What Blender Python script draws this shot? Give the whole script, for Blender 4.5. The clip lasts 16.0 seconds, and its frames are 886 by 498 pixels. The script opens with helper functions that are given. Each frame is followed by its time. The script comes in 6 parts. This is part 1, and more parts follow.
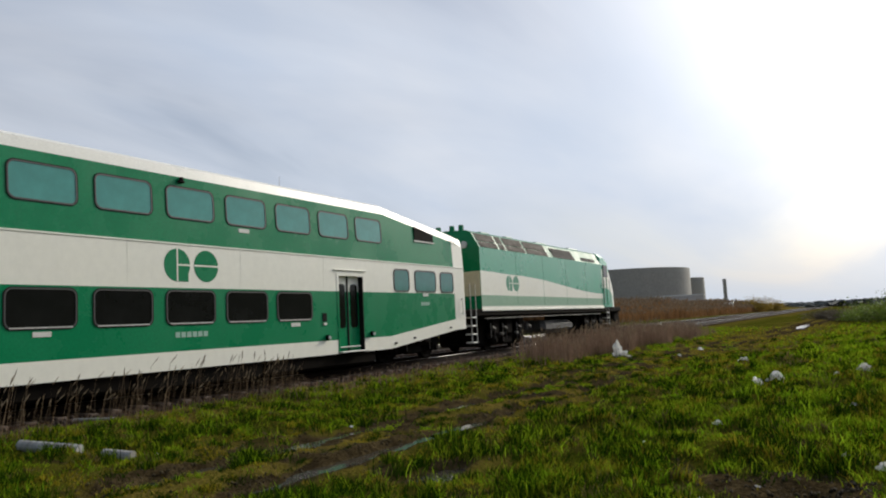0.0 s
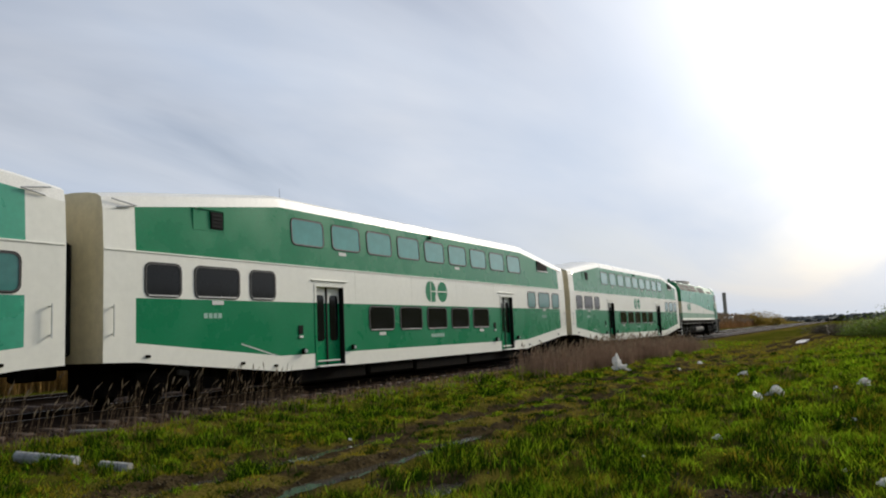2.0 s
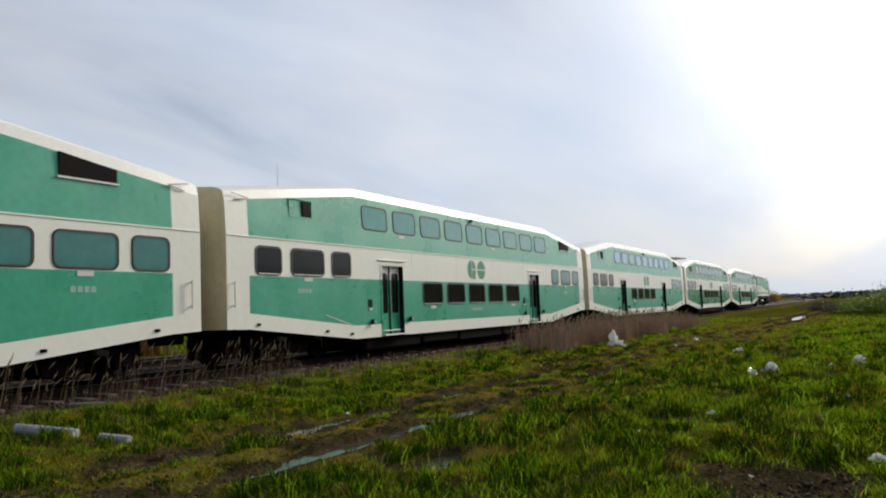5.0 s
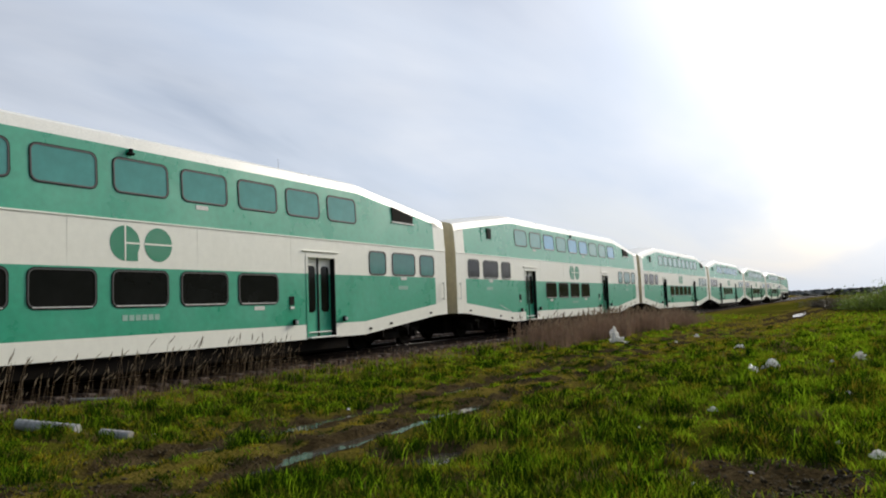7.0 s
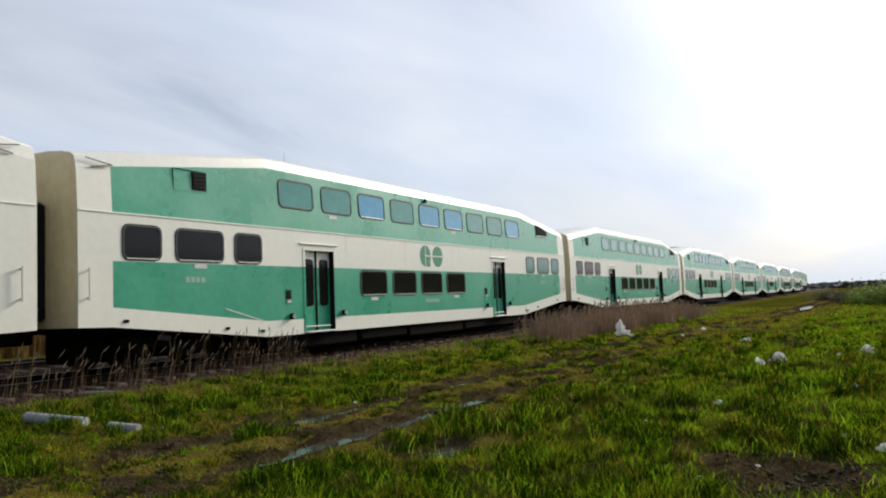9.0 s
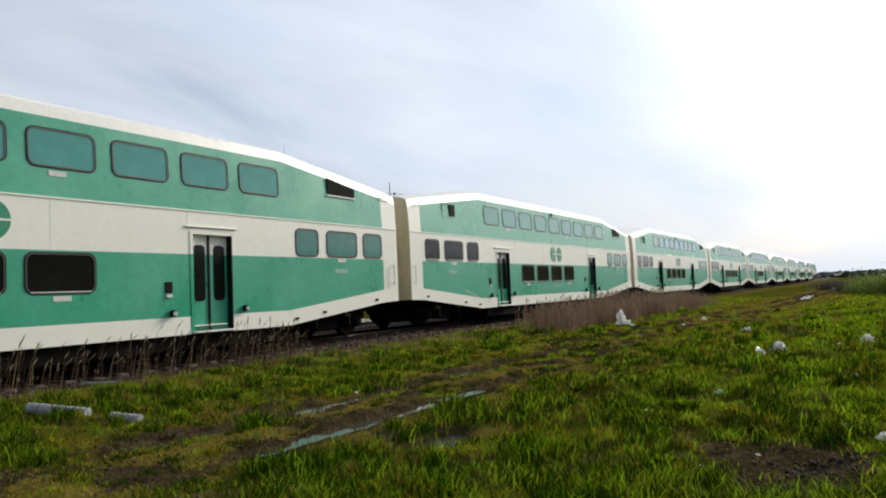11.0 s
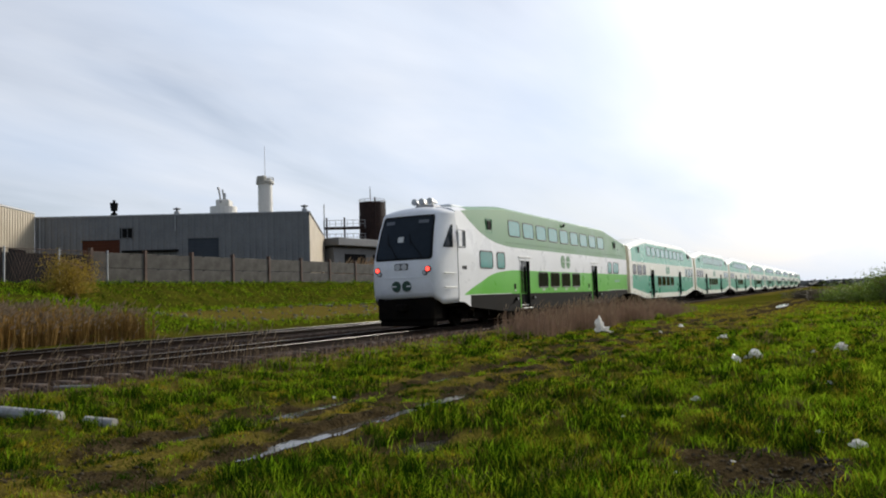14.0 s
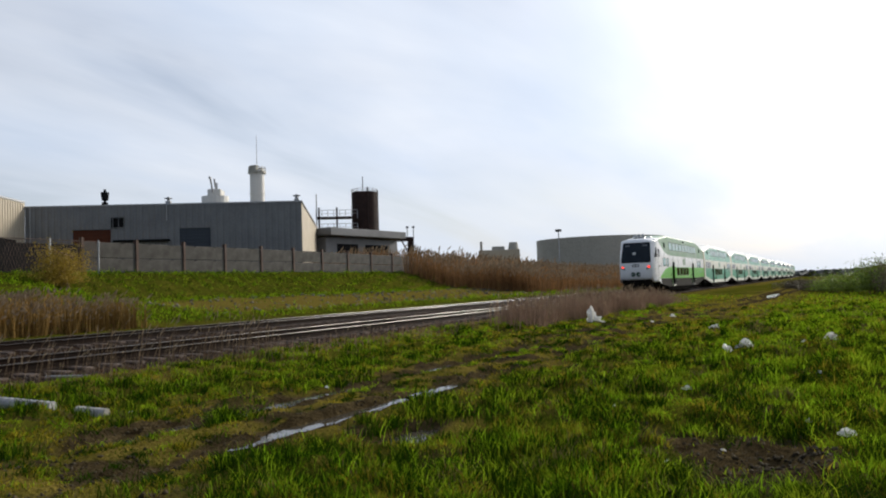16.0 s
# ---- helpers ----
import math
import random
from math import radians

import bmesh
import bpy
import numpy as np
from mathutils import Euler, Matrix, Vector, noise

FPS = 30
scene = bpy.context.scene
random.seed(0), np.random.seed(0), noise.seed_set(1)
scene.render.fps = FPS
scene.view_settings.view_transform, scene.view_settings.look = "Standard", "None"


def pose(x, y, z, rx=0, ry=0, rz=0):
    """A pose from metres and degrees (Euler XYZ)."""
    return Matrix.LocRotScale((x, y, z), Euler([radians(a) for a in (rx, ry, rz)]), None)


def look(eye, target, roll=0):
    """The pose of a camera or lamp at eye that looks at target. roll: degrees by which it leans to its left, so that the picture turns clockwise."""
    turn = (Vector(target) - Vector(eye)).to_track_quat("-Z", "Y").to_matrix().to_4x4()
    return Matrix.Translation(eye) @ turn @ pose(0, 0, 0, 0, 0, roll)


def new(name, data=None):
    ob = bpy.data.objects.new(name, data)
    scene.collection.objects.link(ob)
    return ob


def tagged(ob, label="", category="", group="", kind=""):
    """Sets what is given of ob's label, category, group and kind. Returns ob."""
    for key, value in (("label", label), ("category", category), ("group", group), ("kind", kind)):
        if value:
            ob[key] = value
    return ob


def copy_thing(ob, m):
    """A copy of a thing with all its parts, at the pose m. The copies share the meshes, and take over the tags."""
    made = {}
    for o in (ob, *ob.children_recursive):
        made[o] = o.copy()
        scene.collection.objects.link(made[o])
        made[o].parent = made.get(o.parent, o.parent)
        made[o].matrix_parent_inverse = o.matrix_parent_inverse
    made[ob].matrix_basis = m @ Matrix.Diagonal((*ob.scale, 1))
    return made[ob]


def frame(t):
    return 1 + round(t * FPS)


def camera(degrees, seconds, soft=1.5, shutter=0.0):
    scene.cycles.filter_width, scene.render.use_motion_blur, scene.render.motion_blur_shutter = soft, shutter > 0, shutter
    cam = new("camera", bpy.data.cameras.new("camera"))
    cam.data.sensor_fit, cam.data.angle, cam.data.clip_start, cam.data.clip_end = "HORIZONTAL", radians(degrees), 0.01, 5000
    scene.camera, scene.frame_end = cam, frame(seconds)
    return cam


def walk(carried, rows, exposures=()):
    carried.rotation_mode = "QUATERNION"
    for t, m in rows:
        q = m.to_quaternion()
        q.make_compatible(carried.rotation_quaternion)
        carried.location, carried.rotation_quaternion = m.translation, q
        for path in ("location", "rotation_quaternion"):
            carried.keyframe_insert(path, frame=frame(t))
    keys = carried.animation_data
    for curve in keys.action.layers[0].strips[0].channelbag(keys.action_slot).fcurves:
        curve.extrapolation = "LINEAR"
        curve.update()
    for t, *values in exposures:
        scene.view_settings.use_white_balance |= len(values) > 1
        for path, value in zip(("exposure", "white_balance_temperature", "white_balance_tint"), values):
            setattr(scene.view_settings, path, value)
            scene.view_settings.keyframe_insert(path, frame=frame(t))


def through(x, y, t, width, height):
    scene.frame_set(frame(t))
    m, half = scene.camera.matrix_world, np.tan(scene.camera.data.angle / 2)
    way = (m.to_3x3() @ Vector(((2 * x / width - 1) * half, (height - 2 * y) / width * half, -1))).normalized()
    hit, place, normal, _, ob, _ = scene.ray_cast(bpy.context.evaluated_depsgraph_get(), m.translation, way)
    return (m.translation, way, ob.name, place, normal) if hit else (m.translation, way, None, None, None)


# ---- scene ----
EYE = (0.0, 0.0, 1.5)


def aim(yaw, pitch, roll):
    a, p = radians(yaw), radians(pitch)
    x, y, z = EYE
    return look(EYE, (x + math.cos(a) * math.cos(p), y + math.sin(a) * math.cos(p), z + math.sin(p)), roll)


cam = camera(60.83, 16.0, soft=2.0)
# seconds, yaw from the track's heading, pitch, roll
TURNS = (
    (0.0, 28.598, 5.599, -2.820),
    (0.5, 28.598, 5.955, -2.843),
    (1.0, 28.375, 6.252, -2.878),
    (1.5, 28.352, 6.399, -2.992),
    (2.0, 28.527, 6.542, -2.545),
    (2.5, 28.759, 5.849, -2.363),
    (3.0, 28.625, 5.091, -2.289),
    (3.5, 28.460, 4.836, -2.189),
    (4.0, 28.450, 4.755, -2.212),
    (6.5, 28.478, 4.512, -2.237),
    (7.0, 28.530, 4.412, -2.184),
    (7.5, 28.614, 4.481, -2.149),
    (8.0, 28.674, 4.493, -2.174),
    (8.5, 28.737, 4.213, -2.214),
    (9.0, 28.998, 3.929, -2.247),
    (9.5, 29.168, 3.590, -2.328),
    (10.0, 29.225, 3.130, -2.305),
    (12.5, 28.603, 3.507, -2.447),
    (13.0, 28.253, 3.517, -2.477),
    (13.5, 27.703, 3.429, -2.176),
    (14.0, 27.546, 3.540, -1.857),
    (14.5, 27.543, 3.480, -1.856),
    (15.0, 27.283, 3.274, -1.854),
    (15.5, 27.101, 2.988, -1.921),
    (16.0, 27.004, 2.758, -1.838),
)
walk(cam, [(t, aim(a, b, c)) for t, a, b, c in TURNS],
     exposures=((0.0, -0.24), (4.0, -0.22), (7.0, -0.10), (10.0, 0.0), (13.0, 0.06), (16.0, 0.03)))

# ---- light ----
SUN_AZ, SUN_EL = -17.0, 25.0
sun = new("sun", bpy.data.lights.new("sun", "SUN"))
sun.data.energy, sun.data.angle, sun.data.color = 3.9, radians(14), (1.0, 0.92, 0.78)
sun_way = Vector((math.cos(radians(SUN_AZ)) * math.cos(radians(SUN_EL)),
                  math.sin(radians(SUN_AZ)) * math.cos(radians(SUN_EL)), math.sin(radians(SUN_EL))))
sun.matrix_world = look((0, 0, 60), Vector((0, 0, 60)) - sun_way)


def nd(nt, kind, **sets):
    n = nt.nodes.new(kind)
    for k, v in sets.items():
        if k in n.inputs:
            n.inputs[k].default_value = v
        else:
            setattr(n, k, v)
    return n


def math_node(nt, op, a, b=None, clamp=False):
    n = nt.nodes.new("ShaderNodeMath")
    n.operation, n.use_clamp = op, clamp
    for i, v in enumerate((a, b)):
        if v is None:
            continue
        if isinstance(v, (int, float)):
            n.inputs[i].default_value = v
        else:
            nt.links.new(v, n.inputs[i])
    return n.outputs[0]


def mix_node(nt, fac, a, b, mode="MIX"):
    n = nt.nodes.new("ShaderNodeMix")
    n.data_type, n.blend_type = "RGBA", mode
    for sock, v in ((n.inputs[0], fac), (n.inputs[6], a), (n.inputs[7], b)):
        if isinstance(v, (int, float)):
            sock.default_value = v
        elif isinstance(v, tuple):
            sock.default_value = (*v, 1) if len(v) == 3 else v
        else:
            nt.links.new(v, sock)
    return n.outputs[2]


def ramp_node(nt, fac, stops):
    n = nt.nodes.new("ShaderNodeValToRGB")
    while len(n.color_ramp.elements) < len(stops):
        n.color_ramp.elements.new(0.5)
    for e, (p, c) in zip(n.color_ramp.elements, stops):
        e.position = p
        e.color = (*c, 1) if isinstance(c, tuple) else (c, c, c, 1)
    nt.links.new(fac, n.inputs[0])
    return n.outputs[0]


def make_world():
    w = bpy.data.worlds.new("sky")
    scene.world = w
    w.use_nodes = True
    nt = w.node_tree
    nt.nodes.clear()
    out = nt.nodes.new("ShaderNodeOutputWorld")
    bg = nd(nt, "ShaderNodeBackground", Strength=1.0)
    nt.links.new(bg.outputs[0], out.inputs[0])
    sky = nt.nodes.new("ShaderNodeTexSky")
    sky.sky_type, sky.sun_disc = "NISHITA", False
    sky.sun_elevation, sky.sun_rotation = radians(SUN_EL), radians(90 - SUN_AZ)
    sky.air_density, sky.dust_density = 1.0, 2.0
    clear = mix_node(nt, 1.0, sky.outputs[0], (0.085, 0.088, 0.097), "MULTIPLY")
    tc = nt.nodes.new("ShaderNodeTexCoord")
    sep = nt.nodes.new("ShaderNodeSeparateXYZ")
    nt.links.new(tc.outputs["Generated"], sep.inputs[0])
    up = math_node(nt, "ADD", math_node(nt, "MAXIMUM", sep.outputs[2], 0.0), 0.16)
    flat = nt.nodes.new("ShaderNodeCombineXYZ")
    nt.links.new(math_node(nt, "DIVIDE", sep.outputs[0], up), flat.inputs[0])
    nt.links.new(math_node(nt, "DIVIDE", sep.outputs[1], up), flat.inputs[1])
    mp = nt.nodes.new("ShaderNodeMapping")
    mp.inputs["Rotation"].default_value = (0, 0, radians(35))
    mp.inputs["Scale"].default_value = (0.55, 1.25, 1.0)
    mp.inputs["Location"].default_value = (3.1, 0.7, 0.0)
    nt.links.new(flat.outputs[0], mp.inputs[0])
    n1 = nd(nt, "ShaderNodeTexNoise", Scale=0.62, Detail=6.0, Roughness=0.52, Distortion=0.8)
    nt.links.new(mp.outputs[0], n1.inputs["Vector"])
    cover = ramp_node(nt, n1.outputs[0], ((0.30, 0.0), (0.47, 0.68), (0.62, 1.0)))
    # thin bright veil round the hidden sun
    dot = nt.nodes.new("ShaderNodeVectorMath")
    dot.operation = "DOT_PRODUCT"
    nt.links.new(tc.outputs["Generated"], dot.inputs[0])
    dot.inputs[1].default_value = sun_way
    facing = math_node(nt, "MAXIMUM", dot.outputs["Value"], 0.0)
    veil = math_node(nt, "ADD", math_node(nt, "MULTIPLY", math_node(nt, "POWER", facing, 22.0), 2.6),
                     math_node(nt, "MULTIPLY", math_node(nt, "POWER", facing, 3.0), 0.16))
    high = math_node(nt, "MULTIPLY", math_node(nt, "ADD", sep.outputs[2], 0.03), 4.5, True)
    veil = math_node(nt, "MULTIPLY", veil, math_node(nt, "ADD", math_node(nt, "MULTIPLY", high, 0.75), 0.25))
    n2 = nd(nt, "ShaderNodeTexNoise", Scale=1.5, Detail=4.0, Roughness=0.5)
    nt.links.new(mp.outputs[0], n2.inputs["Vector"])
    tone = ramp_node(nt, n2.outputs[0], ((0.3, (0.62, 0.72, 0.89)), (0.7, (0.85, 0.89, 0.97))))
    turned = ramp_node(nt, math_node(nt, "ADD", math_node(nt, "MULTIPLY", dot.outputs["Value"], 0.5), 0.5), ((0.12, 0.06), (0.78, 1.0)))
    base = mix_node(nt, math_node(nt, "MULTIPLY", cover, turned), clear, tone)
    low = math_node(nt, "POWER", 2.718, math_node(nt, "MULTIPLY", math_node(nt, "MAXIMUM", sep.outputs[2], 0.0), -7.0))
    base = mix_node(nt, math_node(nt, "MULTIPLY", low, 0.95), base, (0.70, 0.76, 0.85))
    glow = nt.nodes.new("ShaderNodeCombineXYZ")
    for i in range(3):
        nt.links.new(veil, glow.inputs[i])
    nt.links.new(mix_node(nt, 1.0, base, glow.outputs[0], "ADD"), bg.inputs[0])


make_world()

# ---- materials ----
MATS = {}


def surface(name, colour, rough=0.6, metal=0.0, other=None, scale=3.0, grain=40.0, amount=0.35, bump=0.0, bump_scale=None,
            streak=0.0, ior=1.5, coat=0.0, spec=0.5, stretch=(1, 1, 1), island=0.0, through=0.0):
    """A painted, woven, rusted or grown surface: two scales of variation, optional relief and vertical dirt streaks."""
    m = bpy.data.materials.new(name)
    m.use_nodes = True
    nt = m.node_tree
    b = nt.nodes["Principled BSDF"]
    tc = nt.nodes.new("ShaderNodeTexCoord")
    mp = nt.nodes.new("ShaderNodeMapping")
    mp.inputs["Scale"].default_value = stretch
    nt.links.new(tc.outputs["Object"], mp.inputs[0])
    big = nd(nt, "ShaderNodeTexNoise", Scale=scale, Detail=5.0, Roughness=0.6)
    fine = nd(nt, "ShaderNodeTexNoise", Scale=grain, Detail=3.0, Roughness=0.6)
    nt.links.new(mp.outputs[0], big.inputs["Vector"])
    nt.links.new(mp.outputs[0], fine.inputs["Vector"])
    other = other or tuple(c * 0.72 for c in colour)
    fac = ramp_node(nt, big.outputs[0], ((0.35, 0.0), (0.68, 1.0)))
    fac = math_node(nt, "MULTIPLY", fac, amount)
    col = mix_node(nt, fac, colour, other)
    g = ramp_node(nt, fine.outputs[0], ((0.25, 1 - 0.35 * amount), (0.75, 1 + 0.1 * amount)))
    col = mix_node(nt, 1.0, col, g, "MULTIPLY")
    if streak:
        sm = nt.nodes.new("ShaderNodeMapping")
        sm.inputs["Scale"].default_value = (2.2, 2.2, 0.18)
        nt.links.new(tc.outputs["Object"], sm.inputs[0])
        sn = nd(nt, "ShaderNodeTexNoise", Scale=1.6, Detail=6.0, Roughness=0.65)
        nt.links.new(sm.outputs[0], sn.inputs["Vector"])
        sf = math_node(nt, "MULTIPLY", ramp_node(nt, sn.outputs[0], ((0.48, 0.0), (0.75, 1.0))), streak)
        col = mix_node(nt, sf, col, tuple(c * 0.45 + 0.02 for c in colour))
    if island:
        geo = nt.nodes.new("ShaderNodeNewGeometry")
        rf = ramp_node(nt, geo.outputs["Random Per Island"], ((0.0, 1 - island), (1.0, 1 + island)))
        col = mix_node(nt, 1.0, col, rf, "MULTIPLY")
    nt.links.new(col, b.inputs["Base Color"])
    rr = ramp_node(nt, big.outputs[0], ((0.3, max(0.02, rough - 0.08)), (0.7, min(1.0, rough + 0.1))))
    nt.links.new(rr, b.inputs["Roughness"])
    b.inputs["Metallic"].default_value = metal
    b.inputs["IOR"].default_value = ior
    b.inputs["Specular IOR Level"].default_value = spec
    b.inputs["Coat Weight"].default_value = coat
    b.inputs["Coat Roughness"].default_value = 0.15
    if bump:
        bn = nd(nt, "ShaderNodeBump", Strength=bump, Distance=0.02)
        src = fine
        if bump_scale:
            src = nd(nt, "ShaderNodeTexNoise", Scale=bump_scale, Detail=4.0, Roughness=0.6)
            nt.links.new(mp.outputs[0], src.inputs["Vector"])
        nt.links.new(src.outputs[0], bn.inputs["Height"])
        nt.links.new(bn.outputs[0], b.inputs["Normal"])
    if through:
        tr = nt.nodes.new("ShaderNodeBsdfTranslucent")
        nt.links.new(col, tr.inputs["Color"])
        ms = nd(nt, "ShaderNodeMixShader", Fac=through)
        nt.links.new(b.outputs[0], ms.inputs[1])
        nt.links.new(tr.outputs[0], ms.inputs[2])
        nt.links.new(ms.outputs[0], nt.nodes["Material Output"].inputs[0])
    MATS[name] = m
    return m


def lamp_surface(name, colour, strength):
    m = bpy.data.materials.new(name)
    m.use_nodes = True
    b = m.node_tree.nodes["Principled BSDF"]
    b.inputs["Base Color"].default_value = (*colour, 1)
    b.inputs["Emission Color"].default_value = (*colour, 1)
    b.inputs["Emission Strength"].default_value = strength
    return m


cream = surface("cream_paint", (0.79, 0.78, 0.69), 0.36, other=(0.66, 0.64, 0.54), scale=0.9, grain=6, amount=0.18, streak=0.06)
roof_white = surface("roof_white", (0.80, 0.79, 0.73), 0.32, other=(0.68, 0.67, 0.6), scale=1.2, amount=0.5, streak=0.12)
green_deep = surface("deep_green_paint", (0.001, 0.19, 0.072), 0.28, other=(0.003, 0.22, 0.09), spec=0.22, scale=0.8, grain=20, amount=0.6, streak=0.12)
green_worn = surface("worn_green_paint", (0.026, 0.315, 0.180), 0.3, other=(0.05, 0.385, 0.25), spec=0.75, scale=0.6, grain=6, amount=0.5, streak=0.15)
sage_green = surface("faded_sage_paint", (0.20, 0.36, 0.24), 0.4, other=(0.26, 0.42, 0.30), scale=0.7, grain=8, amount=0.5, streak=0.2)
shoulder_green = surface("weathered_shoulder_green", (0.055, 0.20, 0.125), 0.55, other=(0.10, 0.27, 0.19), spec=0.2, scale=0.9, grain=8, amount=0.6, streak=0.15)
# green roof paint made paler to paint in the sky's sheen
pale_green = surface("chalky_green_roof", (0.20, 0.33, 0.26), 0.5, other=(0.28, 0.40, 0.33), scale=0.9, grain=8, amount=0.6, streak=0.15)
tan_wall = surface("weathered_beige", (0.68, 0.62, 0.44), 0.6, other=(0.58, 0.52, 0.35), scale=1.2, grain=5, amount=0.5, streak=0.2)
olive_green = surface("mid_green_paint", (0.060, 0.20, 0.050), 0.34, other=(0.09, 0.24, 0.075), scale=0.7, amount=0.6, streak=0.1)
lime_green = surface("lime_green_paint", (0.095, 0.43, 0.012), 0.32, other=(0.12, 0.48, 0.03), scale=0.8, amount=0.5, streak=0.1)
snow_white = surface("white_paint", (0.82, 0.82, 0.82), 0.3, other=(0.75, 0.75, 0.74), scale=0.8, amount=0.5, streak=0.12)
charcoal = surface("charcoal_paint", (0.012, 0.012, 0.012), 0.8, other=(0.022, 0.020, 0.017), scale=1.5, amount=0.8, spec=0.04, streak=0.2)
# black running gear, pushed darker to paint the shadow beneath the train
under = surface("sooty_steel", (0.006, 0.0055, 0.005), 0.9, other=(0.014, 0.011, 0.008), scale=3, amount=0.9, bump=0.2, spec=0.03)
black_rubber = surface("black_rubber", (0.008, 0.008, 0.008), 0.8, other=(0.014, 0.014, 0.014), scale=5, amount=0.5, spec=0.12)
brake_grey = surface("dusty_brake_gear", (0.12, 0.115, 0.105), 0.7, other=(0.05, 0.045, 0.04), scale=5, amount=0.8, spec=0.2)
screen_mesh = surface("screen_mesh", (0.055, 0.045, 0.035), 0.8, other=(0.03, 0.025, 0.02), scale=4, grain=120, amount=0.7, spec=0.2)
dark_metal = surface("dark_anodised_rim", (0.03, 0.031, 0.031), 0.55, 0.0, other=(0.05, 0.05, 0.05), scale=6, amount=0.5)
window_rim = surface("dark_gasket", (0.012, 0.013, 0.013), 0.7, other=(0.025, 0.025, 0.025), scale=6, amount=0.5, spec=0.08)
chrome_rim = surface("dull_aluminium", (0.4, 0.4, 0.4), 0.35, 0.9, other=(0.4, 0.4, 0.4), scale=6, amount=0.5)
glass_up = surface("tinted_glass", (0.050, 0.25, 0.21), 0.04, other=(0.065, 0.29, 0.25), scale=0.6, grain=3, amount=0.6, ior=1.6)
# front-end panes: the sky's teal reflection is put into the dark glass colour
glass_end = surface("deep_tinted_glass", (0.034, 0.17, 0.145), 0.04, other=(0.05, 0.21, 0.18), scale=0.6, grain=3, amount=0.6, ior=1.6)
glass_blue = surface("blue_tinted_glass", (0.06, 0.30, 0.50), 0.04, other=(0.08, 0.34, 0.55), scale=0.6, grain=3, amount=0.6, ior=1.6)
glass_front = surface("windscreen_glass", (0.010, 0.016, 0.022), 0.04, other=(0.02, 0.028, 0.036), scale=1.2, grain=3, amount=0.6, ior=1.45, spec=0.22)
emblem_dark = surface("dark_emblem_green", (0.004, 0.04, 0.02), 0.4, other=(0.01, 0.05, 0.03), scale=3, amount=0.5)
glass_low = surface("dark_glass", (0.008, 0.009, 0.009), 0.05, other=(0.014, 0.014, 0.014), scale=0.8, grain=3, amount=0.6, ior=1.45, spec=0.3)
faint_mark = surface("faint_lettering", (0.30, 0.46, 0.38), 0.5, other=(0.2, 0.38, 0.3), scale=8, amount=0.6)
plate_white = surface("white_plate", (0.62, 0.62, 0.58), 0.5, other=(0.5, 0.5, 0.46), scale=8, amount=0.6)
step_metal = surface("bare_step_metal", (0.6, 0.6, 0.58), 0.4, 0.6, other=(0.4, 0.38, 0.35), scale=8, amount=0.7)
faded_mark = surface("faded_green_mark", (0.015, 0.22, 0.115), 0.4, other=(0.04, 0.25, 0.15), scale=2, amount=0.6)
tail_red = lamp_surface("tail_lamp_red", (1.0, 0.06, 0.04), 3.0)
lamp_glass = surface("lamp_glass", (0.5, 0.5, 0.5), 0.1, other=(0.4, 0.4, 0.4), amount=0.3)


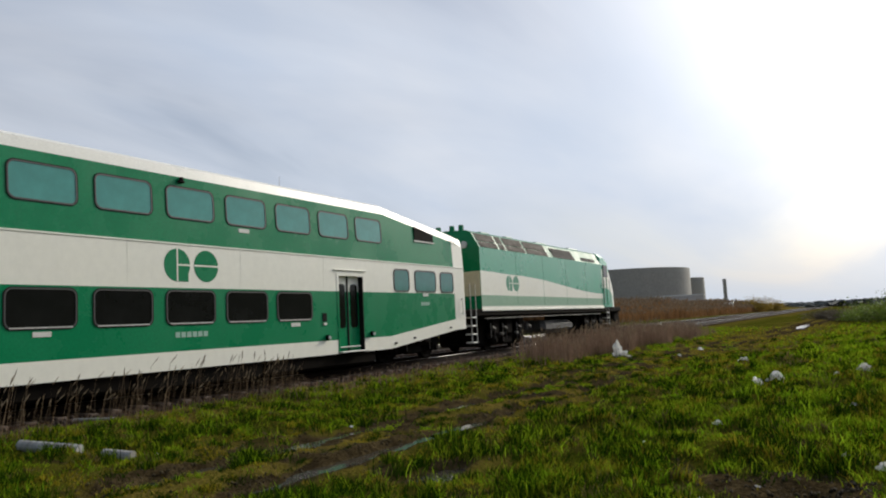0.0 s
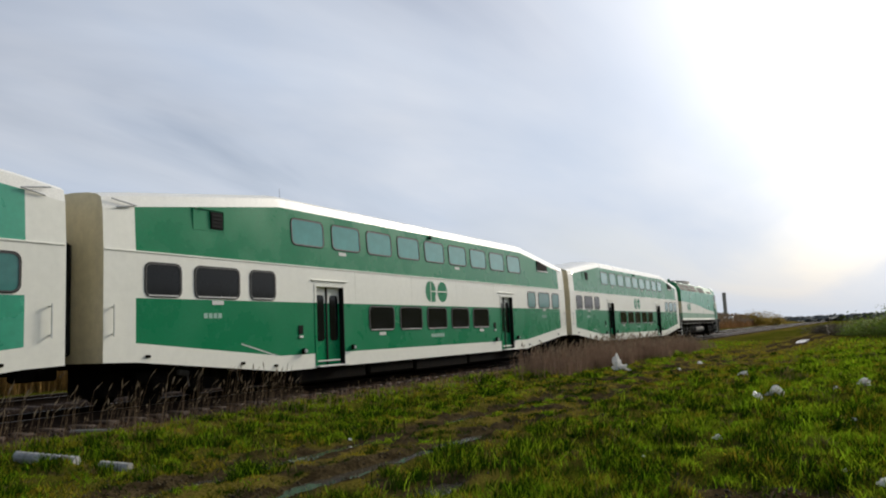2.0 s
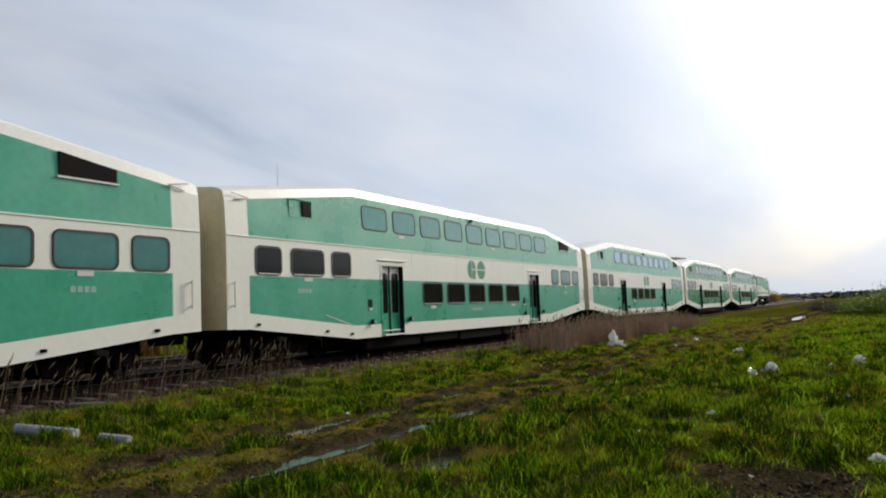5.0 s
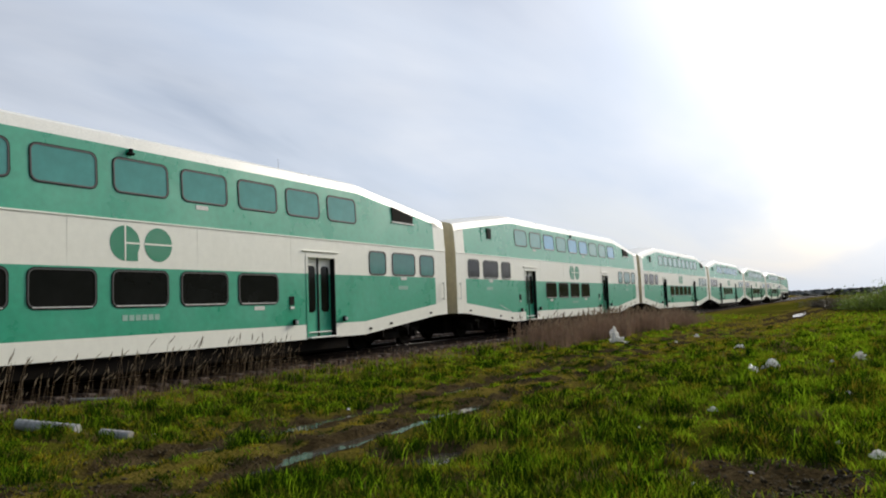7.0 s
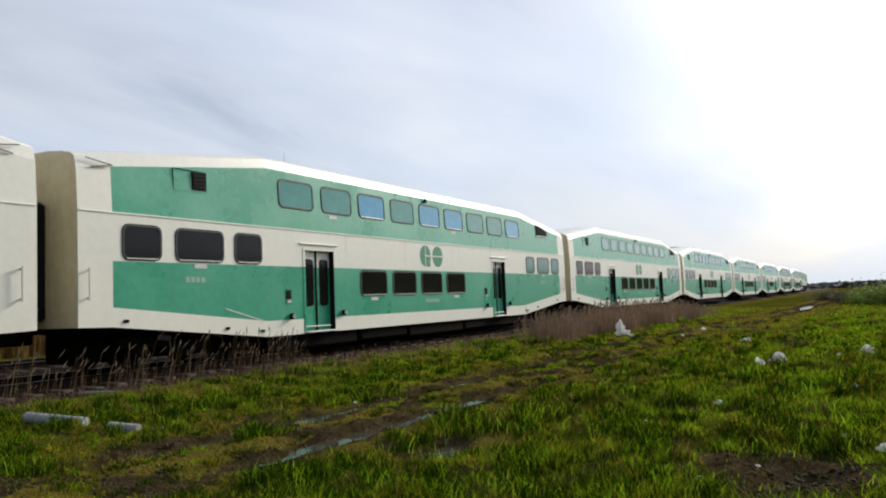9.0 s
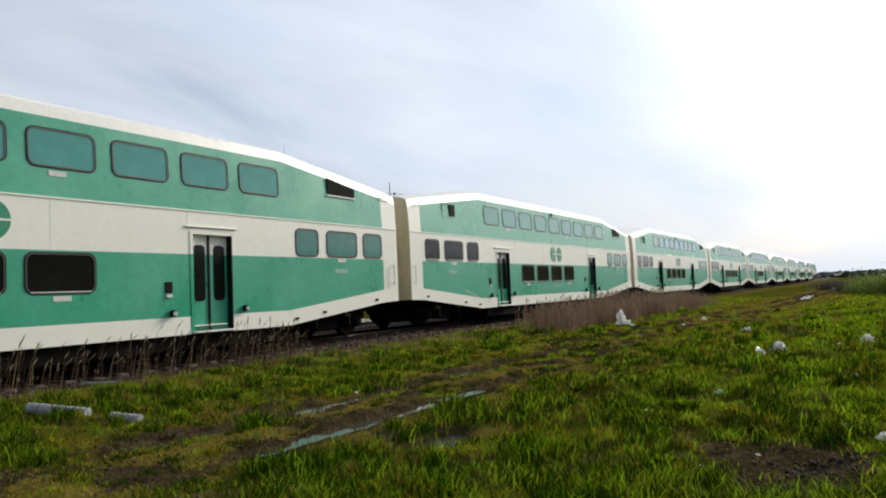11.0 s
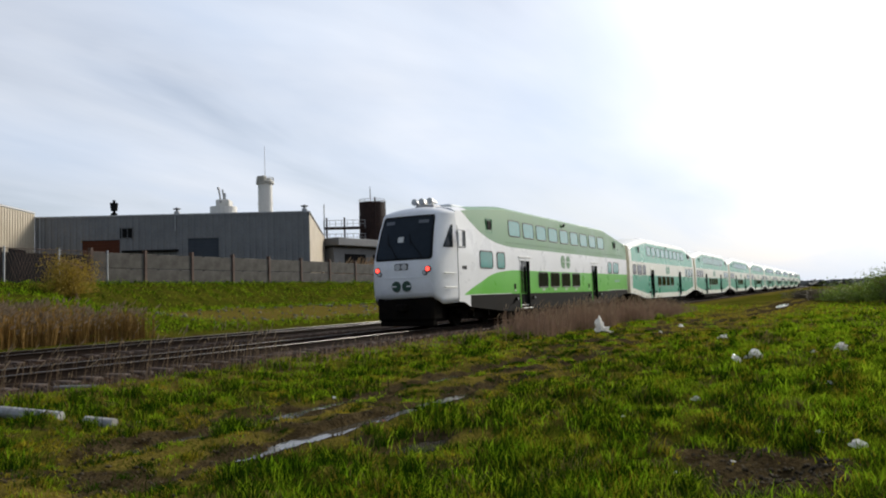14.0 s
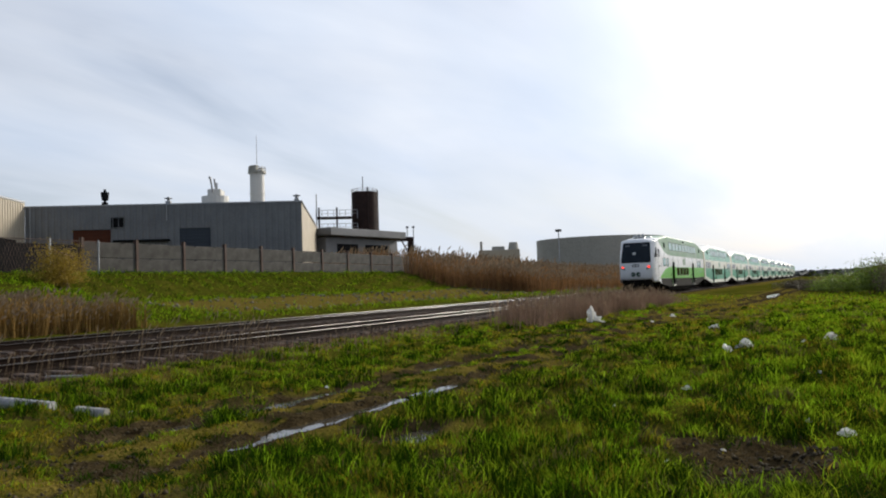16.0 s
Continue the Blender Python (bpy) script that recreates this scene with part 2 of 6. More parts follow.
# ---- mesh helpers ----
class Build:
    """Collects vertices and faces of one mesh."""

    def __init__(self):
        self.v, self.f, self.m = [], [], []

    def quad(self, pts, slot=0):
        n = len(self.v)
        self.v += [tuple(p) for p in pts]
        self.f.append(tuple(range(n, n + len(pts))))
        self.m.append(slot)

    def box(self, x0, x1, y0, y1, z0, z1, slot=0, c=0.0):
        """A box; c chamfers its upright and lengthwise edges."""
        c = min(c, (x1 - x0) / 3, (y1 - y0) / 3, (z1 - z0) / 3)
        n = len(self.v)
        if c <= 0:
            self.v += [(x, y, z) for x in (x0, x1) for y in (y0, y1) for z in (z0, z1)]
            fs = ((0, 1, 3, 2), (4, 6, 7, 5), (0, 4, 5, 1), (2, 3, 7, 6), (0, 2, 6, 4), (1, 5, 7, 3))
        else:
            ring = ((x0 + c, y0), (x1 - c, y0), (x1, y0 + c), (x1, y1 - c), (x1 - c, y1), (x0 + c, y1), (x0, y1 - c), (x0, y0 + c))
            cx, cy = (x0 + x1) / 2, (y0 + y1) / 2
            fx, fy = 1 - 2 * c / (x1 - x0), 1 - 2 * c / (y1 - y0)
            self.v += [(cx + (x - cx) * fx, cy + (y - cy) * fy, z0) for x, y in ring]
            self.v += [(x, y, z0 + c) for x, y in ring] + [(x, y, z1 - c) for x, y in ring]
            self.v += [(cx + (x - cx) * fx, cy + (y - cy) * fy, z1) for x, y in ring]
            fs = [tuple(range(7, -1, -1)), tuple(range(24, 32))]
            for k in range(3):
                fs += [(8 * k + i, 8 * k + (i + 1) % 8, 8 * k + 8 + (i + 1) % 8, 8 * k + 8 + i) for i in range(8)]
        for f in fs:
            self.f.append(tuple(n + i for i in f))
            self.m.append(slot)

    def tube(self, a, b, ra, rb=None, sides=8, slot=0, caps=True):
        a, b = Vector(a), Vector(b)
        rb = ra if rb is None else rb
        q = (b - a).to_track_quat("Z", "Y")
        n = len(self.v)
        for p, r in ((a, ra), (b, rb)):
            for i in range(sides):
                w = 2 * math.pi * i / sides
                self.v.append(tuple(p + q @ Vector((math.cos(w) * r, math.sin(w) * r, 0))))
        for i in range(sides):
            j = (i + 1) % sides
            self.f.append((n + i, n + j, n + sides + j, n + sides + i))
            self.m.append(slot)
        if caps:
            self.f += [tuple(n + i for i in range(sides - 1, -1, -1)), tuple(n + sides + i for i in range(sides))]
            self.m += [slot, slot]

    def slab(self, outline, y0, y1, slot=0):
        """A plate whose outline lies in x and z, from y0 (front) to y1."""
        n, k = len(self.v), len(outline)
        self.v += [(x, y0, z) for x, z in outline] + [(x, y1, z) for x, z in outline]
        self.f += [tuple(range(n, n + k)), tuple(range(n + 2 * k - 1, n + k - 1, -1))]
        self.f += [(n + (i + 1) % k, n + i, n + k + i, n + k + (i + 1) % k) for i in range(k)]
        self.m += [slot] * (k + 2)

    def ring(self, outer, inner, y0, y1, slot=0):
        n, k = len(self.v), len(outer)
        for pts in (outer, inner):
            for y in (y0, y1):
                self.v += [(x, y, z) for x, z in pts]
        for i in range(k):
            j = (i + 1) % k
            o0, o1, i0, i1 = n, n + k, n + 2 * k, n + 3 * k
            self.f += [(o0 + i, o0 + j, i0 + j, i0 + i), (o0 + j, o0 + i, o1 + i, o1 + j), (i0 + i, i0 + j, i1 + j, i1 + i)]
            self.m += [slot] * 3

    def data(self, name, mats, smooth=False):
        me = bpy.data.meshes.new(name)
        me.from_pydata(self.v, [], self.f)
        for m in mats:
            me.materials.append(m)
        me.polygons.foreach_set("material_index", self.m)
        if smooth:
            me.polygons.foreach_set("use_smooth", [True] * len(self.f))
        me.validate()
        me.update()
        return me


def part(name, shape, material, parent, label="", at=None, smooth=False):
    """Links a Build, or mesh data that is shared, as one mesh under a thing or under a part."""
    mats = material if isinstance(material, (list, tuple)) else [material]
    me = shape if isinstance(shape, bpy.types.Mesh) else shape.data(name, mats, smooth)
    ob = new(name, me)
    ob.parent = parent
    if at:
        ob.location = at
    if label:
        ob["label"] = label
    return ob


def thing(name, label, category, group="", at=(0, 0, 0), turn=0.0):
    ob = new(name)
    ob.matrix_basis = pose(*at, 0, 0, turn)
    return tagged(ob, label, category, group)


def lone(name, shape, material, label, category, group="", kind="", at=(0, 0, 0), turn=0.0, smooth=False):
    mats = material if isinstance(material, (list, tuple)) else [material]
    me = shape if isinstance(shape, bpy.types.Mesh) else shape.data(name, mats, smooth)
    ob = new(name, me)
    ob.matrix_basis = pose(*at, 0, 0, turn)
    return tagged(ob, label, category, group, kind)


def rounded(x0, x1, z0, z1, r, n=4):
    pts = []
    for cx, cz, a0 in ((x1 - r, z1 - r, 0), (x0 + r, z1 - r, 90), (x0 + r, z0 + r, 180), (x1 - r, z0 + r, 270)):
        for i in range(n + 1):
            a = radians(a0 + 90 * i / n)
            pts.append((cx + r * math.cos(a), cz + r * math.sin(a)))
    return pts[::-1]


def disc(cx, cz, r, n=28, lo=0, hi=360):
    return [(cx + r * math.cos(radians(lo + (hi - lo) * i / n)), cz + r * math.sin(radians(lo + (hi - lo) * i / n))) for i in range(n)][::-1]


# ---- the train ----
# car space: x forwards from the rear end, y to the far side, z up; the rail's top is at z = 0.10
TRACK_Y, CAR_Z = 13.72, 0.25
LENGTH, PITCH, HALF = 25.15, 25.91, 1.5


def ramp(u, pts):
    for (a, va), (b, vb) in zip(pts, pts[1:]):
        if u <= b:
            k = max(0.0, (u - a) / (b - a))
            return va + (vb - va) * k
    return pts[-1][1]


def ease(u, pts):
    for (a, va), (b, vb) in zip(pts, pts[1:]):
        if u <= b:
            k = max(0.0, (u - a) / (b - a))
            k = k * k * (3 - 2 * k)
            return va + (vb - va) * k
    return pts[-1][1]


def sill(u):
    return ramp(u, ((0, 1.02), (0.7, 1.00), (4.9, 0.57), (20.25, 0.57), (24.45, 1.0), (25.15, 1.02)))


def roofline(u):
    return ramp(u, ((0, 4.24), (0.8, 4.36), (5.0, 4.90), (20.15, 4.90), (24.4, 4.36), (25.15, 4.24)))


def lean(z, top):
    """How far the side stands in at height z: upright below, leaning in above the belt."""
    return 0.0 if z < 3.1 else 0.07 * (z - 3.1) / 1.3


def hull(stations, rows, slots, doors=(), nose=None):
    """The closed skin of a car. rows(u): heights of the side's lines, sill to eave; slots(j, u): the paint of band j."""
    b = Build()
    side = []
    for u in stations:
        top = roofline(u) if nose is None else nose(u)
        pts = [(HALF - lean(z, top), z) for z in rows(u)]
        e = pts[-1][0]
        pts += [(e - 0.05, top - 0.10), (e - 0.16, top - 0.03), (e - 0.42, top + 0.03), (e - 0.8, top + 0.07), (0.0, top + 0.09)]
        side.append(pts)
    k = len(side[0])
    idx = {}
    for s in (-1, 1):
        for i, u in enumerate(stations):
            for j, (y, z) in enumerate(side[i]):
                if s == 1 and j == k - 1:
                    idx[s, i, j] = idx[-1, i, j]
                    continue
                idx[s, i, j] = len(b.v)
                b.v.append((u, s * y, z))
    for s in (-1, 1):
        for i in range(len(stations) - 1):
            mid = (stations[i] + stations[i + 1]) / 2
            for j in range(k - 1):
                zc = (side[i][j][1] + side[i][j + 1][1]) / 2
                if s == -1 and any(d0 < mid < d1 and zc < 2.72 for d0, d1 in doors):
                    continue
                f = (idx[s, i, j], idx[s, i + 1, j], idx[s, i + 1, j + 1], idx[s, i, j + 1])
                b.f.append(f if s == -1 else f[::-1])
                b.m.append(slots(j, mid))
    for i, flip in ((0, False), (len(stations) - 1, True)):
        loop = [idx[-1, i, j] for j in range(k)] + [idx[1, i, j] for j in range(k - 2, -1, -1)]
        b.f.append(tuple(loop[::-1] if not flip else loop))
        b.m.append(slots("end", 0))
    for i in range(len(stations) - 1):
        b.f.append((idx[1, i, 0], idx[1, i + 1, 0], idx[-1, i + 1, 0], idx[-1, i, 0]))
        b.m.append(slots("floor", 0))
    return b


SHARED = {}


def shared(key, make):
    if key not in SHARED:
        SHARED[key] = make()
    return SHARED[key]


def window(car, u0, u1, z0, z1, glass, rim=window_rim, r=0.13, label=""):
    """A framed pane on the near side; the upper ones lean in with the wall."""
    w, h = u1 - u0, z1 - z0
    y = -(HALF - lean((z0 + z1) / 2, 0))

    def frame_mesh():
        b = Build()
        b.ring(rounded(-w / 2 - 0.032, w / 2 + 0.032, -h / 2 - 0.032, h / 2 + 0.032, r + 0.025), rounded(-w / 2, w / 2, -h / 2, h / 2, r), -0.013, 0.02, 0)
        b.ring(rounded(-w / 2 - 0.012, w / 2 + 0.012, -h / 2 - 0.012, h / 2 + 0.012, r + 0.01), rounded(-w / 2 + 0.012, w / 2 - 0.012, -h / 2 + 0.012, h / 2 - 0.012, r - 0.01), -0.015, -0.004, 1)
        return b.data("window_frame", [rim, dark_metal])

    def pane_mesh():
        b = Build()
        b.slab(rounded(-w / 2, w / 2, -h / 2, h / 2, r), -0.005, 0.015)
        return b.data("pane", [glass])

    tag = (round(w, 2), round(h, 2))
    ob = part("window", shared(("frame", rim.name, *tag), frame_mesh), None, car, label, at=((u0 + u1) / 2, y, (z0 + z1) / 2))
    if z0 > 3.1:
        ob.rotation_euler = (-math.atan(0.07 / 1.3), 0, 0)
    part("pane", shared(("pane", glass.name, *tag), pane_mesh), None, ob)

    # bright metal strip that stands in for the glint along the lower edge
    def ledge_mesh():
        b = Build()
        b.box(-w / 2 + 0.07, w / 2 - 0.07, -0.02, -0.004, -h / 2 - 0.006, -h / 2 + 0.018)
        return b.data("drip_ledge", [step_metal])

    if glass is glass_low or glass is glass_blue:
        part("drip_ledge", shared(("ledge", *tag), ledge_mesh), None, ob)
    return ob


def doorway(car, u0, u1, upper, lower, split=2.24, kick=None):
    """A recessed pair of leaves with tall narrow lights, jambs, a step plate and a rain strip above."""
    deep = 0.13
    y = -HALF
    b = Build()
    b.box(u0 - 0.05, u0 + 0.03, y - 0.012, y + deep + 0.05, split, 2.72, 1)
    b.box(u0 - 0.05, u0 + 0.03, y - 0.012, y + deep + 0.05, 0.6, split, 2)
    b.box(u1 - 0.03, u1 + 0.002, y - 0.012, y + deep + 0.05, 0.6, 2.72, 0)
    b.box(u0, u1, y - 0.012, y + deep + 0.05, 2.66, 2.725, 1)
    d = part("doorway", b, [black_rubber, upper, lower], car, "recessed passenger doorway")
    mid = (u0 + u1) / 2
    for a, c in ((u0 + 0.03, mid - 0.025), (mid + 0.025, u1 - 0.03)):
        lb = Build()
        lb.box(a, c, y + deep, y + deep + 0.05, 0.62, split, 1)
        lb.box(a, c, y + deep, y + deep + 0.05, split, 2.66, 0)
        if kick:
            lb.box(a, c, y + deep - 0.004, y + deep + 0.01, 0.62, 1.22, 2)
        part("door_leaf", lb, [upper, lower, kick or lower], d, "painted sliding door leaf")
        gb = Build()
        gb.slab(rounded(a + 0.12, c - 0.08, 1.25, 2.45, 0.1), y + deep - 0.012, y + deep + 0.01)
        part("door_light", gb, glass_low, d, "tall narrow dark door pane")
    gb = Build()
    gb.box(mid - 0.03, mid + 0.03, y + deep - 0.03, y + deep + 0.02, 0.62, 2.66, 0, 0.01)
    part("door_seal", gb, black_rubber, d)
    sb = Build()
    sb.box(u0 - 0.05, u1 + 0.02, y - 0.14, y + 0.14, 0.585, 0.625, 0, 0.012)
    sb.box(u0, u1 - 0.15, y + 0.02, y + 0.14, 0.72, 0.75, 0, 0.008)
    part("step_plate", sb, plate_white, car, "worn bare metal step")
    rb = Build()
    rb.box(u0 - 0.18, u1 + 0.16, y - 0.04, y + 0.01, 2.80, 2.835, 0, 0.01)
    part("rain_strip", rb, plate_white if upper is snow_white else cream, car)
    for a, c in ((u0 - 0.55, 1.02), (u1 + 0.35, 1.05)):
        kb = Build()
        kb.box(a - 0.06, a + 0.06, y - 0.09, y, c - 0.07, c + 0.07, 0, 0.02)
        kb.tube((a, y - 0.09, c), (a, y - 0.12, c), 0.05, 0.045, 10, 1)
        part("door_lamp", kb, [under, lamp_glass], car, "small side marker lamp by the door")
    for a, c in ((u0 - 0.62, 1.55),):
        kb = Build()
        kb.box(a - 0.09, a + 0.09, y - 0.02, y, c - 0.11, c + 0.11, 0, 0.01)
        kb.box(a - 0.07, a + 0.07, y - 0.03, y, c - 0.2, c - 0.14, 1)
        part("door_control", kb, [charcoal, plate_white], car)


def bogie(car, u, wheel_r=0.42):
    b = Build()
    y = 0.98
    for s in (-1, 1):
        b.box(u - 1.75, u + 1.75, s * y - 0.08, s * y + 0.08, 0.55, 0.78, 0, 0.04)
        b.box(u - 0.45, u + 0.45, s * y - 0.11, s * y + 0.11, 0.32, 0.62, 0, 0.05)
        for w in (-1.27, 1.27):
            b.box(u + w - 0.2, u + w + 0.2, s * (y + 0.04) - 0.12, s * (y + 0.04) + 0.12, 0.36, 0.66, 0, 0.04)
            b.tube((u + w, s * (y + 0.1), 0.5), (u + w, s * (y + 0.22), 0.5), 0.12, 0.1, 10)
        for w in (-0.22, 0.22):
            b.tube((u + w, s * (y + 0.05), 0.6), (u + w, s * (y + 0.05), 0.98), 0.13, 0.13, 8)
    b.box(u - 0.3, u + 0.3, -1.0, 1.0, 0.5, 0.8, 0, 0.05)
    bg = part("bogie", b, under, car, "sooty steel bogie frame with underbody shade in its colour")
    for w in (-0.85, 0.6):
        b = Build()
        b.tube((u + w, -1.16, 0.74), (u + w + 0.26, -1.16, 0.70), 0.06, 0.06, 8)
        b.tube((u + w + 0.26, -1.15, 0.70), (u + w + 0.34, -1.12, 0.42), 0.018, 0.018, 6)
        part("brake_cylinder", b, brake_grey, bg)

    def wheel_mesh():
        wb = Build()
        n = 20
        prof = ((0.0, -0.05), (0.12, -0.06), (0.3, -0.03), (0.36, -0.055), (0.42, -0.06), (0.42, 0.05), (0.445, 0.06), (0.445, 0.085), (0.0, 0.085))
        for i in range(n):
            a0, a1 = 2 * math.pi * i / n, 2 * math.pi * (i + 1) / n
            for (r0, y0), (r1, y1) in zip(prof, prof[1:]):
                wb.quad([(r0 * math.cos(a0), y0, r0 * math.sin(a0)), (r1 * math.cos(a0), y1, r1 * math.sin(a0)),
                         (r1 * math.cos(a1), y1, r1 * math.sin(a1)), (r0 * math.cos(a1), y0, r0 * math.sin(a1))])
        return wb.data("wheel", [under])

    for w in (-1.27, 1.27):
        for s in (-1, 1):
            o = part("wheel", shared("wheel", wheel_mesh), None, bg, at=(u + w, s * 0.72, 0.10 + wheel_r))
            if s == 1:
                o.rotation_euler = (0, 0, math.pi)


def grab_irons(car, u, s):
    b = Build()
    y = -HALF - 0.07
    for z in (1.55, 2.05):
        b.tube((u, -HALF, z), (u, y, z), 0.016, 0.016, 6)
    b.tube((u, y, 1.5), (u, y, 2.1), 0.016, 0.016, 6)
    part("grab_iron", b, plate_white, car)
    b = Build()
    z = roofline(u) - 0.2
    b.tube((u, -HALF + 0.02, z + 0.06), (u + s * 0.55, -HALF + 0.0, z - 0.02), 0.014, 0.014, 6)
    b.tube((u + s * 0.1, -HALF + 0.02, z - 0.1), (u + s * 0.55, -HALF + 0.0, z - 0.02), 0.014, 0.014, 6)
    part("eave_rail", b, chrome_rim, car)


def roundel(car, u0, u1, z0, z1, paint, back, y=-HALF):
    """The operator's mark as plain shapes: two painted discs cut by pale bars."""
    r = (z1 - z0) / 2
    for cx, bars in ((u0 + r, ((-0.05, -1, 0.05, 1), (0.05, -0.04, 1, 0.06), (0.62, -1.05, 1.05, 0.06))), (u1 - r, ((-1, -0.04, 1, 0.06),))):
        b = Build()
        b.slab(disc(cx, (z0 + z1) / 2, r), y - 0.004, y + 0.002)
        d = part("painted_disc", b, paint, car, "round painted emblem")
        c = Build()
        for a0, c0, a1, c1 in bars[:2]:
            c.box(cx + a0 * r, cx + a1 * r, y - 0.008, y - 0.002, (z0 + z1) / 2 + c0 * r, (z0 + z1) / 2 + c1 * r)
        part("pale_bar", c, back, d)
        if len(bars) > 1:
            c = Build()
            c.box(cx + 0.06 * r, cx + 0.86 * r, y - 0.0045, y + 0.002, (z0 + z1) / 2 - r, (z0 + z1) / 2 - 0.05 * r)
            part("painted_corner", c, paint, d)


def bars(car, u0, u1, z0, z1, n, mat=faint_mark, y=-HALF):
    """Unreadable lettering as short plain bars."""
    b = Build()
    w = (u1 - u0) / n
    for i in range(n):
        b.box(u0 + i * w, u0 + (i + 0.78) * w, y - 0.005, y + 0.001, z0, z1)
    part("lettering", b, mat, car)


def plate(car, u, z, w=0.34, h=0.09, y=-HALF):
    b = Build()
    b.box(u - w / 2, u + w / 2, y - 0.008, y + 0.002, z - h / 2, z + h / 2)
    part("label_plate", b, plate_white, car)


def under_gear(car, u0, u1):
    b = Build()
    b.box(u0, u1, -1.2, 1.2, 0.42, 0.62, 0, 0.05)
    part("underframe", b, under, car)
    # boxes made wide and low to keep light out from under the car
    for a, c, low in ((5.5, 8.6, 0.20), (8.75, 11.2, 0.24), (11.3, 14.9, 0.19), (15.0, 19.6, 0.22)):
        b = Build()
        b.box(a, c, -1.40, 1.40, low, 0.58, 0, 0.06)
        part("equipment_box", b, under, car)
    # blocks added over the bogies to close the open gap and darken it
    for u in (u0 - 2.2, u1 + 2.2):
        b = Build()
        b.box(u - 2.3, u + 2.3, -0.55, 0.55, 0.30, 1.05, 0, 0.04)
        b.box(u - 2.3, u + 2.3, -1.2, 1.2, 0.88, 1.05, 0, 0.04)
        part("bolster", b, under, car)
    for a in (-0.45, LENGTH - 0.05):
        b = Build()
        b.box(a, a + 0.5, -0.14, 0.14, 0.72, 0.98, 0, 0.04)
        part("coupler", b, under, car)
    b = Build()
    b.box(-0.36, -0.005, -0.62, 0.62, 1.15, 3.35, 0, 0.06)
    part("gangway_bellows", b, black_rubber, car, "black rubber gangway bellows")


UP_WINDOWS = [5.42 + 1.661 * i for i in range(9)]
LOW_WINDOWS = [8.68 + 1.655 * i for i in range(5)]
REAR_DOOR, FRONT_DOOR = (6.25, 7.45), (17.72, 18.88)


def coach(name, green, lower, blue=()):
    # coaches with four lower windows have their front door set further back
    front_door = FRONT_DOOR if lower == 5 else (17.22, 18.36)
    car = thing(name, "double-deck railway coach in green and cream paint on the near track" if green is green_worn else
                "double-deck railway coach in deep green and cream paint", "railway coach", "coaches of the train")
    us = sorted({0, 0.72, 2.5, 5.0, *REAR_DOOR, 9.5, 12.0, 14.5, 17.0, *front_door, 20.15, 20.25, 22.5, 24.43, LENGTH, 4.9, 24.4, 0.8, 24.45})
    us = [u for i, u in enumerate(us) if i == 0 or u - us[i - 1] > 0.04]

    def rows(u):
        z = sill(u)
        return (z, z + 0.37, 2.235, 2.72, 3.15, roofline(u) - 0.32)

    def slots(j, u):
        if j == "end":
            return 3
        if j == "floor":
            return 4
        if u < 0.72 or u > 24.43:
            return 0 if j < 5 else 2
        return (0, 1, 0, 0, 1, 2, 2, 2, 2, 2)[j]

    part("body", hull(us, rows, slots, (REAR_DOOR, front_door)), [cream, green, roof_white, tan_wall, under], car, "green and cream banded steel body")
    b = Build()
    b.box(0.02, LENGTH - 0.02, -HALF - 0.012, -HALF + 0.01, 3.13, 3.165, 0, 0.006)
    part("belt_rail", b, cream, car)
    for u in range(1, 5):
        b = Build()
        x = 5.0 + 15.15 * u / 5
        b.box(x - 0.006, x + 0.006, -HALF - 0.002, -HALF + 0.005, 2.24, 3.13)
        part("seam", b, cream, car)
    for i, u in enumerate(UP_WINDOWS):
        window(car, u, u + 1.27, 3.70, 4.35, glass_blue if i in blue else glass_up)
    for u in LOW_WINDOWS[:lower]:
        window(car, u, u + 1.29, 1.50, 2.17, glass_low)
    for a, c in ((0.95, 1.82), (2.22, 3.50), (3.88, 4.70), (20.55, 21.39), (21.78, 23.08), (23.43, 24.3)):
        window(car, a, c, 2.29, 2.93, glass_end if a > 10 else glass_low)
    doorway(car, *REAR_DOOR, cream, green)
    doorway(car, *front_door, cream, green)
    roundel(car, 11.93, 13.40, 2.37, 3.05, faded_mark if green is green_worn else green, cream)
    for u in (7.5, 14.25, 2.86, 22.4):
        plate(car, u, 3.58 if u in (7.5, 14.25) else 2.18, y=-HALF + (0.025 if u in (7.5, 14.25) else 0))
    for u in LOW_WINDOWS[:1] + LOW_WINDOWS[lower - 1:lower]:
        plate(car, u + 0.65, 1.39)
    bars(car, 12.2, 13.1, 1.22, 1.33, 6)
    bars(car, 2.45, 3.0, 1.84, 1.95, 4)
    bars(car, 22.1, 22.65, 1.84, 1.95, 4)
    # louvres at both upper ends
    b = Build()
    b.box(2.70, 3.06, -HALF + 0.02, -HALF + 0.06, 3.80, 4.18)
    v = part("vent_opening", b, charcoal, car, "dark square vent")
    for i in range(4):
        c = Build()
        c.box(2.72, 3.04, -HALF + 0.008, -HALF + 0.03, 3.84 + i * 0.08, 3.885 + i * 0.08)
        part("louvre", c, window_rim, v)
    b = Build()
    b.ring(rounded(2.2, 3.1, 3.74, 4.22, 0.03), rounded(2.212, 3.088, 3.752, 4.208, 0.03), -HALF + 0.030, -HALF + 0.06)
    part("access_panel", b, green, car)
    b = Build()
    b.slab([(21.9, 3.92), (21.9, 4.36), (23.1, 4.18), (23.1, 3.92)], -HALF + 0.022, -HALF + 0.06)
    part("end_vent", b, charcoal, car, "dark wedge-shaped vent under the sloping roof")
    b = Build()
